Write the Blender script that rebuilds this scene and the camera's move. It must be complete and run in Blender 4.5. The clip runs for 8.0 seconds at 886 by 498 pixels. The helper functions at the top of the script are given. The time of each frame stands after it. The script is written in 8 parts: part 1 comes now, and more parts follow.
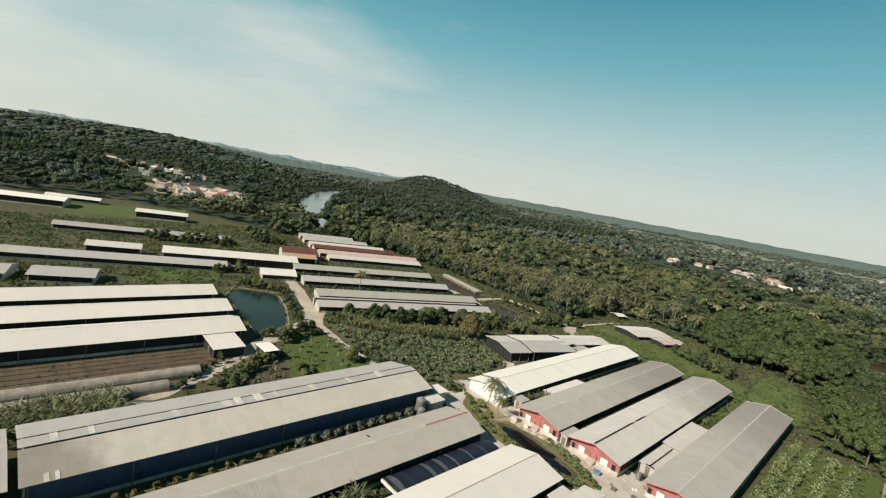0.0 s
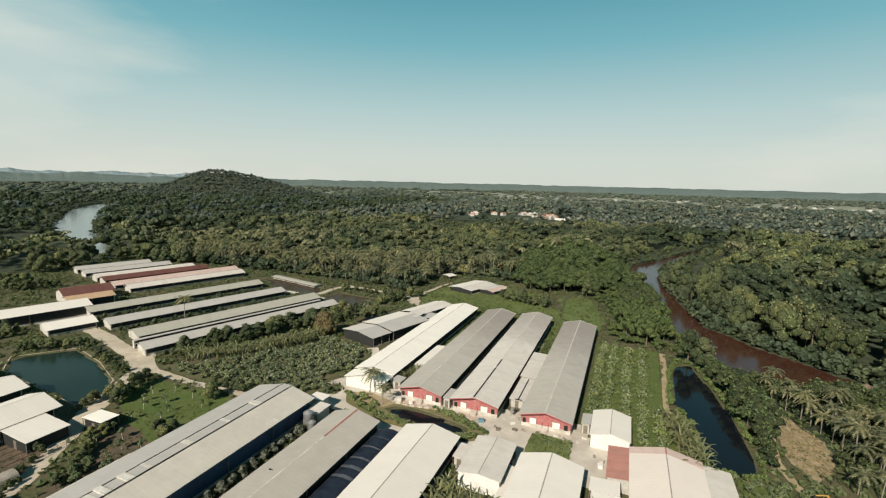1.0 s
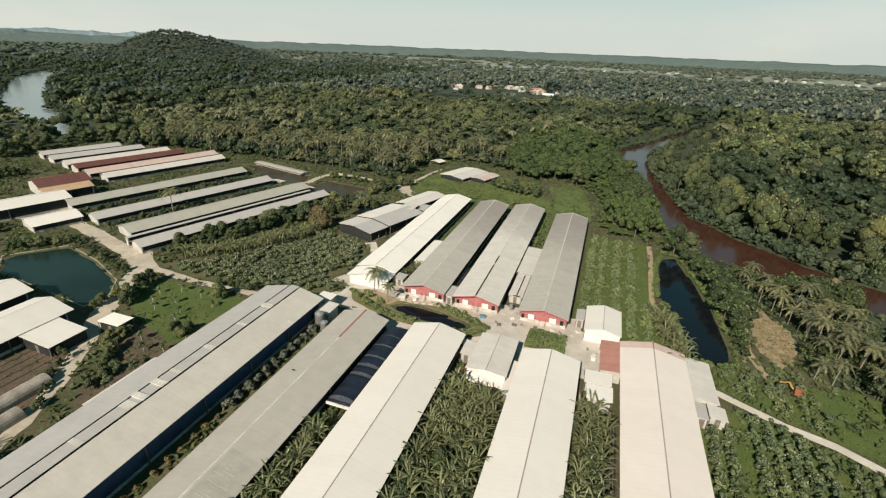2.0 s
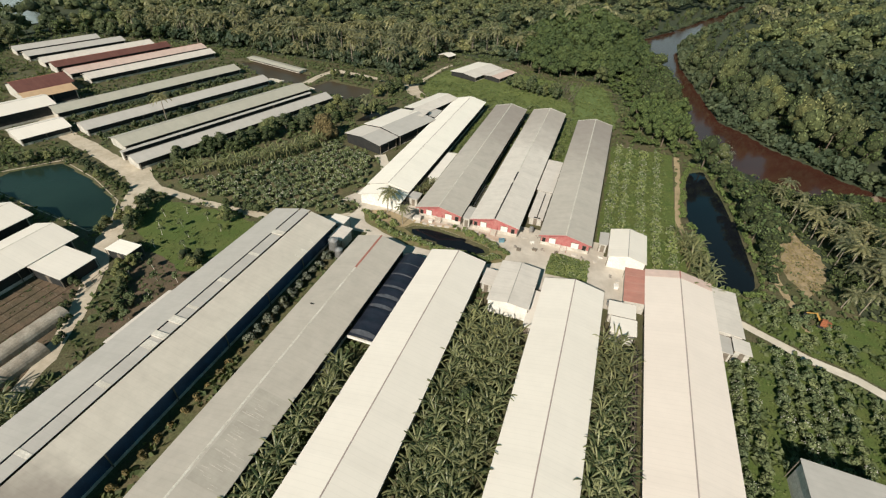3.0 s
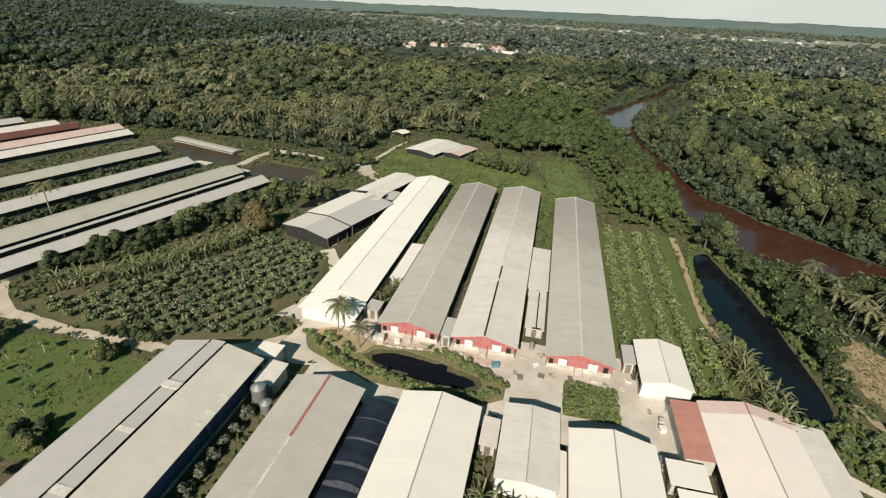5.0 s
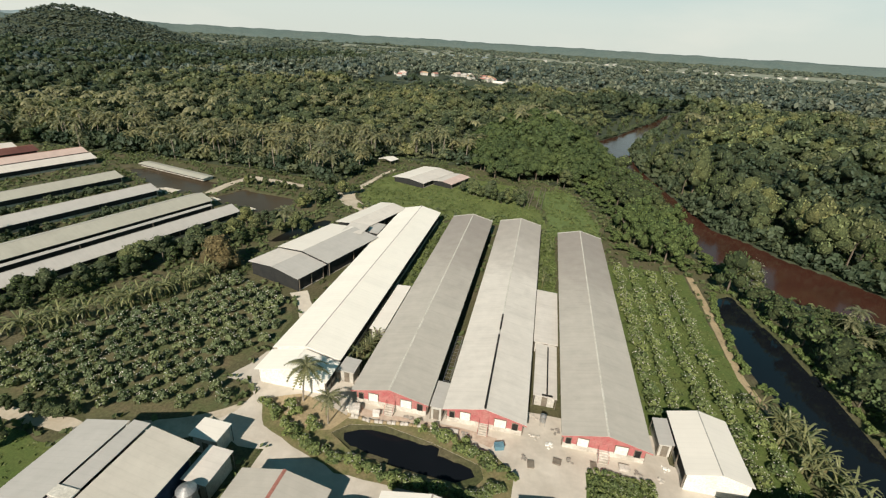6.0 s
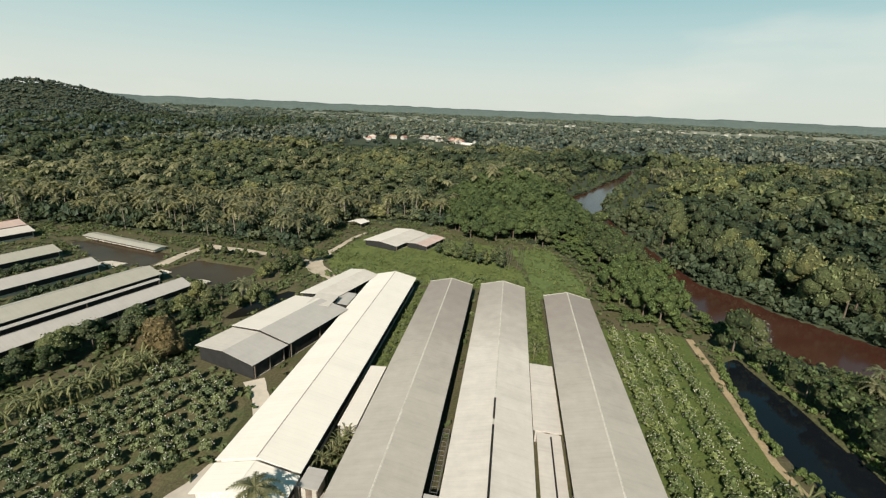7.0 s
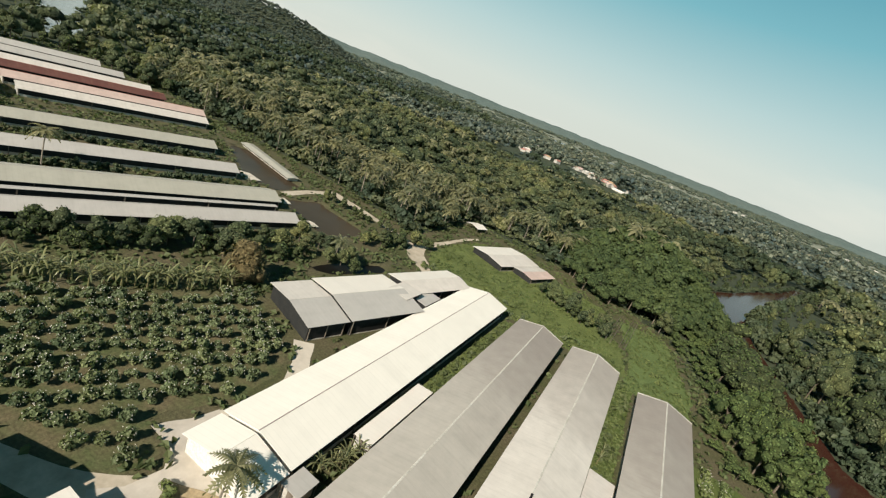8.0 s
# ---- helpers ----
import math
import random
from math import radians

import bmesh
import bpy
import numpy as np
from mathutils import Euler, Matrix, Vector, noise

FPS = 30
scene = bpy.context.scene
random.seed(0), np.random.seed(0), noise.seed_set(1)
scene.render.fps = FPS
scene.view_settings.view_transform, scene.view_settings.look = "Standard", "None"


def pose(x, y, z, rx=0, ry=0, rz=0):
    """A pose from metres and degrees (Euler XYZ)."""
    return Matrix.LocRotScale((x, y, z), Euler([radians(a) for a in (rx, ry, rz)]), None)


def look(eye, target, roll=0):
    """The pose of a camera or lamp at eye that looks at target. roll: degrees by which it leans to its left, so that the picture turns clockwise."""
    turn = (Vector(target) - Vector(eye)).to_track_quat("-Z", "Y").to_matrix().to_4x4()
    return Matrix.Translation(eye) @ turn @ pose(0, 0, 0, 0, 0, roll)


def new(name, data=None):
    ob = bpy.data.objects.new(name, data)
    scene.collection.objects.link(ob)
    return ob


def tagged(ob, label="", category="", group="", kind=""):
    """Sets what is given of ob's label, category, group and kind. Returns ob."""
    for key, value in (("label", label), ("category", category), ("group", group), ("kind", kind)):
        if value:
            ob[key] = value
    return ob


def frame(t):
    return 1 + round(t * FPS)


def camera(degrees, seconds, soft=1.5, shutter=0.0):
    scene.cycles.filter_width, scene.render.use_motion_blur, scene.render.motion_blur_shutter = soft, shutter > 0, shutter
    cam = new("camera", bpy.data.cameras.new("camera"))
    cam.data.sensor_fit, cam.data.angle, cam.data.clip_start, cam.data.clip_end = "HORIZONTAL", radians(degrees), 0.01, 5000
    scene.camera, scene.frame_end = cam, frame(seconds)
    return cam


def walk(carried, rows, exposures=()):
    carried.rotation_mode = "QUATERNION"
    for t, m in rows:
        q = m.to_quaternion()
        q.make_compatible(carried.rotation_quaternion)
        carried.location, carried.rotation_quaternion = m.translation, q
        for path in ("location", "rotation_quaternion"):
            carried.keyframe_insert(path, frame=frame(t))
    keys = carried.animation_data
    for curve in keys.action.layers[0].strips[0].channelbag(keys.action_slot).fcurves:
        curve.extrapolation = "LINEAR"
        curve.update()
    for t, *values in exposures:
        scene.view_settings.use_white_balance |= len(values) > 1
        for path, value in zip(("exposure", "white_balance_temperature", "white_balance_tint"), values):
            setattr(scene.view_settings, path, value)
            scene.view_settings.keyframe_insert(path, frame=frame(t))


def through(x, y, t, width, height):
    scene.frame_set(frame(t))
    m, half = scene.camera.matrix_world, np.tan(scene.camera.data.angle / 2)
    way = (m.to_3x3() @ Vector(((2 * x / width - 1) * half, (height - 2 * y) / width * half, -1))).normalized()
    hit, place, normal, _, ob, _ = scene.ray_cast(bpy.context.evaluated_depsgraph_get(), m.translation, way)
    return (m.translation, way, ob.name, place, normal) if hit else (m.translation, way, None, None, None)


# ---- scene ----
# ---- camera and path ----
cam = camera(87.7, 8.0, soft=1.25)
PATH = [
    (0, (-4.025, 5.076, 52.411), (-5.430, 6.475, 52.147), 10.2),
    (0.5, (-7.197, -0.067, 53.517), (-8.145, 1.670, 53.229), 2.2),
    (1, (-10.666, -2.702, 55.936), (-11.402, -0.865, 55.650), 1.4),
    (1.5, (-14.417, -3.333, 59.260), (-15.060, -1.509, 58.749), 1.4),
    (2, (-17.660, -2.126, 62.278), (-18.244, -0.389, 61.475), 2.3),
    (3.5, (-27.105, 10.219, 65.783), (-27.585, 11.689, 64.514), 2.4),
    (4, (-30.353, 16.755, 64.412), (-30.707, 18.265, 63.150), -0.5),
    (4.5, (-32.892, 23.943, 62.024), (-33.191, 25.560, 60.887), -1.4),
    (4.7, (-34.270, 26.188, 60.031), (-34.620, 27.858, 58.989), 1.2),
    (5.8, (-39.143, 44.907, 53.158), (-39.523, 46.681, 52.317), 4.2),
    (6, (-39.741, 46.149, 52.947), (-40.087, 47.938, 52.122), 3.6),
    (6.5, (-41.274, 51.318, 51.805), (-41.524, 53.164, 51.077), 1.3),
    (7, (-42.751, 56.827, 50.904), (-43.011, 58.722, 50.320), 2.5),
    (7.5, (-43.927, 62.535, 50.542), (-44.355, 64.417, 50.016), 10.0),
    (8, (-44.897, 67.787, 50.364), (-45.607, 69.545, 49.725), 21.6),
]
EXPOSURE = 0.30
walk(cam, [(t, look(eye, target, roll)) for t, eye, target, roll in PATH], exposures=[(0, EXPOSURE - 0.06), (2, EXPOSURE - 0.02), (5.8, EXPOSURE + 0.06), (8, EXPOSURE + 0.06)])

# ---- light ----
SUN_EL, SUN_TO = 36.0, Vector((-0.12, -0.99, 0.0)).normalized()
world = bpy.data.worlds.new("world")
scene.world = world
world.use_nodes = True
wn, wl = world.node_tree.nodes, world.node_tree.links
wn.clear()
sky = wn.new("ShaderNodeTexSky")
sky.sky_type, sky.sun_disc = "NISHITA", False
sky.sun_elevation, sky.sun_rotation = radians(SUN_EL), radians(187)
sky.altitude, sky.air_density, sky.dust_density, sky.ozone_density = 0, 1.0, 2.0, 2.2
w_co = wn.new("ShaderNodeTexCoord")
w_sep = wn.new("ShaderNodeSeparateXYZ")
w_haze = wn.new("ShaderNodeValToRGB")
while len(w_haze.color_ramp.elements) < 6:
    w_haze.color_ramp.elements.new(0.5)
# humid tropical haze: cream at the horizon, teal above
for e, (z, c) in zip(w_haze.color_ramp.elements, ((0.0, (0.66, 0.70, 0.63)), (0.05, (0.64, 0.70, 0.64)), (0.14, (0.47, 0.625, 0.615)), (0.27, (0.19, 0.455, 0.515)), (0.42, (0.055, 0.275, 0.37)), (0.68, (0.010, 0.040, 0.062)))):
    e.position, e.color = z, (*c, 1)
w_up = wn.new("ShaderNodeMixRGB")
w_up.blend_type = "MULTIPLY"
w_up.inputs[0].default_value, w_up.inputs[2].default_value = 1.0, (7.9, 7.9, 7.9, 1)
w_sky = wn.new("ShaderNodeMixRGB")
w_sky.inputs[0].default_value = 0.96
w_map = wn.new("ShaderNodeMapping")
w_map.inputs["Scale"].default_value = (1.0, 1.0, 4.0)
w_map.inputs["Rotation"].default_value = (0.12, 0.1, 0.6)
w_noise = wn.new("ShaderNodeTexNoise")
w_noise.inputs["Scale"].default_value, w_noise.inputs["Detail"].default_value = 1.3, 8
w_noise.inputs["Roughness"].default_value = 0.52
w_ramp = wn.new("ShaderNodeValToRGB")
w_ramp.color_ramp.elements[0].position, w_ramp.color_ramp.elements[1].position = 0.53, 0.88
w_ramp.color_ramp.elements[1].color = (0.8, 0.8, 0.8, 1)
w_mix = wn.new("ShaderNodeMixRGB")
w_mix.inputs[2].default_value = (7.2, 6.8, 5.9, 1)
w_bg = wn.new("ShaderNodeBackground")
w_bg.inputs["Strength"].default_value = 0.105
w_out = wn.new("ShaderNodeOutputWorld")
wl.new(w_co.outputs["Generated"], w_sep.inputs[0])
wl.new(w_sep.outputs["Z"], w_haze.inputs["Fac"])
wl.new(w_haze.outputs["Color"], w_up.inputs[1])
wl.new(sky.outputs["Color"], w_sky.inputs[1])
wl.new(w_up.outputs["Color"], w_sky.inputs[2])
wl.new(w_co.outputs["Generated"], w_map.inputs["Vector"])
wl.new(w_map.outputs["Vector"], w_noise.inputs["Vector"])
# thin cream cloud, thicker towards the west and low down
w_west = wn.new("ShaderNodeMapRange")
for i, v in enumerate((-0.5, -1.0, -0.06, 0.12), 1):
    w_west.inputs[i].default_value = v
w_low = wn.new("ShaderNodeMapRange")
for i, v in enumerate((0.0, 0.42, 0.06, -0.08), 1):
    w_low.inputs[i].default_value = v
w_add, w_add2 = wn.new("ShaderNodeMath"), wn.new("ShaderNodeMath")
wl.new(w_sep.outputs["X"], w_west.inputs[0])
wl.new(w_sep.outputs["Z"], w_low.inputs[0])
wl.new(w_noise.outputs["Fac"], w_add.inputs[0])
wl.new(w_west.outputs[0], w_add.inputs[1])
wl.new(w_add.outputs[0], w_add2.inputs[0])
wl.new(w_low.outputs[0], w_add2.inputs[1])
wl.new(w_add2.outputs[0], w_ramp.inputs["Fac"])
wl.new(w_ramp.outputs["Color"], w_mix.inputs[0])
wl.new(w_sky.outputs["Color"], w_mix.inputs[1])
wl.new(w_mix.outputs["Color"], w_bg.inputs["Color"])
wl.new(w_bg.outputs["Background"], w_out.inputs["Surface"])

sun_data = bpy.data.lights.new("sun", "SUN")
sun_data.energy, sun_data.angle, sun_data.color = 5.0, radians(0.6), (1.0, 0.905, 0.785)
sun = new("sun", sun_data)
sun.matrix_world = look(SUN_TO * 100 + Vector((0, 0, 100 * math.tan(radians(SUN_EL)))), (0, 0, 0))

# ---- materials ----
def nodes_of(name):
    m = bpy.data.materials.new(name)
    m.use_nodes = True
    nt = m.node_tree
    return m, nt.nodes, nt.links, nt.nodes["Principled BSDF"]


def noise_node(n, l, co, scale, detail=4.0, rough=0.55):
    t = n.new("ShaderNodeTexNoise")
    t.inputs["Scale"].default_value, t.inputs["Detail"].default_value, t.inputs["Roughness"].default_value = scale, detail, rough
    l.new(co, t.inputs["Vector"])
    return t.outputs["Fac"]


def mix_node(n, l, fac, a, b, kind="MIX"):
    t = n.new("ShaderNodeMixRGB")
    t.blend_type = kind
    for i, v in ((0, fac), (1, a), (2, b)):
        if isinstance(v, (int, float)):
            t.inputs[i].default_value = v
        elif isinstance(v, tuple):
            t.inputs[i].default_value = (*v, 1)
        else:
            l.new(v, t.inputs[i])
    return t.outputs["Color"]


def range_node(n, l, val, a, b, c=0.0, d=1.0):
    t = n.new("ShaderNodeMapRange")
    for i, v in enumerate((a, b, c, d), 1):
        t.inputs[i].default_value = v
    l.new(val, t.inputs[0])
    return t.outputs[0]


def bump_node(n, l, height, strength, dist, bsdf):
    t = n.new("ShaderNodeBump")
    t.inputs["Strength"].default_value, t.inputs["Distance"].default_value = strength, dist
    l.new(height, t.inputs["Height"])
    l.new(t.outputs["Normal"], bsdf.inputs["Normal"])


def mat(name, col, col2=None, rough=0.85, metal=0.0, scale=0.3, fine=4.0, bump=0.3, dist=0.05, spec=0.3, lo=0.35, hi=0.65, spread=0.25):
    """A plain matt surface: two colours mixed by broad noise, fine noise for grain and relief."""
    m, n, l, b = nodes_of(name)
    co = n.new("ShaderNodeNewGeometry").outputs["Position"]
    col2 = col2 or tuple(c * 0.7 for c in col)
    broad = range_node(n, l, noise_node(n, l, co, scale, 5, 0.6), lo, hi)
    grain = noise_node(n, l, co, fine, 4, 0.65)
    c = mix_node(n, l, broad, col, col2)
    c = mix_node(n, l, 1.0, c, mix_node(n, l, range_node(n, l, grain, 0.3, 0.7), (1 - spread,) * 3, (1 + spread * 0.6,) * 3), "MULTIPLY")
    l.new(c, b.inputs["Base Color"])
    b.inputs["Roughness"].default_value, b.inputs["Metallic"].default_value = rough, metal
    b.inputs["Specular IOR Level"].default_value = spec
    if bump:
        bump_node(n, l, grain, bump, dist, b)
    return m


def roof_mat(name, col, stain, rough=0.55, spec=0.35, amount=0.5, seam=0.92, old=None):
    """Ribbed roofing sheets, their length down the slope: seams, dirt streaks and a broad weathering."""
    m, n, l, b = nodes_of(name)
    co = n.new("ShaderNodeTexCoord").outputs["Object"]
    sep = n.new("ShaderNodeSeparateXYZ")
    l.new(co, sep.inputs[0])
    mp = n.new("ShaderNodeMapping")
    mp.inputs["Scale"].default_value = (0.12, 1.6, 0.12)
    l.new(co, mp.inputs["Vector"])
    streak = range_node(n, l, noise_node(n, l, mp.outputs["Vector"], 1.0, 5, 0.6), 0.5, 0.85)
    broad = range_node(n, l, noise_node(n, l, co, 0.09, 5, 0.6), 0.4, 0.72)
    info = n.new("ShaderNodeObjectInfo").outputs["Random"]
    wave = n.new("ShaderNodeTexWave")
    wave.wave_type, wave.bands_direction = "BANDS", "Y"
    wave.inputs["Scale"].default_value = 1 / seam / math.pi * 1.0
    l.new(co, wave.inputs["Vector"])
    line = range_node(n, l, wave.outputs["Fac"], 0.93, 1.0)
    sheet = n.new("ShaderNodeTexWhiteNoise")
    sheet.noise_dimensions = "1D"
    snap = n.new("ShaderNodeMath")
    snap.operation = "SNAP"
    l.new(sep.outputs["Y"], snap.inputs[0])
    snap.inputs[1].default_value = seam * 3
    l.new(snap.outputs[0], sheet.inputs["W"])
    c = mix_node(n, l, range_node(n, l, streak, 0, 1, 0, amount), col, stain)
    c = mix_node(n, l, range_node(n, l, broad, 0, 1, 0, amount * 0.8), c, tuple(0.55 * a + 0.45 * s for a, s in zip(col, stain)))
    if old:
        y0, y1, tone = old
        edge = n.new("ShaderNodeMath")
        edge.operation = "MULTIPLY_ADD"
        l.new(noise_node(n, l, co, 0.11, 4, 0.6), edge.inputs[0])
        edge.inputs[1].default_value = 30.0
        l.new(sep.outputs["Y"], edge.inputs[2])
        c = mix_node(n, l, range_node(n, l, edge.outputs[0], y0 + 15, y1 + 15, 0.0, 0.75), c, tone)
    c = mix_node(n, l, 1.0, c, mix_node(n, l, sheet.outputs["Value"], (0.975,) * 3, (1.015,) * 3), "MULTIPLY")
    blot = range_node(n, l, noise_node(n, l, co, 0.42, 6, 0.68), 0.32, 0.7)
    c = mix_node(n, l, 1.0, c, mix_node(n, l, blot, (1.0 + 0.09 * amount,) * 3, (1.0 - 0.26 * amount,) * 3), "MULTIPLY")
    c = mix_node(n, l, 1.0, c, mix_node(n, l, line, (1,) * 3, (0.96,) * 3), "MULTIPLY")
    c = mix_node(n, l, 1.0, c, mix_node(n, l, info, (0.97,) * 3, (1.03,) * 3), "MULTIPLY")
    l.new(c, b.inputs["Base Color"])
    b.inputs["Roughness"].default_value, b.inputs["Specular IOR Level"].default_value = rough, spec
    rib = n.new("ShaderNodeTexWave")
    rib.wave_type, rib.bands_direction = "BANDS", "Y"
    rib.inputs["Scale"].default_value = 1.6
    l.new(co, rib.inputs["Vector"])
    bump_node(n, l, rib.outputs["Fac"], 0.07, 0.02, b)
    return m


def tree_tint(n, l, geo, col, size):
    """Multiplies a colour by a tint that changes from tree to tree, for woods of trees about this wide."""
    v = n.new("ShaderNodeTexVoronoi")
    v.voronoi_dimensions = "2D"
    v.inputs["Scale"].default_value = 1.0 / size
    l.new(geo.outputs["Position"], v.inputs["Vector"])
    sep = n.new("ShaderNodeSeparateColor")
    l.new(v.outputs["Color"], sep.inputs[0])
    ramp = n.new("ShaderNodeValToRGB")
    while len(ramp.color_ramp.elements) < 6:
        ramp.color_ramp.elements.new(0.5)
    for e, (p, c) in zip(ramp.color_ramp.elements, ((0.0, (0.70, 0.76, 0.78)), (0.25, (0.86, 0.91, 0.90)), (0.5, (1.0, 1.0, 1.0)), (0.7, (1.10, 1.06, 0.99)), (0.88, (1.22, 1.14, 1.02)), (1.0, (1.18, 1.05, 0.98)))):
        e.position, e.color = p, (*c, 1)
    l.new(sep.outputs[0], ramp.inputs["Fac"])
    return mix_node(n, l, 1.0, col, ramp.outputs["Color"], "MULTIPLY")


def leaf_mat(name, c1, c2, through=0.3, patch=0.03, dry=None, rough=0.6, wide=None):
    """Foliage: every leaf its own tone, every plant its own tint, broad patches, light that passes through."""
    m, n, l, b = nodes_of(name)
    geo = n.new("ShaderNodeNewGeometry")
    info = n.new("ShaderNodeObjectInfo").outputs["Random"]
    c = mix_node(n, l, geo.outputs["Random Per Island"], c1, c2)
    big = range_node(n, l, noise_node(n, l, geo.outputs["Position"], patch, 3, 0.6), 0.35, 0.68)
    c = mix_node(n, l, range_node(n, l, big, 0, 1, 0, 0.6), c, dry or tuple(0.5 * (a + b2) * 0.7 for a, b2 in zip(c1, c2)))
    c = mix_node(n, l, 1.0, c, mix_node(n, l, info, (0.72, 0.78, 0.8), (1.2, 1.15, 1.05)), "MULTIPLY")
    if wide:
        c = tree_tint(n, l, geo, c, wide)
    l.new(c, b.inputs["Base Color"])
    b.inputs["Roughness"].default_value, b.inputs["Specular IOR Level"].default_value = rough, 0.25
    t = n.new("ShaderNodeBsdfTranslucent")
    l.new(mix_node(n, l, 1.0, c, (1.3, 1.4, 0.6), "MULTIPLY"), t.inputs["Color"])
    s = n.new("ShaderNodeMixShader")
    s.inputs[0].default_value = through
    l.new(b.outputs[0], s.inputs[1])
    l.new(t.outputs[0], s.inputs[2])
    l.new(s.outputs[0], n["Material Output"].inputs["Surface"])
    return m


def water_mat(name, col, rough=0.06, ripple=0.12, scale=1.2):
    m, n, l, b = nodes_of(name)
    co = n.new("ShaderNodeNewGeometry").outputs["Position"]
    c = mix_node(n, l, range_node(n, l, noise_node(n, l, co, 0.06, 4), 0.35, 0.7), col, tuple(x * 0.75 for x in col))
    l.new(c, b.inputs["Base Color"])
    b.inputs["Roughness"].default_value, b.inputs["IOR"].default_value = rough, 1.33
    bump_node(n, l, noise_node(n, l, co, scale, 3), ripple, 0.05, b)
    return m


M_GROUND = mat("weedy_ground", (0.074, 0.083, 0.032), (0.118, 0.102, 0.058), scale=0.11, fine=2.2, bump=0.6, dist=0.2, spread=0.45)
M_FLOOR = mat("woodland_floor", (0.040, 0.054, 0.030), (0.060, 0.072, 0.040), scale=0.03, fine=0.3, bump=0.5, dist=1.0, spread=0.4)
M_LAWN = mat("lawn", (0.078, 0.118, 0.028), (0.108, 0.132, 0.038), scale=0.18, fine=3.0, bump=0.5, dist=0.12, spread=0.35)
M_MEADOW = mat("meadow", (0.150, 0.182, 0.054), (0.105, 0.132, 0.040), scale=0.2, fine=2.2, bump=0.6, dist=0.2, spread=0.4)
M_STRIP = mat("bright_grass", (0.135, 0.180, 0.058), (0.105, 0.145, 0.045), scale=0.25, fine=2.4, bump=0.5, dist=0.12, spread=0.35)
M_SOIL = mat("brown_soil", (0.145, 0.104, 0.070), (0.095, 0.078, 0.048), scale=0.3, fine=3.5, bump=0.5, dist=0.1, spread=0.35)
M_SAND = mat("dry_earth", (0.41, 0.32, 0.195), (0.29, 0.23, 0.135), scale=0.25, fine=2.5, bump=0.5, dist=0.1)
M_DUST = mat("reddish_dust", (0.42, 0.315, 0.245), (0.50, 0.425, 0.34), scale=0.4, fine=1.6, bump=0.15, dist=0.03, spread=0.15)
M_DARK_SOIL = mat("very_dark_soil", (0.035, 0.032, 0.026), (0.06, 0.052, 0.04), scale=0.6, fine=4.0, bump=0.4, dist=0.06)
M_BANK = mat("grassy_dry_earth", (0.40, 0.31, 0.195), (0.23, 0.19, 0.105), scale=0.5, fine=2.0, bump=0.5, dist=0.12, spread=0.3)
M_TRACK = mat("dirt_track", (0.55, 0.485, 0.385), (0.40, 0.345, 0.26), scale=0.25, fine=1.2, bump=0.2, dist=0.04, spread=0.12)
M_ORCHARD = mat("orchard_ground", (0.088, 0.106, 0.042), (0.138, 0.116, 0.064), scale=0.22, fine=2.2, bump=0.5, dist=0.15, spread=0.4)
M_CONCRETE = mat("yard_concrete", (0.575, 0.525, 0.45), (0.44, 0.395, 0.33), scale=0.2, fine=1.1, bump=0.08, dist=0.02, spread=0.07)
M_PAD = mat("pale_concrete", (0.64, 0.585, 0.49), (0.52, 0.47, 0.39), scale=0.2, fine=1.0, bump=0.08, dist=0.02, spread=0.07)
M_PLINTH = mat("painted_plinth", (0.62, 0.58, 0.52), (0.42, 0.38, 0.32), scale=0.5, fine=3.0, bump=0.2, dist=0.02)
M_WALL = mat("rendered_wall", (0.55, 0.53, 0.48), (0.40, 0.38, 0.33), scale=0.4, fine=3.0, bump=0.15, dist=0.02)
M_RED = mat("red_painted_wall", (0.40, 0.108, 0.110), (0.42, 0.185, 0.165), scale=0.8, fine=4.0, bump=0.15, dist=0.02)
M_STONE = mat("grey_stone", (0.34, 0.31, 0.27), (0.24, 0.215, 0.185), scale=1.0, fine=5.0, bump=0.3, dist=0.02)
M_WHITE = mat("white_paint", (0.78, 0.76, 0.71), (0.66, 0.64, 0.58), scale=0.6, fine=4.0, bump=0.1, dist=0.01, rough=0.6)
M_NET_SHADE = mat("dark_net_and_shade", (0.018, 0.020, 0.020), (0.03, 0.03, 0.028), scale=0.8, fine=6.0, bump=0.2, dist=0.02)
M_CURTAIN = mat("blue_curtain", (0.05, 0.085, 0.15), (0.035, 0.055, 0.10), scale=0.6, fine=4.0, bump=0.3, dist=0.05, rough=0.6)
M_TARP = mat("dark_blue_tarpaulin", (0.014, 0.019, 0.031), (0.020, 0.026, 0.040), scale=0.4, fine=3.0, bump=0.2, dist=0.05, rough=0.5, spec=0.3)
M_FILM = mat("translucent_film", (0.40, 0.36, 0.30), (0.28, 0.24, 0.19), scale=0.5, fine=3.0, bump=0.2, dist=0.03, rough=0.5)
M_STEEL = mat("galvanised_steel", (0.42, 0.42, 0.41), (0.30, 0.30, 0.29), scale=0.8, fine=5.0, bump=0.1, dist=0.01, rough=0.45, metal=0.6)
M_WOOD = mat("grey_timber", (0.22, 0.19, 0.15), (0.14, 0.115, 0.09), scale=1.0, fine=6.0, bump=0.3, dist=0.02)
M_BARK = mat("bark", (0.20, 0.165, 0.125), (0.12, 0.095, 0.07), scale=1.2, fine=8.0, bump=0.6, dist=0.04)
M_PALMBARK = mat("palm_bark", (0.30, 0.26, 0.21), (0.20, 0.17, 0.13), scale=1.5, fine=8.0, bump=0.5, dist=0.03)
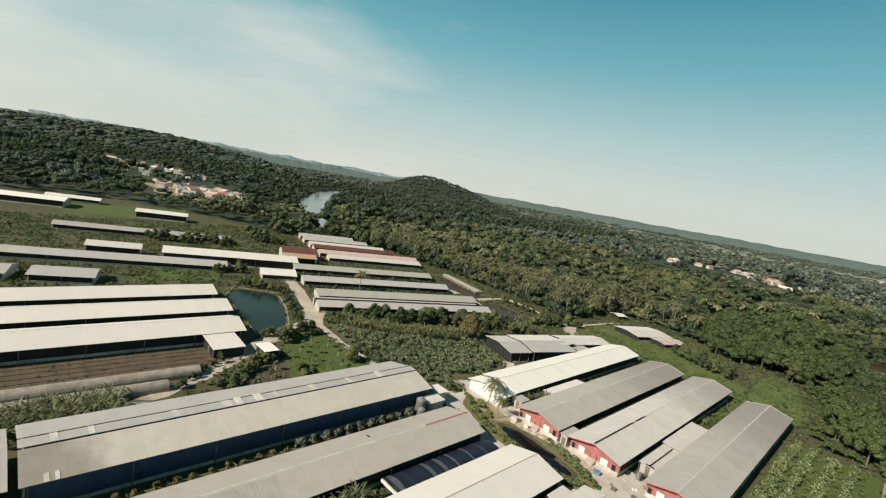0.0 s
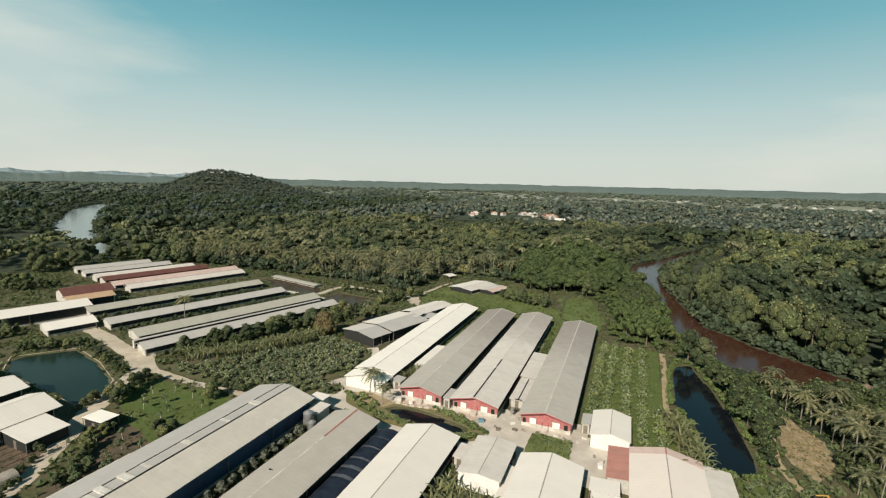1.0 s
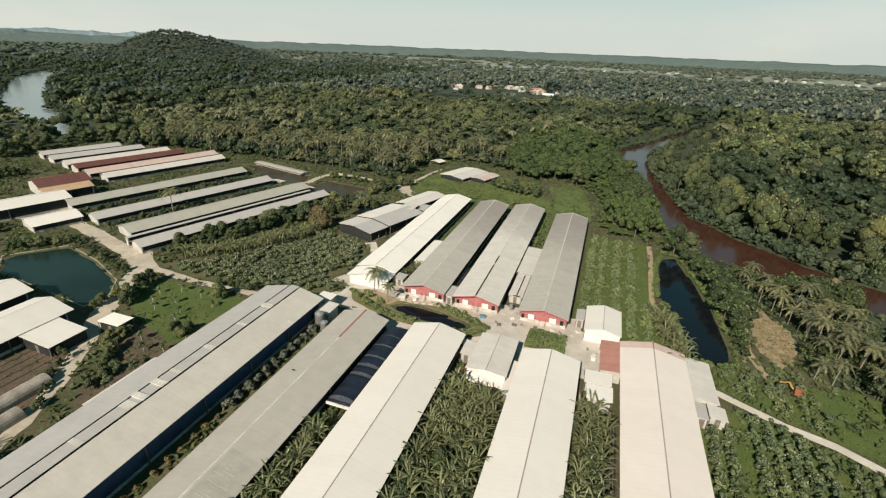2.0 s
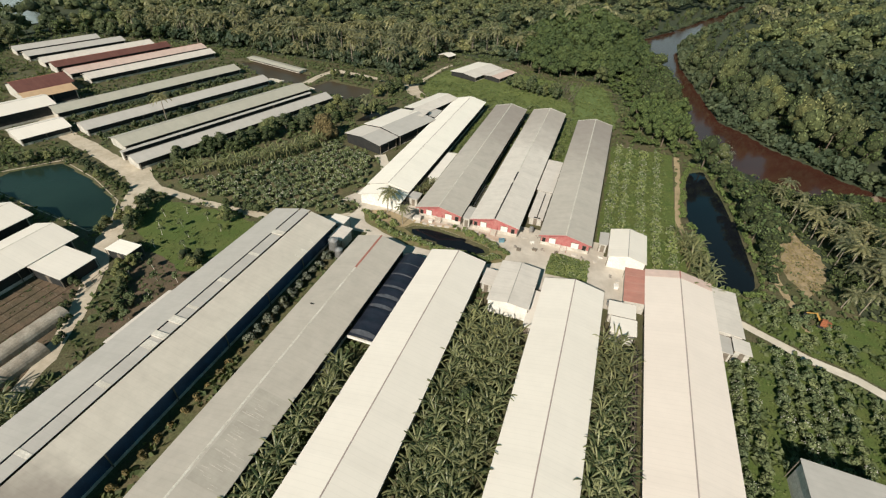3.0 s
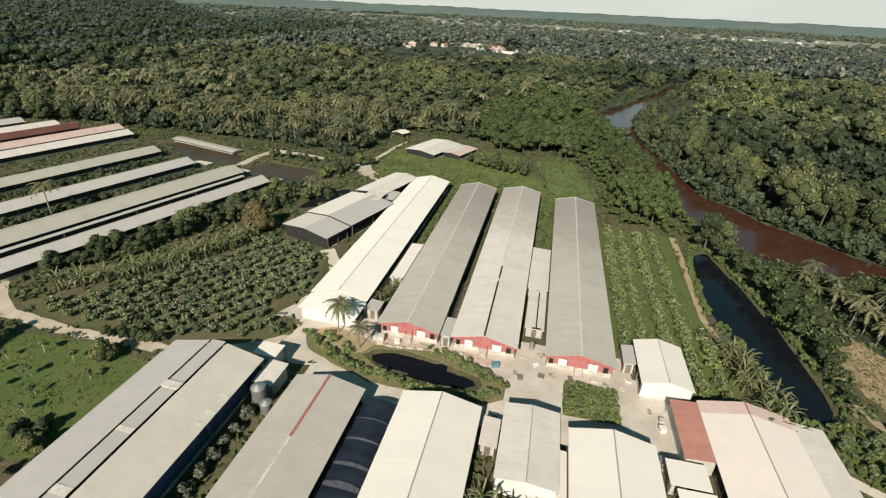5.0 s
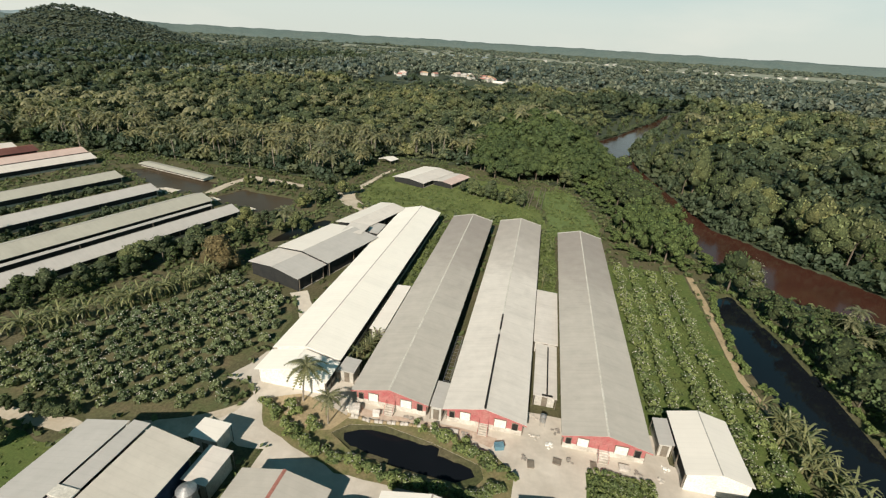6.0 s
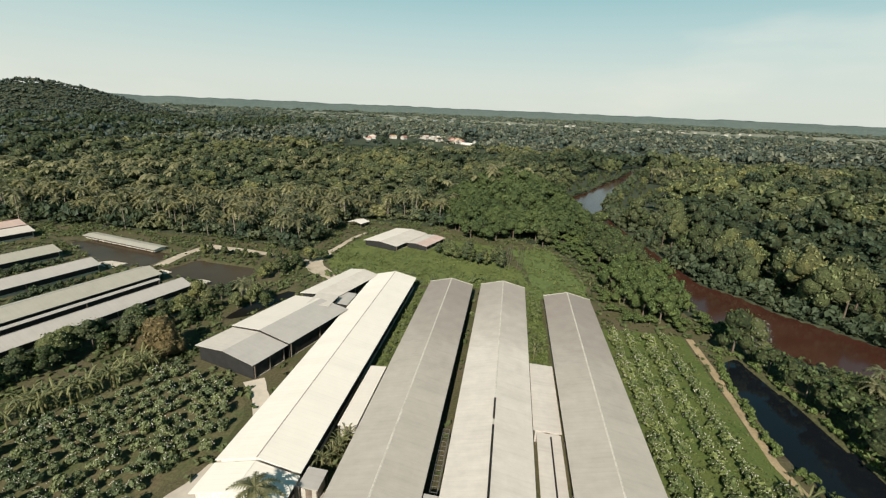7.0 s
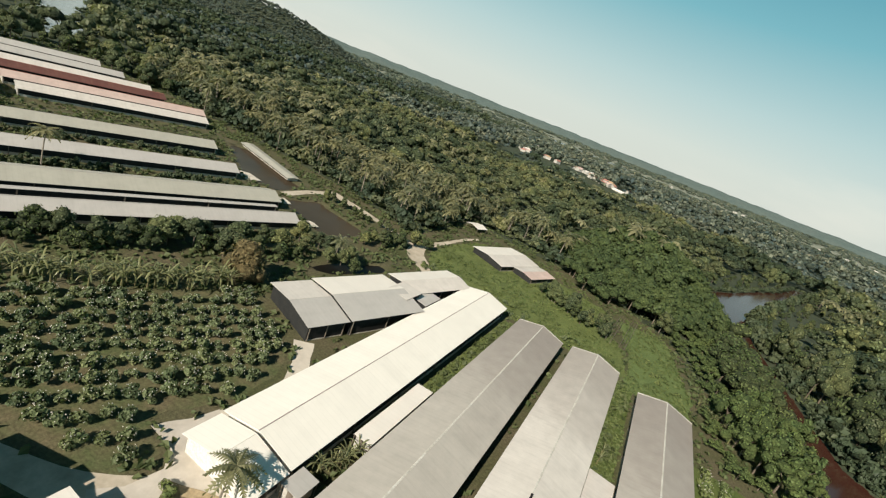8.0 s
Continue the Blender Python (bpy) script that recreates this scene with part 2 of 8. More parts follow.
M_DARK = mat("dark_opening", (0.012, 0.012, 0.012), (0.02, 0.018, 0.016), scale=1.0, fine=4.0, bump=0)
M_ORANGE = mat("orange_machine_paint", (0.34, 0.12, 0.06), (0.24, 0.10, 0.055), scale=1.0, fine=6.0, bump=0.1, dist=0.01, rough=0.45)
M_BLUETUB = mat("faded_blue_plastic", (0.14, 0.27, 0.32), (0.10, 0.20, 0.26), scale=1.0, fine=5.0, bump=0.1, dist=0.01, rough=0.5)
M_RUBBER = mat("black_rubber", (0.02, 0.02, 0.02), (0.03, 0.03, 0.03), scale=2.0, fine=8.0, bump=0.2, dist=0.01)
M_BAG = mat("paper_fruit_bag", (0.72, 0.70, 0.62), (0.60, 0.57, 0.48), scale=2.0, fine=6.0, bump=0.1, dist=0.01)
M_FIELD = mat("pale_rice_field", (0.20, 0.225, 0.165), (0.28, 0.28, 0.21), scale=0.006, fine=0.05, bump=0)

R_CREAM = roof_mat("cream_roof", (0.85, 0.81, 0.72), (0.70, 0.655, 0.565), amount=0.16)
R_WHITE = roof_mat("white_roof", (0.74, 0.695, 0.62), (0.665, 0.62, 0.545), amount=0.14)
R_ROSE = roof_mat("rosy_cream_roof", (0.755, 0.675, 0.60), (0.68, 0.60, 0.53), amount=0.14)
R_GREY = roof_mat("grey_roof", (0.43, 0.402, 0.365), (0.25, 0.228, 0.20), amount=0.5)
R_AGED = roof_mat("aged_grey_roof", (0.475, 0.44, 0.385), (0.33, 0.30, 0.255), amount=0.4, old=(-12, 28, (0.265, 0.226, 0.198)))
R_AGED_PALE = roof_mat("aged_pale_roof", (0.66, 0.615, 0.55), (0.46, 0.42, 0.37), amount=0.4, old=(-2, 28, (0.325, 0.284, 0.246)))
R_PALE = roof_mat("pale_grey_roof", (0.63, 0.585, 0.525), (0.44, 0.40, 0.35), amount=0.42)
R_BEIGE = roof_mat("beige_roof", (0.455, 0.42, 0.365), (0.37, 0.335, 0.28), amount=0.4)
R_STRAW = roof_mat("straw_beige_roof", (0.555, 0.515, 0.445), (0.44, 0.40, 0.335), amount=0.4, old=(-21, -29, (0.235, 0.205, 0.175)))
R_COOL = roof_mat("cool_grey_roof", (0.455, 0.435, 0.40), (0.37, 0.345, 0.315), amount=0.35)
R_GREEN = roof_mat("greenish_grey_roof", (0.42, 0.405, 0.34), (0.33, 0.315, 0.255), amount=0.4)
R_PINK = roof_mat("faded_pink_roof", (0.60, 0.46, 0.40), (0.46, 0.36, 0.30), amount=0.6)
R_RED = roof_mat("faded_red_roof", (0.44, 0.20, 0.155), (0.50, 0.32, 0.26), amount=0.7)
R_RUST = roof_mat("rust_roof", (0.13, 0.052, 0.042), (0.22, 0.12, 0.09), amount=0.7)
R_TAN = roof_mat("tan_roof", (0.52, 0.36, 0.22), (0.40, 0.29, 0.19), amount=0.6)
C_PALE = mat("pale_ridge_cap", (0.66, 0.63, 0.56), (0.52, 0.49, 0.42), scale=0.4, fine=3.0, bump=0, rough=0.5)
C_GREY = mat("grey_ridge_cap", (0.40, 0.375, 0.34), (0.32, 0.30, 0.27), scale=0.4, fine=3.0, bump=0, rough=0.5)
C_RED = mat("red_ridge_cap", (0.40, 0.16, 0.12), (0.33, 0.15, 0.12), scale=0.4, fine=3.0, bump=0, rough=0.6)
C_MAUVE = mat("faded_mauve_ridge_cap", (0.42, 0.34, 0.31), (0.36, 0.30, 0.27), scale=0.4, fine=3.0, bump=0, rough=0.6)

L_TREE = leaf_mat("tree_leaves", (0.082, 0.122, 0.046), (0.138, 0.184, 0.072), 0.25, dry=(0.14, 0.160, 0.066))
L_FOREST = leaf_mat("forest_leaves", (0.114, 0.140, 0.076), (0.167, 0.189, 0.105), 0.22, patch=0.012, dry=(0.143, 0.142, 0.096), wide=9.0)
L_FOREST_DARK = leaf_mat("dark_forest_leaves", (0.066, 0.091, 0.055), (0.101, 0.130, 0.075), 0.2, patch=0.012, wide=9.0)
L_FOREST_PALE = leaf_mat("pale_forest_leaves", (0.163, 0.181, 0.096), (0.225, 0.240, 0.132), 0.25, patch=0.02, dry=(0.181, 0.177, 0.118), wide=9.0)
L_MANGROVE = leaf_mat("mangrove_leaves", (0.167, 0.202, 0.099), (0.251, 0.284, 0.136), 0.22, patch=0.02, dry=(0.211, 0.225, 0.114), wide=9.0)
L_DRY = leaf_mat("dry_grass_blades", (0.237, 0.188, 0.094), (0.425, 0.338, 0.188), 0.3, patch=0.1)
L_GROVE = leaf_mat("grove_leaves", (0.070, 0.102, 0.040), (0.108, 0.144, 0.056), 0.25, patch=0.04)
L_VINE = leaf_mat("vine_leaves", (0.132, 0.185, 0.063), (0.180, 0.237, 0.088), 0.3, patch=0.06, dry=(0.132, 0.172, 0.058))
# far leaves: the haze of distance is mixed into these base colours
L_FAR_DARK = leaf_mat("dark_hazed_leaves", (0.073, 0.106, 0.106), (0.102, 0.136, 0.134), 0.15, patch=0.004, wide=13.0)
L_FAR = leaf_mat("hazed_forest_leaves", (0.150, 0.180, 0.144), (0.200, 0.229, 0.181), 0.15, patch=0.006, dry=(0.193, 0.195, 0.159), wide=13.0)
L_FAR_PALE = leaf_mat("pale_hazed_leaves", (0.183, 0.206, 0.156), (0.239, 0.254, 0.195), 0.15, patch=0.004, dry=(0.185, 0.195, 0.174), wide=13.0)
L_BUSH = leaf_mat("bush_leaves", (0.108, 0.142, 0.066), (0.255, 0.292, 0.158), 0.25, patch=0.08)
L_ROW = leaf_mat("row_bush_leaves", (0.104, 0.148, 0.050), (0.290, 0.335, 0.140), 0.28, patch=0.08)
L_GREY = leaf_mat("grey_green_leaves", (0.12, 0.135, 0.108), (0.23, 0.24, 0.192), 0.2, patch=0.08)
L_YELLOW = leaf_mat("yellowed_leaves", (0.225, 0.178, 0.088), (0.32, 0.250, 0.128), 0.3, patch=0.1)
L_BANANA = leaf_mat("banana_leaves", (0.048, 0.078, 0.032), (0.345, 0.345, 0.180), 0.25, patch=0.1, dry=(0.108, 0.104, 0.046), rough=0.36)
L_DEAD = leaf_mat("withered_leaves", (0.22, 0.155, 0.115), (0.36, 0.27, 0.20), 0.2, patch=0.1)
L_PALM = leaf_mat("palm_fronds", (0.070, 0.084, 0.042), (0.330, 0.312, 0.178), 0.28, patch=0.05, rough=0.45)
L_WEED = leaf_mat("weeds", (0.068, 0.096, 0.036), (0.158, 0.180, 0.079), 0.25, patch=0.05)
L_MEADOW = leaf_mat("meadow_grass_blades", (0.098, 0.138, 0.046), (0.190, 0.220, 0.086), 0.3, patch=0.08)
L_GRASS = leaf_mat("grass_blades", (0.088, 0.128, 0.040), (0.168, 0.195, 0.076), 0.3, patch=0.08)


def shaded_mass_mat(name, dark, light, scale=1.5, wide=None):
    """The mass of leaves inside a crown: light clusters, painted shade between them, deep relief."""
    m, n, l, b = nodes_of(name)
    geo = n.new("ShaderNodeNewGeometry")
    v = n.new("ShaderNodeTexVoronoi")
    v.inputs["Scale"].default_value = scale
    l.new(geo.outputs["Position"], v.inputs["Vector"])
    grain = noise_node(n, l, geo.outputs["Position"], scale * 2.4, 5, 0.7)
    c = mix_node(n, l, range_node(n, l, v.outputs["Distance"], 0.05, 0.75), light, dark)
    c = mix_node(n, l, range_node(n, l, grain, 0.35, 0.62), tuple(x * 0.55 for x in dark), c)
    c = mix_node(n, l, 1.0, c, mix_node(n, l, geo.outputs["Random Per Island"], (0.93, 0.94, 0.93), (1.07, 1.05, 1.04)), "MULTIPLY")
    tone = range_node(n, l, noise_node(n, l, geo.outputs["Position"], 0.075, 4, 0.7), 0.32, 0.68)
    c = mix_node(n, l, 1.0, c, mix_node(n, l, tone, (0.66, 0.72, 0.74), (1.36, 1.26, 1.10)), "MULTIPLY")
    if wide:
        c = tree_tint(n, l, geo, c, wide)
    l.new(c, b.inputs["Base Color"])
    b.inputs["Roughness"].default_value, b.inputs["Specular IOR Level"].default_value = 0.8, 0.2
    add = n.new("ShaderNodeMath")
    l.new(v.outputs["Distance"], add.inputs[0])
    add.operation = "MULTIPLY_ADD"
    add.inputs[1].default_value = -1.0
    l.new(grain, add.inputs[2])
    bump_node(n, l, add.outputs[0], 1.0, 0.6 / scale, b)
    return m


# colours for the crowns' cores, with their inner shade painted in
L_CORE = shaded_mass_mat("inner_foliage", (0.042, 0.058, 0.027), (0.105, 0.130, 0.056))
L_CORE_DARK = shaded_mass_mat("dark_inner_foliage", (0.034, 0.050, 0.027), (0.078, 0.100, 0.048), wide=9.0)
L_CORE_WOOD = shaded_mass_mat("wood_inner_foliage", (0.058, 0.078, 0.039), (0.134, 0.161, 0.076), wide=9.0)
L_CORE_PALE = shaded_mass_mat("pale_inner_foliage", (0.087, 0.107, 0.048), (0.196, 0.216, 0.100), wide=9.0)
# haze of distance painted into the far crowns as well
L_CORE_FAR = shaded_mass_mat("hazed_inner_foliage", (0.083, 0.108, 0.085), (0.143, 0.171, 0.132), 0.4, wide=13.0)
L_CORE_YELLOW = shaded_mass_mat("yellowed_inner_foliage", (0.125, 0.100, 0.048), (0.225, 0.175, 0.085), 1.4)
L_CORE_VINE = shaded_mass_mat("vine_inner_foliage", (0.071, 0.102, 0.036), (0.135, 0.180, 0.066), 1.6)
L_CORE_GROVE = shaded_mass_mat("grove_inner_foliage", (0.050, 0.077, 0.030), (0.127, 0.168, 0.062), 1.2)
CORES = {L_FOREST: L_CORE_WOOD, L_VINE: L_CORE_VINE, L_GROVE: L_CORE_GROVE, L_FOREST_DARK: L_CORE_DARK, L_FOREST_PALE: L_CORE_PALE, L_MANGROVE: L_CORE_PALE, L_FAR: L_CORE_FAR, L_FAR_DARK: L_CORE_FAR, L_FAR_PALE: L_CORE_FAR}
M_GARDEN = mat("dry_garden_grass", (0.235, 0.19, 0.105), (0.13, 0.14, 0.05), scale=0.35, fine=2.5, bump=0.5, dist=0.12, spread=0.35)

W_RIVER = water_mat("river_brown", (0.060, 0.025, 0.017), rough=0.14, ripple=0.05)
W_RIVER.node_tree.nodes["Principled BSDF"].inputs["Specular IOR Level"].default_value = 0.32
W_CANAL = water_mat("dark_canal", (0.008, 0.010, 0.013), rough=0.08)
W_CANAL.node_tree.nodes["Principled BSDF"].inputs["Specular IOR Level"].default_value = 0.3
W_BLUE = water_mat("blue_green_pond", (0.016, 0.032, 0.024), rough=0.2, ripple=0.25)
W_BLUE.node_tree.nodes["Principled BSDF"].inputs["Specular IOR Level"].default_value = 0.18
W_FISH = water_mat("olive_fish_pond", (0.070, 0.052, 0.032), rough=0.2)
W_FISH.node_tree.nodes["Principled BSDF"].inputs["Specular IOR Level"].default_value = 0.08
W_SILT = water_mat("black_silt_pond", (0.012, 0.011, 0.009), rough=0.35)
W_SILT.node_tree.nodes["Principled BSDF"].inputs["Specular IOR Level"].default_value = 0.12
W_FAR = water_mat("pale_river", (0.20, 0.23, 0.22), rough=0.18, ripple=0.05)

# ---- building helpers ----
def part(name, bm, material, parent=None, label="", smooth=False):
    me = bpy.data.meshes.new(name)
    bm.to_mesh(me)
    bm.free()
    for p in me.polygons:
        p.use_smooth = smooth
    me.materials.append(material)
    ob = new(name, me)
    ob.parent = parent
    return tagged(ob, label)


def shared(name, me, parent, m, label=""):
    ob = new(name, me)
    ob.parent = parent
    ob.matrix_basis = m
    return tagged(ob, label)


def thing(name, label, category, m=None, group="", kind=""):
    ob = new(name)
    ob.empty_display_size = 0.5
    ob.matrix_basis = m or Matrix()
    return tagged(ob, label, category, group, kind)


def tri_mesh(name, verts, faces, material, smooth=False):
    """A mesh from arrays of corners and triangles."""
    me = bpy.data.meshes.new(name)
    verts, faces = np.asarray(verts, np.float32), np.asarray(faces, np.int32)
    me.vertices.add(len(verts))
    me.vertices.foreach_set("co", verts.ravel())
    me.loops.add(faces.size)
    me.loops.foreach_set("vertex_index", faces.ravel())
    me.polygons.add(len(faces))
    me.polygons.foreach_set("loop_start", np.arange(0, faces.size, 3, dtype=np.int32))
    me.polygons.foreach_set("use_smooth", np.full(len(faces), smooth))
    me.update(calc_edges=True)
    me.materials.append(material)
    return me


def box(bm, x0, x1, y0, y1, z0, z1):
    v = [bm.verts.new((x, y, z)) for z in (z0, z1) for x, y in ((x0, y0), (x1, y0), (x1, y1), (x0, y1))]
    for f in ((3, 2, 1, 0), (4, 5, 6, 7), (0, 1, 5, 4), (1, 2, 6, 5), (2, 3, 7, 6), (3, 0, 4, 7)):
        bm.faces.new([v[i] for i in f])
    return bm


def prism(bm, pts, way):
    """A flat outline of 3D points, drawn out along a way."""
    way = Vector(way)
    a = [bm.verts.new(p) for p in pts]
    b = [bm.verts.new(Vector(p) + way) for p in pts]
    bm.faces.new(a[::-1])
    bm.faces.new(b)
    for i in range(len(a)):
        j = (i + 1) % len(a)
        bm.faces.new((a[i], a[j], b[j], b[i]))
    bmesh.ops.recalc_face_normals(bm, faces=bm.faces[:])
    return bm


def tube(bm, p, q, r0, r1=None, sides=8):
    p, q, r1 = Vector(p), Vector(q), r0 if r1 is None else r1
    turn = (q - p).to_track_quat("Z", "Y")
    rings = []
    for c, r in ((p, r0), (q, r1)):
        rings.append([bm.verts.new(c + turn @ Vector((r * math.cos(a), r * math.sin(a), 0))) for a in (2 * math.pi * i / sides for i in range(sides))])
    for i in range(sides):
        j = (i + 1) % sides
        bm.faces.new((rings[0][i], rings[0][j], rings[1][j], rings[1][i]))
    bm.faces.new(rings[0][::-1])
    bm.faces.new(rings[1])
    return bm


def inside(px, py, poly):
    """Which of the points lie in the polygon."""
    px, py = np.asarray(px, float), np.asarray(py, float)
    res = np.zeros(px.shape, bool)
    for (x0, y0), (x1, y1) in zip(poly, poly[1:] + poly[:1]):
        if y0 == y1:
            continue
        hit = ((y0 > py) != (y1 > py)) & (px < (x1 - x0) * (py - y0) / (y1 - y0) + x0)
        res ^= hit
    return res


def edge_dist(px, py, poly, closed=True):
    """Distance from the points to the polygon's outline."""
    best = np.full(np.shape(px), 1e9)
    ends = list(zip(poly, poly[1:] + poly[:1])) if closed else list(zip(poly, poly[1:]))
    for (x0, y0), (x1, y1) in ends:
        dx, dy = x1 - x0, y1 - y0
        k = np.clip(((px - x0) * dx + (py - y0) * dy) / (dx * dx + dy * dy + 1e-9), 0, 1)
        best = np.minimum(best, np.hypot(px - x0 - k * dx, py - y0 - k * dy))
    return best


def ribbon(line, widths):
    """The outline of a strip along a line, with its width at each point."""
    left, right = [], []
    for i, (x, y) in enumerate(line):
        a, b = Vector(line[max(i - 1, 0)]), Vector(line[min(i + 1, len(line) - 1)])
        d = (b - a).normalized()
        w = (widths[i] if isinstance(widths, (list, tuple)) else widths) / 2
        left.append((x - d.y * w, y + d.x * w))
        right.append((x + d.y * w, y - d.x * w))
    return left + right[::-1]


def rough_outline(poly, step, jitter, seed=0.0):
    """The polygon with its edges divided and made uneven."""
    out = []
    for (x0, y0), (x1, y1) in zip(poly, poly[1:] + poly[:1]):
        n = max(1, int(math.hypot(x1 - x0, y1 - y0) / step))
        for i in range(n):
            x, y = x0 + (x1 - x0) * i / n, y0 + (y1 - y0) * i / n
            d = noise.noise_vector(Vector((x * 0.35, y * 0.35, seed))) * jitter
            out.append((x + d.x, y + d.y))
    return out


def sheet(name, poly, z, material, label, category, kind="structure", step=2.0, jitter=0.0, hole=None):
    pts = rough_outline(poly, step, jitter, z * 7) if jitter else poly
    bm = bmesh.new()
    vs = [bm.verts.new((x, y, z)) for x, y in pts]
    es = [bm.edges.new((vs[i], vs[(i + 1) % len(vs)])) for i in range(len(vs))]
    if hole:
        vs = [bm.verts.new((x, y, z)) for x, y in hole]
        es += [bm.edges.new((vs[i], vs[(i + 1) % len(vs)])) for i in range(len(vs))]
    bmesh.ops.triangle_fill(bm, use_beauty=True, edges=es)
    for f in bm.faces:
        if f.normal.z < 0:
            f.normal_flip()
    return tagged(part(name, bm, material), label, category, "", kind)


# ---- plan of the water, the yards and the roads ----
RIVER_WEST = [(120, 108), (90, 124), (62, 140), (44, 152), (31, 157), (23, 162), (17, 168), (12, 177), (9, 196), (7, 214), (3, 245), (-2, 268), (-10, 290), (-15, 315), (-16, 336), (-5, 356), (10, 384), (30, 430), (52, 475), (72, 530)]
RIVER_EAST = [(130, 128), (96, 145), (74, 156), (60, 163), (52, 170), (45, 178), (36, 187), (29, 199), (22, 207), (19.5, 222), (17, 240), (14.5, 262), (11, 285), (11, 320), (19, 352), (37, 403), (62, 468), (86, 530)]
RIVER = RIVER_WEST + RIVER_EAST[::-1]
CANAL = [(7.5, 159), (4.6, 147), (3.6, 125), (7.2, 116), (8.0, 104), (8.2, 96.5), (17, 97), (18.2, 106), (17.3, 124), (15.2, 140), (12.6, 152), (11, 158)]
POND = [(-63.5, 92.2), (-61.5, 94.4), (-56.5, 95.6), (-49, 94.3), (-41.5, 92.2), (-40.8, 90.2), (-42, 88.4), (-50.2, 88.6), (-59, 89.6)]
BLUE = [(-182, 73), (-172.5, 86), (-154.5, 81.5), (-138.6, 75.2), (-131.6, 67.5), (-133, 62.4), (-154, 64.6), (-172, 66.5)]
FISH_A = [(-198, 194), (-165, 175.5), (-151, 178), (-153.5, 192), (-190, 199)]
FISH_B = [(-146.5, 174.5), (-142.5, 188.5), (-119, 185.5), (-116.6, 172.5), (-124, 168)]
FISH_C = [(-110, 150), (-108, 160), (-101, 173.5), (-97.5, 169.5), (-104.5, 150)]
FAR_RIVER = ribbon([(-352, 208), (-386, 224), (-445, 250), (-485, 265), (-540, 294), (-592, 324), (-694, 392), (-787, 452), (-890, 540), (-960, 610)], [14, 20, 28, 28, 36, 38, 42, 42, 34, 22])
WATERS = [(RIVER, 1.0, 5.0), (CANAL, 0.8, 2.5), (POND, 0.6, 2.0), (BLUE, 0.9, 2.5), (FISH_A, 0.5, 2.0), (FISH_B, 0.5, 2.0), (FISH_C, 0.5, 2.0)]

YARD = [(-85.2, 98.6), (-80.6, 98.2), (-78.6, 96.2), (-79, 92.2), (-81, 89.6), (-75, 86.5), (-71, 87), (-71, 81), (-52, 81), (-39, 82), (-27.5, 82), (-13, 81), (-8, 84), (-8, 97), (-15.5, 99.5), (-15.5, 104.5), (-19, 104.5), (-63.5, 104), (-66.5, 107), (-79.6, 110), (-82.2, 107.6), (-83.4, 102.5)]
GARDEN = [(-77, 96), (-73.5, 90.8), (-66, 87.8), (-60, 86.2), (-52, 85.9), (-40.5, 86.2), (-37, 88.4), (-36.8, 92), (-40, 94.4), (-47, 96.6), (-51.5, 96.8), (-56.5, 96.3), (-62, 95.4), (-66, 96.5), (-71, 97.6)]
ISLAND = [(-27.4, 94.8), (-18.6, 95.6), (-18.2, 88.2), (-27.3, 87.8)]
ROAD_W = ribbon([(-77, 92), (-82, 88.4), (-87, 86.3), (-92, 85), (-98, 83.6), (-109, 83.2), (-120, 83), (-134, 84.2), (-142, 86.5), (-150, 88.5)], [6, 4.5, 3.6, 2.8, 2.4, 2.4, 2.4, 3.0, 4.5, 6])
ROAD_M = ribbon([(-139, 84), (-147, 89.5), (-158, 91.5), (-172, 95.5), (-190, 100), (-203, 104), (-216, 112), (-222, 124)], [6, 7, 5.5, 5, 5, 5, 5, 6])
ROAD_S = ribbon([(-139, 86), (-137, 79), (-130.5, 70), (-126, 62), (-121, 55.5), (-114.5, 47.5), (-109, 40), (-104.5, 31.5), (-101, 22), (-98, 10)], [6, 4.2, 4.5, 5, 4.5, 3.4, 3, 2.8, 2.6, 2.6])
ROAD_MEM = ribbon([(-80.8, 106), (-80.5, 112), (-81.2, 118), (-83.4, 122.5), (-87.5, 127.5)], [2.6, 1.8, 2.2, 2.8, 3.6])
ROAD_HOUSE = ribbon([(-90.5, 180.5), (-96, 184.8), (-102.5, 190), (-105.2, 196), (-104.6, 203), (-103.6, 212), (-102, 228), (-100, 236)], [3.2, 4.6, 6.2, 5.0, 3.0, 2.0, 1.6, 1.4])
DIKE_ROAD = ribbon([(-149, 178.5), (-149.6, 190), (-147.5, 201.5), (-130, 200), (-116, 197.6), (-107, 195)], [3.4, 3.4, 5, 3, 2.6, 3])
ROAD_E = ribbon([(11, 87.5), (16.5, 84.6), (22.5, 81.4), (30, 79), (44, 70), (60, 58)], [1.8, 1.9, 2, 2, 2, 2])
PATH_E = ribbon([(3.3, 165), (3.1, 150), (2.4, 136), (1.9, 123), (3.5, 114)], [1.7, 1.6, 1.5, 1.4, 1.1])
BARE_E = [(25.2, 130), (29.5, 130.5), (33.2, 121), (34, 113), (30.6, 105), (26.8, 100.5), (25, 104), (24.4, 112), (24.6, 121)]
BANK_TRAIL = ribbon([(24, 122), (22.3, 112), (21.6, 106), (22.8, 100), (23.8, 94), (24.4, 89)], [1.6, 1.8, 1.9, 1.7, 1.5, 1.0])
LAWN_W = [(-131, 77), (-127, 80.5), (-104, 81.2), (-97, 80), (-95.6, 62), (-101, 59), (-111, 61.5), (-124, 67)]
SOIL_W = [(-118, 61), (-109, 62), (-99, 58.5), (-95.6, 60), (-95.6, 40), (-101, 38), (-107, 47), (-116, 56)]
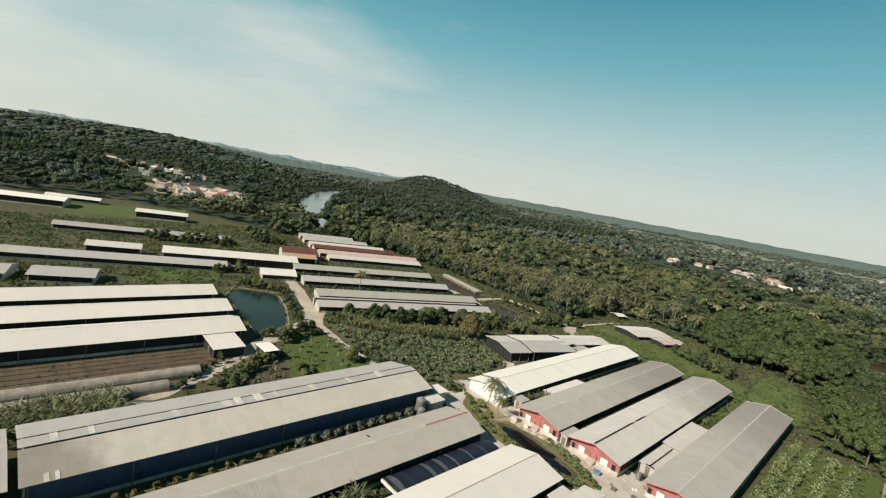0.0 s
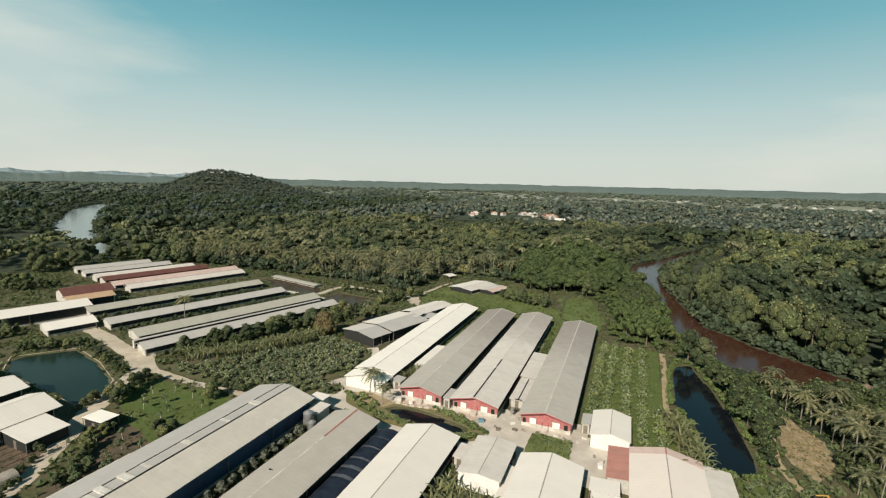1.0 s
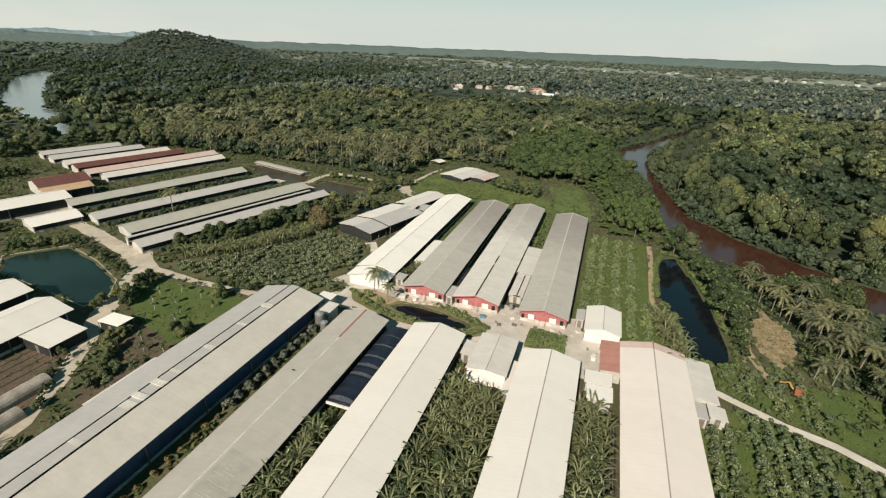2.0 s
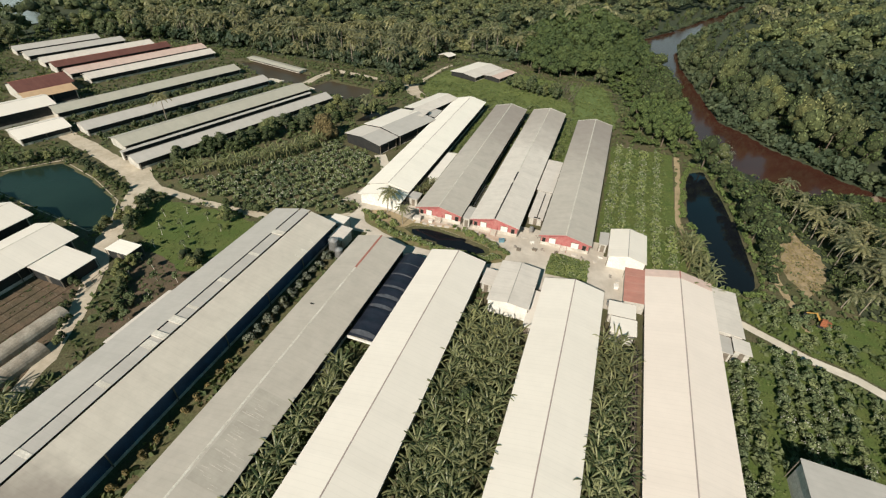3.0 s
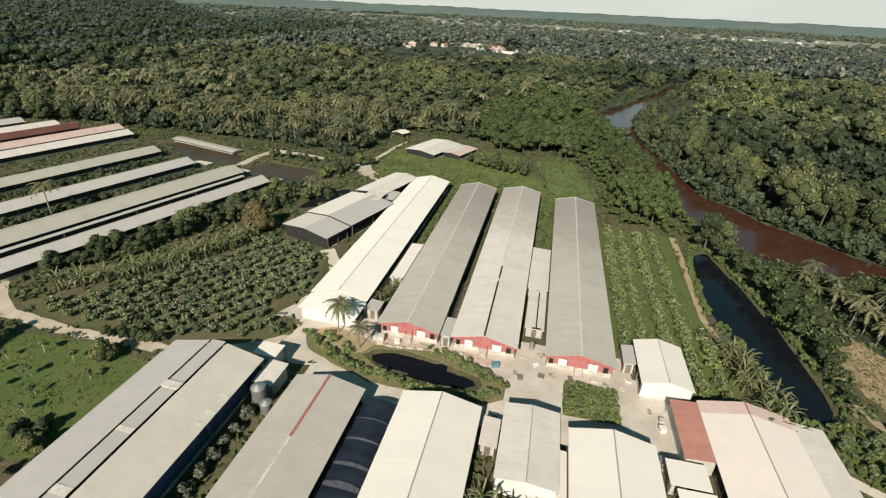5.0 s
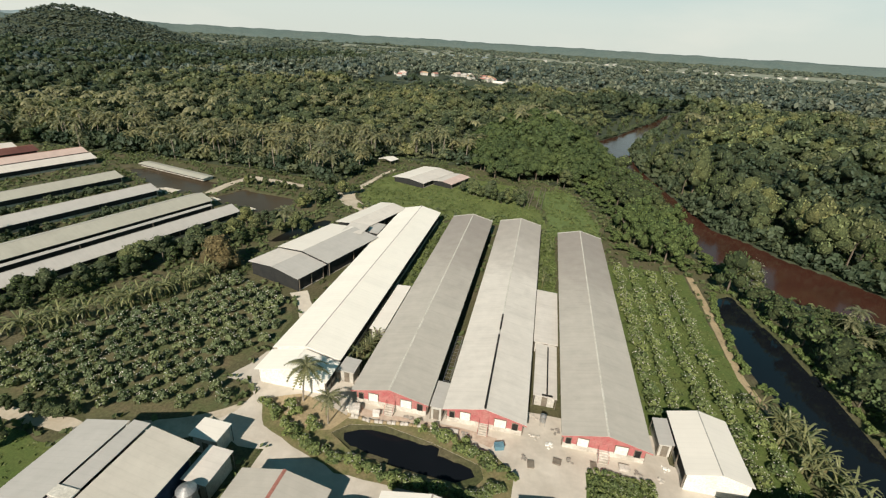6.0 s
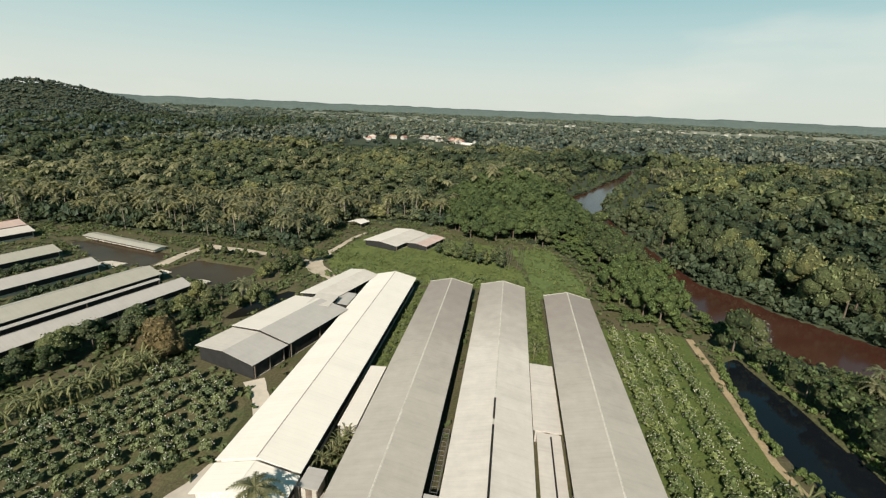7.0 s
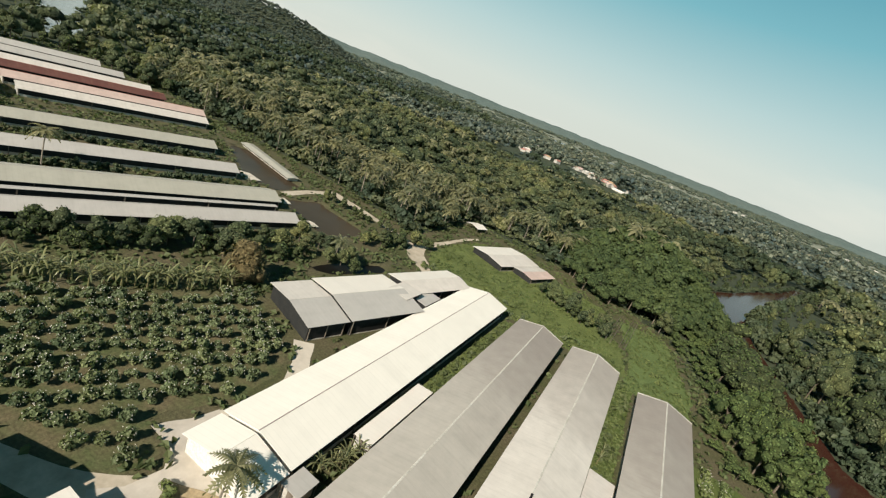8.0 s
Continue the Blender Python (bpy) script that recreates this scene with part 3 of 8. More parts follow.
PLOTS_W = [(-127.5, 49.5), (-116, 50), (-109, 40), (-104.5, 28), (-103, -20), (-127.5, -20)]
MEADOW_N = [(-101, 197), (-101.5, 212), (-99, 230), (-84, 246), (-62, 244), (-45, 229), (-41.5, 212), (-36, 203), (-34, 186), (-62, 184), (-94, 184.5)]
STRIP_R = [(-34.5, 202), (-41, 231), (-33, 238), (-24, 228), (-17, 196), (-17.5, 182), (-33.5, 182)]
ORCHARD_N = [(-137, 87.5), (-129, 92), (-122, 98), (-112.5, 113), (-107, 127), (-104, 131), (-91, 125), (-85.5, 121), (-83.4, 117), (-82.8, 110), (-84.6, 104), (-86.4, 98.8), (-80.6, 97), (-80.8, 92.4), (-86, 89), (-98, 85.6), (-110, 84.9), (-120, 84.8)]
ORCHARD_E = [(-17.8, 98), (-17.5, 166), (2, 166), (1.2, 124), (2.6, 113), (3.0, 96), (-6, 95.8), (-6, 108), (-15, 108)]
ORCHARD_S = [(6.6, 76.5), (12.5, 82), (17, 82.4), (30, 76), (42, 66), (42, 30), (6.6, 30)]

LAWN_E = [(12.5, 88), (18, 85.4), (24, 82.6), (31, 80.4), (45, 71.6), (60, 61), (68, 78), (52, 92), (40, 98), (30, 96), (24.5, 91), (20, 95.5), (13, 95.5)]
FIELD_A = [(-213.1, 47.1), (-214.0, 79.5), (-192.4, 70.3), (-193.9, 41.8)]
FIELD_B = [(-379.7, 39.0), (-395.1, 111.7), (-331.7, 95.2), (-347.6, 31.3)]

HILLS = [(-1130, 990, 66, 135, 90), (-1000, 1075, 30, 150, 60), (-760, 1290, 16, 60, 50), (560, 640, 46, 150, 120), (-2050, 520, 47, 420, 260), (-2150, 50, 36, 330, 330), (-1650, 300, 22, 300, 120), (480, 330, 14, 160, 110), (-165, 722, 7, 90, 50), (-42, 292, 13, 23, 22)]


def land(x, y):
    """The height of the ground, hills included, without the dug water."""
    z = np.zeros(np.shape(x))
    for cx, cy, h, sx, sy in HILLS:
        z = z + h * np.exp(-(((x - cx) / sx) ** 2 + ((y - cy) / sy) ** 2) / 2 * 1.6)
    return z


def bed(x, y):
    """The height of the ground with banks and beds."""
    z = land(x, y)
    for poly, depth, slope in WATERS:
        d = edge_dist(x, y, poly)
        z = np.where(inside(x, y, poly) & (d > 0.02), np.minimum(z, -np.clip(d / slope + 0.55, 0.55, 1.0) * (depth + 0.7)), z)
    return z


def snap_to_banks(X, Y, reach):
    """Moves grid corners that lie near a shoreline onto it, so that the banks run clean."""
    for poly, depth, slope in WATERS:
        best, bx, by = np.full(X.shape, reach), X.copy(), Y.copy()
        for (x0, y0), (x1, y1) in zip(poly, poly[1:] + poly[:1]):
            dx, dy = x1 - x0, y1 - y0
            k = np.clip(((X - x0) * dx + (Y - y0) * dy) / (dx * dx + dy * dy + 1e-9), 0, 1)
            px, py = x0 + k * dx, y0 + k * dy
            d = np.hypot(X - px, Y - py)
            near = d < best
            best, bx, by = np.where(near, d, best), np.where(near, px, bx), np.where(near, py, by)
        X, Y = bx, by
    return X, Y


CLEARED = [(-430, -150), (-425, 70), (-360, 125), (-312, 150), (-312, 200), (-262, 210), (-150, 213), (-112, 206), (-112, 256), (-62, 253), (-24, 235), (-14, 210), (16, 168), (24, 130), (40, 92), (64, 60), (64, -150)]


def build_ground():
    gx = np.concatenate([-np.geomspace(5600, 330, 46), np.arange(-320, 132, 2.6), np.geomspace(140, 4200, 34)])
    gy = np.concatenate([-np.geomspace(3000, 60, 14), np.arange(-50, 420, 2.6), np.geomspace(424, 5200, 60)])
    X, Y = snap_to_banks(*np.meshgrid(gx, gy), 1.36)
    Z = bed(X, Y)
    n = len(gx)
    i, j = np.meshgrid(np.arange(n - 1), np.arange(len(gy) - 1))
    a = (j * n + i).ravel()
    F = np.concatenate([np.stack([a, a + 1, a + n + 1], 1), np.stack([a, a + n + 1, a + n], 1)])
    V = np.stack([X, Y, Z], -1).reshape(-1, 3)
    me = tri_mesh("ground", V, F, M_GROUND, True)
    me.materials.append(M_FLOOR)
    mid_x, mid_y = V[F][:, :, 0].mean(1), V[F][:, :, 1].mean(1)
    wooded = ~inside(mid_x, mid_y, CLEARED) & (mid_y > -150)
    me.polygons.foreach_set("material_index", wooded.astype(np.int32))
    tagged(new("ground", me), "flat weedy green and brown ground of the farm", "ground", "", "structure")


build_ground()
for nm, poly, z, m, lab in (
    ("river", RIVER, -0.4, W_RIVER, "winding muddy red-brown river between wooded banks"),
    ("canal", CANAL, -0.35, W_CANAL, "still dark canal beside the earth path"),
    ("yard_pond", POND, -0.4, W_CANAL, "narrow dark pond in the planted yard island"),
    ("blue_pond", BLUE, -0.35, W_BLUE, "blue-green farm pond with straight banks"),
    ("fish_pond", FISH_A, -0.35, W_FISH, "shallow olive-brown fish pond behind a dike"),
    ("fish_pond", FISH_B, -0.35, W_FISH, "shallow brown fish pond beside the dike road"),
    ("fish_pond", FISH_C, -0.35, W_SILT, "small dark fish pond behind the grey barn"),
):
    grown = [(x, y) for x, y in poly]
    sheet(nm, grown, z, m, lab, "water")
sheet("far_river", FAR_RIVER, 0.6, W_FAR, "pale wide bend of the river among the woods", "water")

for nm, poly, z, m, lab, cat, jit in (
    ("concrete_yard", YARD, 0.03, M_CONCRETE, "dusty pale concrete yard between the two rows of sheds", "yard", 0.3),
    ("yard_island", GARDEN, 0.07, M_GARDEN, "planted grass island round the yard pond", "verge", 0.5),
    ("flower_bed", ISLAND, 0.08, M_LAWN, "square planted bed in the concrete yard", "flower bed", 0.3),
    ("dirt_road", ROAD_W, 0.025, M_TRACK, "pale dirt road along the orchard", "road", 0.5),
    ("dirt_road", ROAD_M, 0.045, M_TRACK, "wide pale dirt road past the ends of the long sheds", "road", 0.7),
    ("dirt_road", ROAD_S, 0.035, M_TRACK, "pale dirt track beside the lawn and the plots", "road", 0.6),
    ("barn_drive", ROAD_MEM, 0.055, M_PAD, "pale concrete drive to the grey barn", "road", 0.3),
    ("dirt_road", ROAD_HOUSE, 0.03, M_TRACK, "bending dirt track up to the field house", "road", 0.5),
    ("dike_road", DIKE_ROAD, 0.04, M_TRACK, "pale track on the dike between the fish ponds", "road", 0.4),
    ("lane", ROAD_E, 0.03, M_PAD, "narrow pale concrete lane through the plantation", "road", 0.15),
    ("earth_path", PATH_E, 0.03, M_SAND, "bare ochre earth path along the canal", "path", 0.12),
    ("earth_path", BANK_TRAIL, 0.045, M_SAND, "narrow ochre trail along the canal bank", "path", 0.3),
    ("bare_bank", BARE_E, 0.03, M_BANK, "bare dry earth bank under the palms", "bank", 1.7),
    ("lawn", LAWN_W, 0.03, M_LAWN, "bright mown lawn with young trees", "lawn", 1.0),
    ("bare_soil", SOIL_W, 0.025, M_SOIL, "bare brown soil with saplings beside the shed", "soil", 1.2),
    ("garden_plots", PLOTS_W, 0.02, M_SOIL, "brown vegetable plots with low hoops", "plots", 0.6),
    ("soil_strip", [(-77.1, 8), (-70.4, 8), (-70.4, 77), (-77.1, 77)], 0.03, M_ORCHARD, "weedy brown soil strip between two near sheds", "soil", 0.0),
    ("meadow", MEADOW_N, 0.03, M_MEADOW, "yellow-green meadow round the field house", "meadow", 1.5),
    ("grass_strip", STRIP_R, 0.02, M_STRIP, "green grass strip behind the sheds", "grass", 1.2),
    ("grass_strip", [(-66.6, 133.8), (-63.4, 133.8), (-63.4, 180.6), (-66.6, 180.6)], 0.03, M_MEADOW, "yellow-green grass strip between two long sheds", "grass", 0.0),
    ("grass_strip", [(-35.4, 141.4), (-31.3, 141.4), (-31.3, 182.5), (-35.4, 182.5)], 0.03, M_LAWN, "green grass strip between two grey sheds", "grass", 0.0),
    ("bare_soil", [(-75.6, 96.3), (-71.4, 98.2), (-67, 97.4), (-62.2, 95.7), (-63.6, 92.6), (-66.2, 91.6), (-71, 93.2)], 0.11, M_SAND, "bare trodden brown earth at the end of the yard pond", "soil", 0.5),
    ("dust_patch", [(-61, 97.9), (-52.6, 97.8), (-47, 98.2), (-40, 97.6), (-40.5, 95.6), (-46.5, 97.1), (-52, 97.3), (-61.5, 96.2)], 0.1, M_DUST, "reddish dust before the red fronts", "soil", 0.35),
    ("drain_strip", [(-9.3, 9), (-7.1, 9), (-7.1, 71.5), (-9.3, 71.5)], 0.03, M_DARK_SOIL, "dark drain strip beside the cream shed", "drain", 0.0),
    ("concrete_apron", [(-147.5, 171.5), (-143, 170.6), (-141.4, 175), (-146, 176.4)], 0.05, M_PAD, "pale concrete apron at the end of a grey shed", "apron", 0.5),
    ("concrete_apron", [(-131, 168.2), (-126.5, 167.4), (-125.6, 171), (-129.8, 171.8)], 0.05, M_PAD, "pale concrete apron beside the fish pond", "apron", 0.5),
    ("concrete_apron", [(-171.5, 175.2), (-160.5, 173.6), (-159.6, 178.6), (-166, 179.4)], 0.05, M_PAD, "pale concrete apron behind the long sheds", "apron", 0.5),
    ("lawn", LAWN_E, 0.025, M_LAWN, "rough green grass between the lane and the canal bank", "lawn", 0.8),
    ("grass_field", FIELD_A, 0.03, M_LAWN, "green field strip behind the white sheds", "field", 0.8),
    ("grass_field", FIELD_B, 0.03, M_LAWN, "green field before the woods", "field", 1.5),
    ("orchard_floor", ORCHARD_N, 0.015, M_ORCHARD, "weedy floor of the bagged-fruit orchard", "orchard floor", 0.8),
    ("orchard_floor", ORCHARD_E, 0.02, M_LAWN, "grassy floor between the planted rows", "orchard floor", 0.6),
    ("orchard_floor", ORCHARD_S, 0.02, M_LAWN, "grassy floor of the plantation by the lane", "orchard floor", 0.6),
):
    sheet(nm, poly, z, m, lab, cat, jitter=jit, hole=POND if poly in (YARD, GARDEN) else None)

rim = [(x, y) for x, y in BLUE]
cxr, cyr = sum(x for x, y in rim) / len(rim), sum(y for x, y in rim) / len(rim)
sheet("pond_rim", [(x + (x - cxr) * 0.022, y + (y - cyr) * 0.03) for x, y in rim], 0.05, M_TRACK, "pale trodden rim round the blue-green pond", "rim", hole=rim)

# plain distance: pale fields, an estuary strip and the ridge on the horizon
sheet("far_field", [(-1750, 2050), (-1250, 1560), (-600, 1440), (500, 1400), (1300, 1500), (2300, 2000), (1800, 2750), (0, 2900), (-1500, 2700)], 0.6, M_FIELD, "pale flat rice fields far beyond the woods", "field")
sheet("village_ground", [(-590, 120), (-500, 112), (-468, 140), (-500, 200), (-580, 210)], 0.3, M_SAND, "bare tan earth between the village houses", "ground", jitter=6.0, step=12)
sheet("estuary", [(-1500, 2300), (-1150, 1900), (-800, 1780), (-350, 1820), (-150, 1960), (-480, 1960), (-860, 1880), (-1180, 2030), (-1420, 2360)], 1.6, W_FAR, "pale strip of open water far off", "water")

# ridge and hill colours carry painted haze, bluer the farther off
M_RIDGE = mat("hazed_ridge_woods", (0.105, 0.145, 0.13), (0.13, 0.165, 0.145), scale=0.01, fine=0.06, bump=0.6, dist=8.0)
M_RIDGE_FAR = mat("hazed_blue_hills", (0.20, 0.27, 0.285), (0.23, 0.29, 0.30), scale=0.004, fine=0.03, bump=0.3, dist=10.0)


def ridge_range(name, az0, az1, dist, depth, height, wobble, seed, material, label):
    """A long wooded rise on the horizon, between two bearings."""
    V, F, n = [], [], 800
    for i in range(n + 1):
        az = radians(az0 + (az1 - az0) * i / n)
        k = noise.fractal(Vector((i * 11.0 / n * (az1 - az0) / 40, seed, 0)), 1.0, 2.0, 4)
        k2 = noise.fractal(Vector((i * 0.11, seed + 5, 0)), 1.0, 2.0, 3)
        h = height + wobble * k + 3.0 * k2
        for d, z in ((dist, 0), (dist + depth * 0.35, h * 0.75), (dist + depth * 0.7, h), (dist + depth, 0)):
            V.append((math.sin(az) * d, math.cos(az) * d, z))
    for i in range(n):
        for j in range(3):
            a, b = i * 4 + j, (i + 1) * 4 + j
            F += [(a, b, b + 1), (a, b + 1, a + 1)]
    tagged(new(name, tri_mesh(name, V, F, material, True)), label, "hills", "", "structure")


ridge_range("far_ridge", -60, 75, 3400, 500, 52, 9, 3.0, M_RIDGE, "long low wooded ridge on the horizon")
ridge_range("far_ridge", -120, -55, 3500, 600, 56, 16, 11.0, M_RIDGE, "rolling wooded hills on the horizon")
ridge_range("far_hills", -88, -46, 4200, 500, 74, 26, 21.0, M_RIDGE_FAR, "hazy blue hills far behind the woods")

# ---- the long sheds ----
POST = bmesh.new()
box(POST, -0.08, 0.08, -0.08, 0.08, 0, 1)
POST_MESH = bpy.data.meshes.new("post")
POST.to_mesh(POST_MESH)
POST.free()
POST_MESH.materials.append(M_WOOD)
FOOTPRINTS = []


def footprint(x, y, w, ln, turn, grow=0.8):
    """Remember the ground that a building takes up."""
    c, s = math.cos(radians(turn)), math.sin(radians(turn))
    a, b = w / 2 + grow, ln / 2 + grow
    FOOTPRINTS.append([(x + c * u - s * v, y + s * u + c * v) for u, v in ((-a, -b), (a, -b), (a, b), (-a, b))])


def slab(bm, x0, z0, x1, z1, y0, y1, thick=0.07):
    """A sloping roof sheet from the eave (x0, z0) to the ridge (x1, z1)."""
    prism(bm, [(x0, y0, z0), (x1, y0, z1), (x1, y0, z1 - thick), (x0, y0, z0 - thick)], (0, y1 - y0, 0))
    return bm


def folded(bm, x, y0, y1, z0, z1, n, amp, thick=0.04):
    """A hanging net or curtain in shallow folds, along y."""
    ring = []
    for i in range(n + 1):
        y, k = y0 + (y1 - y0) * i / n, amp * (i % 2)
        ring.append([bm.verts.new(p) for p in ((x + k, y, z0), (x + k, y, z1), (x + k - thick, y, z1), (x + k - thick, y, z0))])
    for a, b in zip(ring, ring[1:]):
        for i in range(4):
            j = (i + 1) % 4
            bm.faces.new((a[i], a[j], b[j], b[i]))
    bm.faces.new(ring[0])
    bm.faces.new(ring[-1][::-1])
    bmesh.ops.recalc_face_normals(bm, faces=bm.faces[:])
    return bm


def gable(bm, half, z0, eave, top, y0, y1):
    prism(bm, [(-half, y0, z0), (half, y0, z0), (half, y0, eave), (0, y0, top), (-half, y0, eave)], (0, y1 - y0, 0))
    return bm


def shed(label, x, y, w, ln, turn=0.0, eave=3.2, rise=1.5, roofs=(R_GREY, R_GREY), cap=C_PALE, side=M_NET_SHADE, wall=M_WALL, group="", cap_span=(0, 1), step=11.0, name="poultry_shed", category="shed", sill=0.7, over=0.55, end=None, cap_w=0.13):
    """A long gabled shed: two roof slopes, ridge cap, gable walls, low side walls, hanging side nets and posts."""
    ob = thing(name, label, category, pose(x, y, 0, 0, 0, turn), group)
    footprint(x, y, w, ln, turn)
    h, q = w / 2, ln / 2
    slope = rise / h
    part("roof_slope", slab(bmesh.new(), -h, eave, -0.02, eave + rise, -q, q), roofs[0], ob)
    part("roof_slope", slab(bmesh.new(), h, eave, 0.02, eave + rise, -q, q), roofs[1], ob)
    if cap:
        c0, c1 = -q + ln * cap_span[0], -q + ln * cap_span[1]
        bm = bmesh.new()
        prism(bm, [(-cap_w, c0, eave + rise - cap_w * slope + 0.02), (0, c0, eave + rise + 0.06), (cap_w, c0, eave + rise - cap_w * slope + 0.02), (0, c0, eave + rise - 0.02)], (0, c1 - c0, 0))
        part("ridge_cap", bm, cap, ob)
    wh, wq = h - over, q - (over if end is None else end)
    top = eave + rise * (1 - 0.02) - 0.12
    low = eave + slope * over - 0.09
    for s in (-1, 1):
        y0, y1 = (s * wq, s * (wq - 0.16))
        part("gable_wall", gable(bmesh.new(), wh, 0, low, top, min(y0, y1), max(y0, y1)), wall, ob)
        x0, x1 = sorted((s * wh, s * (wh - 0.16)))
        part("side_wall", box(bmesh.new(), x0, x1, -wq + 0.17, wq - 0.17, 0, sill), M_PLINTH, ob)
        x0, x1 = sorted((s * (wh - 0.05), s * (wh - 0.10)))
        bm = folded(bmesh.new(), s * (wh - 0.06), -wq + 0.2, wq - 0.2, sill + 0.01, low - 0.05, max(2, int(ln / 1.5)), 0.03)
        part("side_net", bm, side, ob)
        m = max(2, int(ln / step))
        for i in range(m + 1):
            shared("post", POST_MESH, ob, pose(s * (wh + 0.1), -wq + 0.3 + (2 * wq - 0.6) * i / m, 0) @ Matrix.Diagonal((1, 1, low - 0.06, 1)))
    return ob


def rect(x0, x1, y0, y1):
    return (x0 + x1) / 2, (y0 + y1) / 2, x1 - x0, y1 - y0


def stair(parent, x, y, floor_z, width=1.4, treads=5):
    """Concrete steps up to a shed door, towards -y."""
    bm = bmesh.new()
    for i in range(treads):
        z1 = floor_z * (treads - i) / treads
        box(bm, x - width / 2, x + width / 2, y - 0.32 * (i + 1), y - 0.32 * i - 0.001, 0, z1)
    part("steps", bm, M_PLINTH, parent, "worn concrete steps")
    for s in (-1, 1):
        bm = bmesh.new()
        tube(bm, (x + s * width / 2, y - 0.05, floor_z + 0.9), (x + s * width / 2, y - 0.32 * treads, 0.9), 0.03, sides=6)
        tube(bm, (x + s * width / 2, y - 0.32 * treads, 0), (x + s * width / 2, y - 0.32 * treads, 0.9), 0.03, sides=6)
        tube(bm, (x + s * width / 2, y - 0.05, 0.0), (x + s * width / 2, y - 0.05, floor_z + 0.9), 0.03, sides=6)
        part("handrail", bm, M_RED, parent)


def red_front(ob, w, ln):
    """The painted front of a shed: plinth, doors with frames, windows, steps and a barge board."""
    y = -ln / 2 + 1.15
    h = w / 2 - 0.55
    part("plinth", box(bmesh.new(), -h - 0.02, h + 0.02, y - 0.06, y - 0.005, 0, 0.95), M_PLINTH, ob, "whitewashed plinth")
    for x, dw, z0, z1 in ((-2.9, 1.5, 0.86, 2.3), (2.4, 1.7, 0.86, 2.3), (4.6, 0.8, 0.86, 2.1), (-4.9, 0.7, 0.86, 2.0)):
        door = part("door", box(bmesh.new(), x - dw / 2, x + dw / 2, y - 0.09, y - 0.01, z0, z1), M_WHITE if abs(x) < 4 else M_DARK, ob, "white panel door" if abs(x) < 4 else "dark opening")
        bm = bmesh.new()
        for a, b, c, d in ((x - dw / 2 - 0.08, x - dw / 2, z0, z1 + 0.08), (x + dw / 2, x + dw / 2 + 0.08, z0, z1 + 0.08), (x - dw / 2, x + dw / 2, z1, z1 + 0.08)):
            box(bm, a, b, y - 0.12, y - 0.01, c, d)
        part("door_frame", bm, M_WOOD, door)
    part("door", box(bmesh.new(), -0.6, 0.6, y - 0.07, y - 0.01, 0.95, 3.0), M_RED, ob)
    stair(ob, 0, y - 0.07, 0.9)
    eave, rise, hw = 3.2, 1.5, w / 2
    for s in (-1, 1):
        bm = bmesh.new()
        prism(bm, [(s * hw, -ln / 2 - 0.04, eave - 0.05), (0, -ln / 2 - 0.04, eave + rise - 0.05), (0, -ln / 2 - 0.04, eave + rise - 0.26), (s * hw, -ln / 2 - 0.04, eave - 0.26)], (0, 0.035, 0))
        part("barge_board", bm, M_RED, ob)


R_WORN = roof_mat("worn_roof", (0.40, 0.372, 0.318), (0.50, 0.46, 0.40), amount=0.6)
C_SCRATCH = mat("pale_scratch", (0.56, 0.52, 0.455), (0.46, 0.425, 0.37), scale=0.8, fine=4.0, bump=0)
G_RED, G_NEAR, G_MID, G_WEST, G_OUT = "red-fronted sheds", "near sheds", "long grey sheds by the fish ponds", "white sheds by the plots", "outlying farm buildings"
for lab, x0, x1, y0, y1, roofs, cap, span in (
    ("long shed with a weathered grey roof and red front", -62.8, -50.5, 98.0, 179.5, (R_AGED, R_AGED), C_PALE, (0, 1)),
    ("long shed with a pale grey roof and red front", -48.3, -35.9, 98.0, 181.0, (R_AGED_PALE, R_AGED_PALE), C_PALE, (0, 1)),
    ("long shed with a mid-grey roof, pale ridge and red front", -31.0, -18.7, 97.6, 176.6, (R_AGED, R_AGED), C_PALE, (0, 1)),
):
    cx, cy, w, ln = rect(x0, x1, y0, y1)
    ob = shed(lab, cx, cy, w, ln, 0, roofs=roofs, cap=cap, wall=M_RED, group=G_RED, cap_span=span, end=1.15, cap_w=0.15)
    red_front(ob, w, ln)
    for sd in (-1, 1):
        bm = bmesh.new()
        prism(bm, [(sd * w / 2, ln / 2 - 0.35, 3.215), (0, ln / 2 - 0.35, 4.715), (0, ln / 2 - 0.35, 4.75), (sd * w / 2, ln / 2 - 0.35, 3.25)], (0, 0.42, 0))
        part("end_flashing", bm, C_PALE, ob, "pale flashing along the roof's end")

cx, cy, w, ln = rect(-79.7, -67.2, 104.2, 181.0)
shed("long shed with a glaring cream-white roof and grey ridge", cx, cy, w, ln, 0, roofs=(R_CREAM, R_CREAM), cap=C_MAUVE, wall=M_WHITE, group=G_RED, cap_w=0.09)
cx, cy, w, ln = rect(-79.7, -67.2, 98.6, 104.0)
shed("low cream-roofed porch building at the end of the white shed", cx, cy, w, ln, 0, eave=2.9, rise=1.45, roofs=(R_CREAM, R_CREAM), cap=None, wall=M_WHITE, name="porch_building", category="shed", step=2.6)

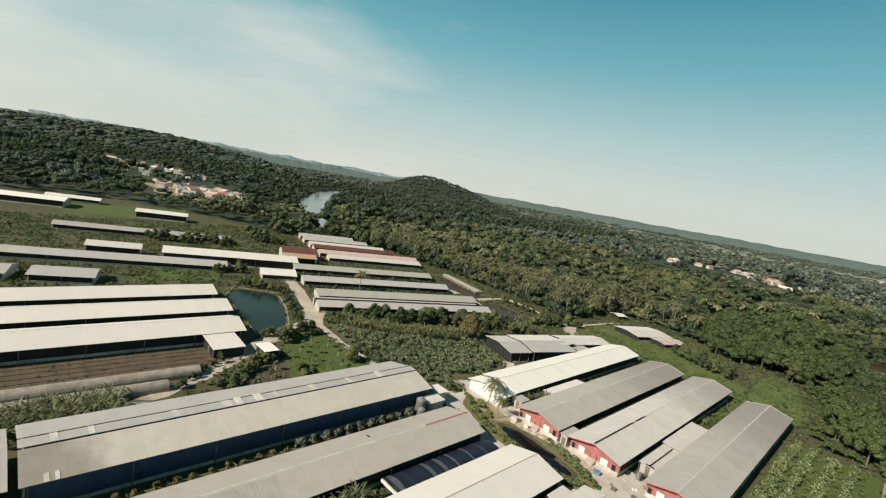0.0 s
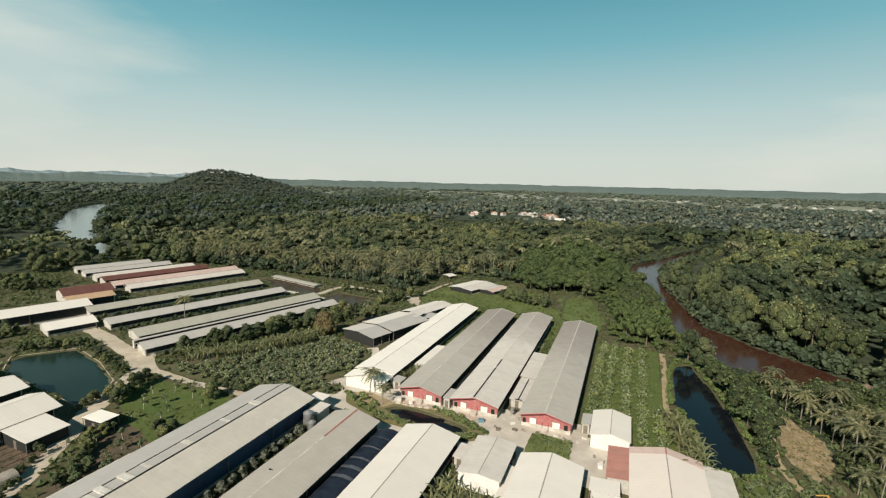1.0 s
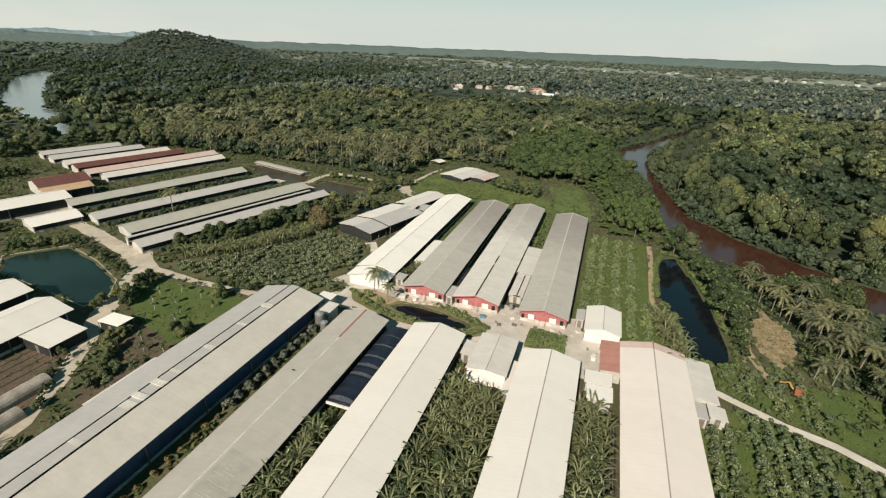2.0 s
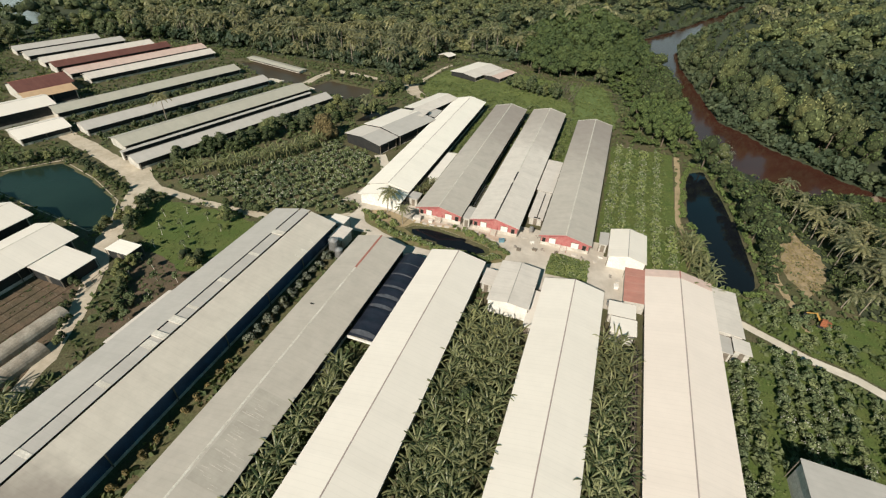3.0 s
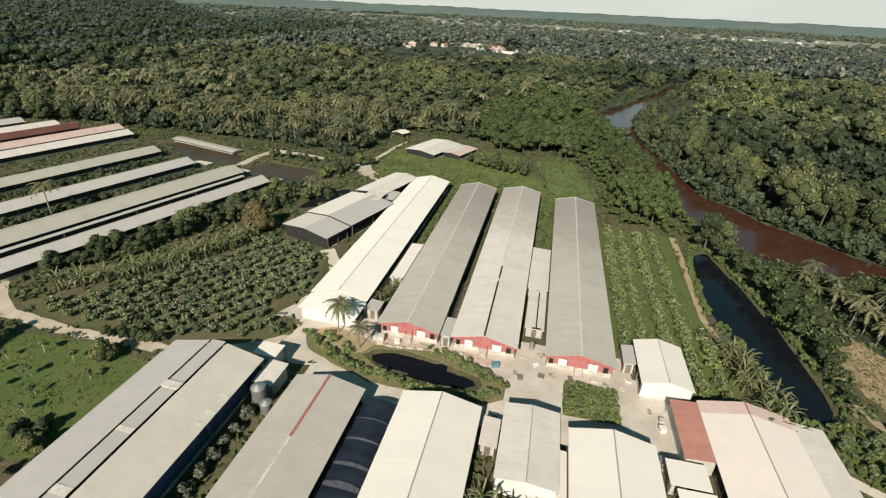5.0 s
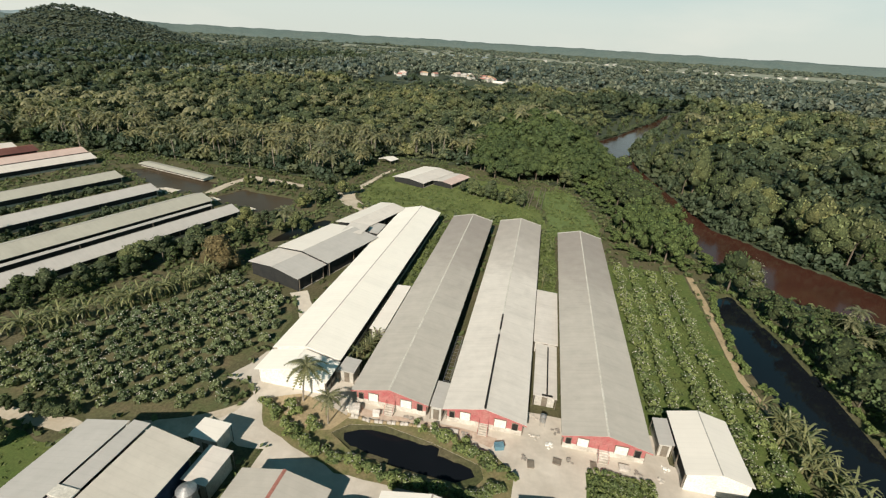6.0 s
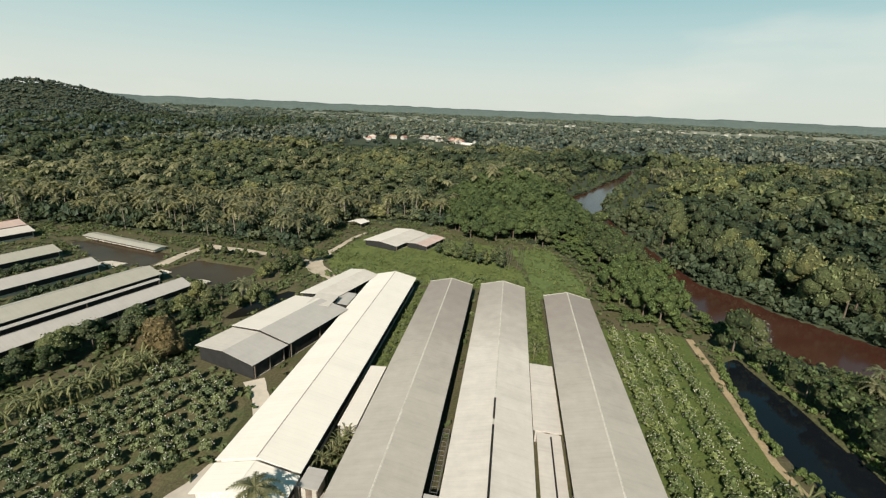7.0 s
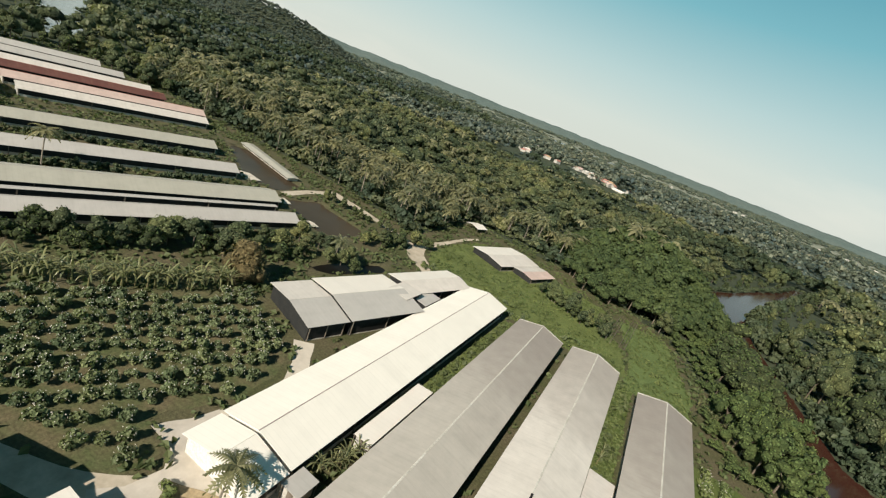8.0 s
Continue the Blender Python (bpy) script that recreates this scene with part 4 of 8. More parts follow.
for lab, x0, x1, y0, y1, roofs, cap, span in (
    ("long shed with a beige stained roof and pale ridge", -70.2, -58.3, 8.0, 81.4, (R_BEIGE, R_BEIGE), C_PALE, (0, 0.83)),
    ("long cream-white roofed shed with a grey ridge line", -52.5, -39.9, 8.0, 82.8, (R_WHITE, R_WHITE), C_MAUVE, (0, 1)),
    ("long cream-white roofed shed among banana plants", -27.0, -14.8, 8.0, 82.4, (R_WHITE, R_WHITE), C_MAUVE, (0, 1)),
    ("long cream-white roofed shed with side wings", -7.0, 6.2, 8.0, 91.0, (R_ROSE, R_ROSE), C_MAUVE, (0, 0.845)),
):
    cx, cy, w, ln = rect(x0, x1, y0, y1)
    ob = shed(lab, cx, cy, w, ln, 0, roofs=roofs, cap=cap, group=G_NEAR, cap_w=0.19 if "beige" in lab else 0.11)
    if "beige" in lab:
        bm = bmesh.new()
        c0, c1 = -ln / 2 + ln * 0.832, ln / 2
        prism(bm, [(-0.24, c0, 4.66), (0, c0, 4.78), (0.24, c0, 4.66), (0, c0, 4.68)], (0, c1 - c0, 0))
        part("ridge_cap", bm, C_RED, ob, "rust-red stretch of ridge cap")
        y0, y1, k = -ln / 2 + 14.5, -ln / 2 + 29.5, 1.5 / (w / 2)
        bm = bmesh.new()
        prism(bm, [(0.5, y0, 4.7 - 0.5 * k + 0.005), (w / 2, y0, 3.205), (w / 2, y0, 3.215), (0.5, y0, 4.7 - 0.5 * k + 0.015)], (0, y1 - y0, 0))
        part("worn_patch", bm, R_WORN, ob, "darker bare stretch with pale scratches")
        rs = random.Random(8)
        for i in range(30):
            y, a = y0 + 0.3 + i * 0.46 + rs.uniform(-0.25, 0.25), rs.uniform(0.6, 3.6)
            b = min(w / 2 - 0.1, a + rs.uniform(0.6, 3.0))
            bm = bmesh.new()
            prism(bm, [(a, y, 4.7 - a * k + 0.018), (b, y + rs.uniform(-0.2, 0.2), 4.7 - b * k + 0.018), (b, y + 0.03, 4.7 - b * k + 0.022), (a, y + rs.uniform(0.04, 0.14), 4.7 - a * k + 0.022)], (0, 0, 0.006))
            part("scratch", bm, C_SCRATCH, ob)

# wings and the red porch of the eastern near shed
def lean_to(name, label, category, x0, x1, y0, y1, zl, zr, roof, wall=M_WALL, thick=0.07, group="", zf=0.0):
    """A small building under one sloping roof, with walls, a door and corner posts."""
    cx, cy, w, ln = rect(x0, x1, y0, y1)
    ob = thing(name, label, category, pose(cx, cy, zf), group)
    footprint(cx, cy, w, ln, 0, 0.3)
    h, q = w / 2, ln / 2
    part("roof", slab(bmesh.new(), -h, zl, h, zr, -q, q, thick), roof, ob)
    o = min(0.35, w * 0.12)
    zz = lambda x: zl + (zr - zl) * (x + h) / w - thick - 0.02
    for y0_, y1_ in ((-q + o, -q + o + 0.12), (q - o - 0.12, q - o)):
        bm = bmesh.new()
        prism(bm, [(-h + o, y0_, 0), (h - o, y0_, 0), (h - o, y0_, zz(h - o)), (-h + o, y0_, zz(-h + o))], (0, 0.12, 0))
        part("end_wall", bm, wall, ob)
    for s in (-1, 1):
        x = s * (h - o)
        a, b = sorted((x, x - s * 0.12))
        part("side_wall", box(bmesh.new(), a, b, -q + o + 0.13, q - o - 0.13, 0, min(zz(a), zz(b))), wall, ob)
    part("door", box(bmesh.new(), -0.45, 0.45, -q + o - 0.04, -q + o - 0.005, 0.02, min(2.0, zz(0) - 0.2)), M_WOOD, ob)
    for sx in (-1, 1):
        for sy in (-1, 1):
            bm = bmesh.new()
            tube(bm, (sx * (h - 0.12), sy * (q - 0.12), -zf), (sx * (h - 0.12), sy * (q - 0.12), zz(sx * (h - 0.12))), 0.06, sides=6)
            part("post", bm, M_WOOD, ob)
    return ob


def gable_x(name, label, category, x0, x1, y0, y1, eave, rise, roof, group=""):
    cx, cy, w, ln = rect(x0, x1, y0, y1)
    return shed(label, cx, cy, w, ln, 0, eave=eave, rise=rise, roofs=(roof, roof), cap=C_GREY, name=name, category=category, group=group, step=3.0, over=0.3, wall=M_WHITE, cap_w=0.08)


lean_to("side_wing", "faded red-roofed wing beside the cream shed", "shed", -11.0, -6.4, 81.8, 93.2, 2.75, 3.15, R_RED)
lean_to("side_wing", "pale grey-roofed wing beside the cream shed", "shed", 5.9, 11.0, 79.5, 93.0, 3.1, 2.55, R_PALE)
cx, cy, w, ln = rect(-7.0, 6.2, 91.1, 93.6)
shed("pinkish-roofed front porch of the cream shed", cx, cy, w, ln, 0, eave=3.2, rise=1.5, roofs=(R_PINK, R_PINK), cap=C_RED, name="front_porch", category="porch", step=2.4, over=0.3)
lean_to("wash_house", "patched tin lean-to against the side wing", "hut", 8.6, 11.8, 75.6, 79.3, 2.6, 2.2, R_PALE)
lean_to("store_hut", "small pale tin-roofed store by the wing", "hut", 6.4, 8.5, 74.8, 79.2, 2.5, 2.3, R_COOL)

gable_x("feed_store", "grey tin-roofed feed store with white walls", "store", -36.6, -28.2, 71.2, 84.6, 3.4, 0.55, R_PALE)
lean_to("feed_store_annex", "narrow pale annex beside the feed store", "store", -28.6, -27.05, 68.0, 79.0, 2.2, 2.0, R_WHITE)
lean_to("pump_house", "little white tin-roofed pump house between sheds", "hut", -39.4, -36.8, 76.6, 82.0, 2.5, 2.3, R_PALE)
lean_to("egg_room", "low white tin-roofed room beside the cream shed", "hut", -13.6, -8.4, 77.2, 81.4, 2.4, 2.6, R_WHITE)
lean_to("egg_room", "low white tin-roofed room above the banana plants", "hut", -13.0, -8.2, 72.2, 76.6, 2.7, 2.9, R_WHITE)
gable_x("gate_hut", "cream gabled hut beside the orchard rows", "hut", -15.0, -6.6, 95.4, 107.3, 3.0, 1.1, R_WHITE)
lean_to("gate_hut_annex", "grey tin annex against the cream hut", "hut", -17.2, -15.1, 100.6, 106.0, 2.3, 2.6, R_COOL)
lean_to("link_roof", "low pale roof between two grey sheds", "store", -35.7, -31.2, 120.5, 141.0, 2.5, 2.3, R_PALE)
lean_to("link_roof", "low pale roof with a dark gap between sheds", "store", -35.2, -31.4, 106.0, 120.3, 2.3, 2.1, R_PALE)
lean_to("link_roof", "narrow white roof between the white and grey sheds", "store", -66.4, -63.3, 115.5, 133.4, 2.4, 2.6, R_WHITE)
lean_to("link_room", "small pale roof joining two red fronts", "hut", -50.4, -48.4, 98.6, 104.5, 2.7, 2.6, R_COOL)
lean_to("side_porch", "small white tin roof beside the white shed", "hut", -67.0, -64.2, 102.6, 106.2, 2.6, 2.4, R_COOL)

# shed with a raised ridge vent and a blue curtain wall
def vent_shed():
    x0, x1, y0, y1 = -92.8, -76.0, 8.6, 81.6
    cx, cy, w, ln = rect(x0, x1, y0, y1)
    ob = thing("vented_shed", "wide shed with a raised ridge vent and dark blue curtain", "shed", pose(cx, cy, 0), G_NEAR)
    footprint(cx, cy, w, ln, 0)
    h, q = w / 2, ln / 2
    a, b = -85.75 - cx, -82.55 - cx
    part("roof_slope", slab(bmesh.new(), -h, 4.9, a, 6.55, -q, q), R_COOL, ob)
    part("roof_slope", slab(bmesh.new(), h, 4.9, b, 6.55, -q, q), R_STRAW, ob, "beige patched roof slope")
    part("vent_roof", slab(bmesh.new(), a + 0.42, 6.62, b - 0.36, 6.64, -q, q + 0.2), R_COOL, ob)
    # near-black boxes put the deep shade of the vent gaps into colour
    for x in (a + 0.26, b - 0.22):
        part("vent_net", box(bmesh.new(), x - 0.25, x + 0.25, -q + 0.1, q - 0.1, 5.75, 6.0), M_DARK, ob)
    rng = random.Random(4)
    for i in range(17):
        y = -q + 2 + (ln - 4) * i / 16 + rng.uniform(-1, 1)
        bm = bmesh.new()
        for x in (a + 1.0, b - 0.9):
            tube(bm, (x, y, 6.05), (x, y, 6.63), 0.05, sides=5)
        part("vent_post", bm, M_STEEL, ob)
    for y, wd, hi in ((-33, 1.0, 0), (-28.5, 0.8, 0), (-17, 0.9, 0), (-9, 1.6, 0), (-6.6, 1.2, 1), (-3.0, 1.4, 1), (0.8, 0.7, 0), (8.5, 1.1, 0), (17.5, 0.8, 0), (25.5, 1.3, 1)):
        bm = bmesh.new()
        box(bm, a + 0.42 - 0.2 * hi, b - 0.36 + 0.2 * hi, y, y + wd, 6.66, 6.69 + 0.12 * hi)
        part("light_panel", bm, C_PALE, ob, "pale translucent roof panel")
    for y, wd in ((-34, 0.6), (-32.8, 0.5), (22, 0.5), (24, 0.7), (27.5, 0.6)):
        bm = bmesh.new()
        prism(bm, [(h, y, 4.915), (h - 1.5, y, 4.915 + 1.5 * 1.65 / (h - b)), (h - 1.5, y, 4.95 + 1.5 * 1.65 / (h - b)), (h, y, 4.95)], (0, wd, 0))
        part("loose_sheet", bm, C_PALE, ob, "loose pale roofing sheet")
    for s in (-1, 1):
        ws = s * (h - 1.2)
        x0_, x1_ = sorted((ws, ws - s * 0.15))
        part("side_wall", box(bmesh.new(), x0_, x1_, -q + 0.75, q - 0.75, 0, 0.6), M_PLINTH, ob)
        bm = folded(bmesh.new(), ws - s * 0.07, -q + 0.8, q - 0.8, 0.61, 4.95, 60, 0.05, 0.08)
        part("curtain", bm, M_CURTAIN, ob, "dark blue plastic curtain")
        for i in range(7):
            shared("post", POST_MESH, ob, pose(s * (h - 1.05), -q + 1 + (ln - 2) * i / 6, 0) @ Matrix.Diagonal((1, 1, 4.9, 1)))
        y0_ = s * (q - 0.6)
        bm = bmesh.new()
        prism(bm, [(-h + 1.4, y0_, 0), (h - 1.4, y0_, 0), (h - 1.4, y0_, 5.0), (b, y0_, 6.4), (a, y0_, 6.4), (-h + 1.4, y0_, 5.0)], (0, -s * 0.15, 0))
        part("gable_wall", bm, M_WALL, ob)


vent_shed()
lean_to("side_annex", "narrow pale tin annex along the vented shed", "shed", -94.6, -92.0, 36.0, 50.2, 3.9, 4.5, R_PALE)
lean_to("shelter", "small flat white shelter by the shed corner", "shelter", -80.0, -75.8, 84.0, 87.4, 3.2, 3.1, R_WHITE)
lean_to("shelter", "small cluttered tin shelter by the shed corner", "shelter", -76.2, -72.8, 78.0, 83.4, 3.3, 3.1, R_PALE)
cx, cy, w, ln = rect(-92.6, -76.2, -40.0, 7.6)
shed("grey shed in line behind the vented shed", cx, cy, w, ln, 0, eave=4.8, rise=1.7, roofs=(R_BEIGE, R_COOL), group=G_NEAR, over=1.2)
lean_to("orchard_hut", "grey tin-roofed hut among the plantation", "hut", 13.4, 24.0, 44.0, 54.6, 5.0, 4.6, R_COOL)

M_SHEEN_FILM = mat("grey_sheen_film", (0.115, 0.122, 0.138), (0.07, 0.075, 0.088), scale=1.2, fine=5.0, bump=0.1, dist=0.02, rough=0.4)

# tarpaulin stretched over hoops between two sheds
def tarp_tunnel():
    ob = thing("tarpaulin_tunnel", "dark blue tarpaulin over hoops between two sheds", "tunnel", pose(-55.4, 67.5, 0))
    nx, ny, V, F = 14, 108, [], []
    for j in range(ny + 1):
        y = -13.3 + 26.6 * j / ny
        for i in range(nx + 1):
            u = i / nx * 2 - 1
            sag = 0.14 * (0.5 + 0.5 * math.cos(2 * math.pi * y / 3.05)) ** 2.2
            z = 1.75 + 0.55 * (1 - u * u) + sag * (1 - 0.5 * u * u) + 0.06 * noise.noise(Vector((u * 2, y * 1.3, 4)))
            V.append((u * 2.75, y, z))
    for j in range(ny):
        for i in range(nx):
            p = j * (nx + 1) + i
            F += [(p, p + 1, p + nx + 2), (p, p + nx + 2, p + nx + 1)]
    cover = new("cover", tri_mesh("cover", V, F, M_TARP, True))
    cover.parent = ob
    mod = cover.modifiers.new("thick", "SOLIDIFY")
    mod.thickness = 0.03
    for k in range(9):
        y = -12.2 + 3.05 * k
        bm = bmesh.new()
        pts = [(math.cos(a) * 2.7, y, 1.6 + 0.5 * math.sin(a)) for a in (math.pi * i / 10 for i in range(11))]
        for p, r in zip(pts, pts[1:]):
            tube(bm, p, r, 0.03, sides=5)
        for s in (-1, 1):
            tube(bm, (s * 2.7, y, 0), (s * 2.7, y, 1.6), 0.03, sides=5)
        part("hoop", bm, M_STEEL, ob)
    # pale bands along the crests: the tarpaulin's sheen laid on as colour
    for y0, deep in ((9.2, 0.16), (5.5, 0.3), (1.4, 0.6), (-1.7, 1.0), (-4.7, 0.95), (-12.2, 1.2)):
        pv, pf = [], []
        for i in range(13):
            u = (i / 12 * 2 - 1) * 0.95
            wd = deep * (1 - u * u) ** 0.4 + 0.06
            for yy in (y0 - wd * 0.6, y0 + wd * 0.4):
                sg = 0.14 * (0.5 + 0.5 * math.cos(2 * math.pi * yy / 3.05)) ** 2.2
                pv.append((u * 2.75, yy, 1.85 + 0.55 * (1 - u * u) + sg * (1 - 0.5 * u * u)))
        for i in range(12):
            p = i * 2
            pf += [(p, p + 2, p + 3), (p, p + 3, p + 1)]
        pan = new("pale_panel", tri_mesh("pale_panel", pv, pf, M_SHEEN_FILM, True))
        pan.parent = ob
        tagged(pan, "pale sheen laid as colour on a tarpaulin crest")
    part("end_beam", box(bmesh.new(), -2.7, 2.7, -13.5, -13.2, 1.3, 1.8), M_WHITE, ob, "white end beam")
    part("end_frame", box(bmesh.new(), -2.3, 2.3, 13.3, 13.6, 0.0, 1.7), M_WALL, ob)


tarp_tunnel()

# the grey sheds by the fish ponds, turned to the road
MA = -16.6
MD = Vector((math.sin(radians(16.6)), math.cos(radians(16.6))))
MX = Vector((MD.y, -MD.x))


def mid(corner, w, ln, label, roofs, cap=C_GREY, **kw):
    c = Vector(corner) - MX * (w / 2) + MD * (ln / 2) + Vector((-1.6, 1.8))
    kw.setdefault("eave", 2.4)
    return shed(label, c.x, c.y, w, ln, MA, roofs=roofs, cap=cap, group=kw.pop("group", G_MID), step=kw.pop("step", 18.0), **kw)


mid((-145.0, 88.0), 7.6, 75.5, "long shed with a pale roof beside the banana row", (R_COOL, R_COOL))
mid((-154.4, 91.2), 1.7, 73.0, "narrow white roof strip along the long shed", (R_COOL, R_COOL), cap=None, rise=0.2, eave=2.7, name="link_roof", group="", over=0.2)
mid((-158.0, 95.0), 10.6, 74.0, "long shed with a greenish-grey roof", (R_GREEN, R_GREEN))
mid((-179.3, 99.4), 9.0, 72.0, "long pale-roofed shed beside a thin palm", (R_COOL, R_COOL))
mid((-201.0, 105.6), 9.5, 73.5, "long grey-roofed shed near the red roofs", (R_COOL, R_GREEN))
mid((-225.5, 138.0), 8.5, 57.5, "long pale shed near the palm belt", (R_PALE, R_PALE))
mid((-238.0, 139.0), 9.0, 63.0, "long shed with a faded pink roof", (R_PINK, R_PINK), cap=C_RED)
mid((-250.0, 142.0), 9.5, 52.0, "shed with a dark rusty roof", (R_RUST, R_RUST), cap=C_RED, eave=3.0)
mid((-263.0, 146.0), 9.0, 50.0, "long grey shed behind the rusty roof", (R_COOL, R_PALE))
mid((-279.0, 150.0), 9.0, 44.0, "grey shed at the far edge of the farm", (R_PALE, R_COOL))
mid((-293.0, 154.0), 8.0, 38.0, "pale shed before the palm belt", (R_COOL, R_COOL))
mid((-228.0, 112.0), 16.0, 19.0, "building with a deep red rusty roof", (R_RUST, R_RUST), cap=C_RED, eave=4.0, rise=2.2, group=G_OUT, name="farm_building", category="building")
mid((-217.5, 107.5), 9.5, 17.0, "building with a tan tin roof", (R_TAN, R_TAN), cap=C_RED, eave=4.2, rise=1.4, group=G_OUT, name="farm_building", category="building")
mid((-190.5, 85.8), 12.5, 15.0, "white-roofed building by the pond road", (R_WHITE, R_WHITE), group=G_OUT, name="farm_building", category="building")
mid((-221.0, 55.0), 15.0, 57.0, "long white-roofed hall near the red roofs", (R_WHITE, R_WHITE), group=G_OUT, eave=4.2, rise=1.6, name="farm_building", category="building")
mid((-237.0, -40.0), 11.0, 121.0, "very long dark grey shed by the field", (R_GREY, R_COOL), group=G_OUT)
mid((-203.0, -30.0), 13.0, 38.0, "low grey-roofed house by the field", (R_COOL, R_COOL), group=G_OUT, eave=2.6)
mid((-191.0, 11.0), 13.0, 18.0, "low grey shed beside the grass field", (R_COOL, R_COOL), group=G_OUT, eave=2.6)
mid((-234.0, 30.0), 10.0, 20.0, "open hall with pillars under a pale roof", (R_PALE, R_PALE), group=G_OUT, eave=3.6)
mid((-286.0, 23.0), 8.0, 78.0, "long grey shed among weeds", (R_GREY, R_GREY), group=G_OUT)
mid((-338.0, 66.0), 12.0, 29.0, "white hall in the field before the woods", (R_WHITE, R_WHITE), group=G_OUT, eave=4.0)
mid((-372.0, -20.0), 18.0, 56.0, "wide pale hall before the woods", (R_CREAM, R_CREAM), group=G_OUT, eave=4.0)
mid((-392.0, 26.0), 9.0, 30.0, "narrow white shed before the woods", (R_WHITE, R_WHITE), group=G_OUT)

for x0, x1, y1, lab in ((-140.6, -127.0, 57.0, "round-ridged white shed beside the vegetable plots"), (-157.6, -144.6, 59.5, "round-ridged white shed in the middle of three"), (-174.4, -162.0, 60.5, "round-ridged white shed by the grass field")):
    cx, cy, w, ln = rect(x0, x1, -60.0, y1)
    shed(lab, cx, cy, w, ln, 0, eave=3.5, rise=1.9, roofs=(R_WHITE, R_WHITE), cap=C_PALE, group=G_WEST, over=1.2)
# near-black walls paint in the shade beneath these two open roofs
lean_to("end_canopy", "white tin canopy at the end of the white shed", "canopy", -127.2, -118.2, 45.5, 53.6, 3.3, 2.6, R_WHITE, M_NET_SHADE)
lean_to("road_shelter", "small cream-roofed shelter beside the dirt road", "shelter", -119.0, -112.6, 56.2, 60.2, 2.8, 2.9, R_CREAM, M_NET_SHADE)

# the grey barn by the orchard and the field house
BA = -17.0
shed("big barn with a weathered grey tin roof, open sides", -89.26, 147.6, 16.4, 19.6, BA, eave=3.7, rise=1.0, roofs=(R_WHITE, R_COOL), cap=None, name="barn", category="barn", step=9.0, sill=0.2, wall=M_NET_SHADE)
shed("lower front bay of the grey barn, dark netted sides", -93.5, 133.7, 15.8, 9.2, BA, eave=3.4, rise=0.9, roofs=(R_PALE, R_COOL), cap=None, name="barn_bay", category="barn", step=9.0, sill=0.2, wall=M_NET_SHADE)
shed("pale roof joined to the grey barn", -86.3, 171.0, 10.0, 22.0, BA, eave=3.4, rise=0.8, roofs=(R_WHITE, R_PALE), cap=None, name="barn", category="barn", step=9.0, sill=0.2, wall=M_NET_SHADE)
lean_to("barn_link", "grey patched roof between barn and white shed", "shed", -84.4, -80.2, 158.5, 166.0, 3.2, 2.9, R_COOL, M_NET_SHADE)
lean_to("barn_link", "pale sheet roof stepping off the barn", "shed", -88.6, -83.0, 153.6, 160.4, 4.6, 4.4, R_PALE, M_NET_SHADE)
# dark walls stand for the shadow line under the house's low eaves
shed("field house with a broad pale weathered roof", -84.5, 226.5, 15.0, 22.5, -20, eave=2.1, rise=0.7, roofs=(R_WHITE, R_PALE), cap=None, name="field_house", category="house", step=3.5, wall=M_NET_SHADE, sill=0.3)
shed("wing of the field house with a pale roof", -72.6, 225.5, 9.0, 15.0, -20, eave=1.9, rise=0.5, roofs=(R_PALE, R_PINK), cap=None, name="field_house", category="house", step=3.5, wall=M_NET_SHADE, sill=0.3)
ob = thing("field_shelter", "small open shelter with a low white tin roof", "shelter", pose(-106.3, 246.0, 0, 0, 0, -20))
for s in (-1, 1):
    part("roof_slope", slab(bmesh.new(), s * 3.6, 2.0, 0.02 * s, 2.7, -3.2, 3.2, 0.06), R_WHITE, ob)
    for y in (-2.8, 0.0, 2.8):
        shared("post", POST_MESH, ob, pose(s * 3.2, y, 0) @ Matrix.Diagonal((1, 1, 2.0, 1)))
shed("long low greenish roof on the fish-pond bank", -176.8, 196.6, 5.2, 37.0, 76.5, eave=1.0, rise=0.35, roofs=(R_GREEN, R_GREEN), cap=None, name="pond_store", category="store", step=3.5, sill=0.3)

# ---- plants ----
def ico(level):
    bm = bmesh.new()
    bmesh.ops.create_icosphere(bm, subdivisions=level, radius=1.0)
    v = np.array([p.co[:] for p in bm.verts])
    f = np.array([[q.index for q in t.verts] for t in bm.faces])
    bm.free()
    return v, f


ICO0, ICO1 = ico(1), ico(2)


def cards(P, N, size, rng, fold=0.25, loose=0.55):
    """Small bent leaf sprays: one four-cornered piece at each point, facing roughly along N."""
    n = len(P)
    N = N + rng.normal(0, loose, (n, 3))
    N /= np.linalg.norm(N, axis=1, keepdims=True) + 1e-9
    a = np.cross(N, rng.normal(0, 1, (n, 3)))
    a /= np.linalg.norm(a, axis=1, keepdims=True) + 1e-9
    b = np.cross(N, a)
    s = (np.asarray(size) * rng.uniform(0.6, 1.35, n))[:, None]
    w = rng.uniform(0.45, 0.9, n)[:, None]
    V = np.stack([P - a * s, P - b * s * w + N * s * fold, P + a * s, P + b * s * w + N * s * fold], 1).reshape(-1, 3)
    k = np.arange(n)[:, None] * 4
    F = np.concatenate([k + [0, 1, 2], k + [0, 2, 3]])
    return V, F


def join(parts):
    """Joins (corners, triangles, slot) to one."""
    V, F, S, o = [], [], [], 0
    for v, f, s in parts:
        V.append(v)
        F.append(f + o)
        S.append(np.full(len(f), s, np.int32))
        o += len(v)
    return np.concatenate(V), np.concatenate(F), np.concatenate(S)


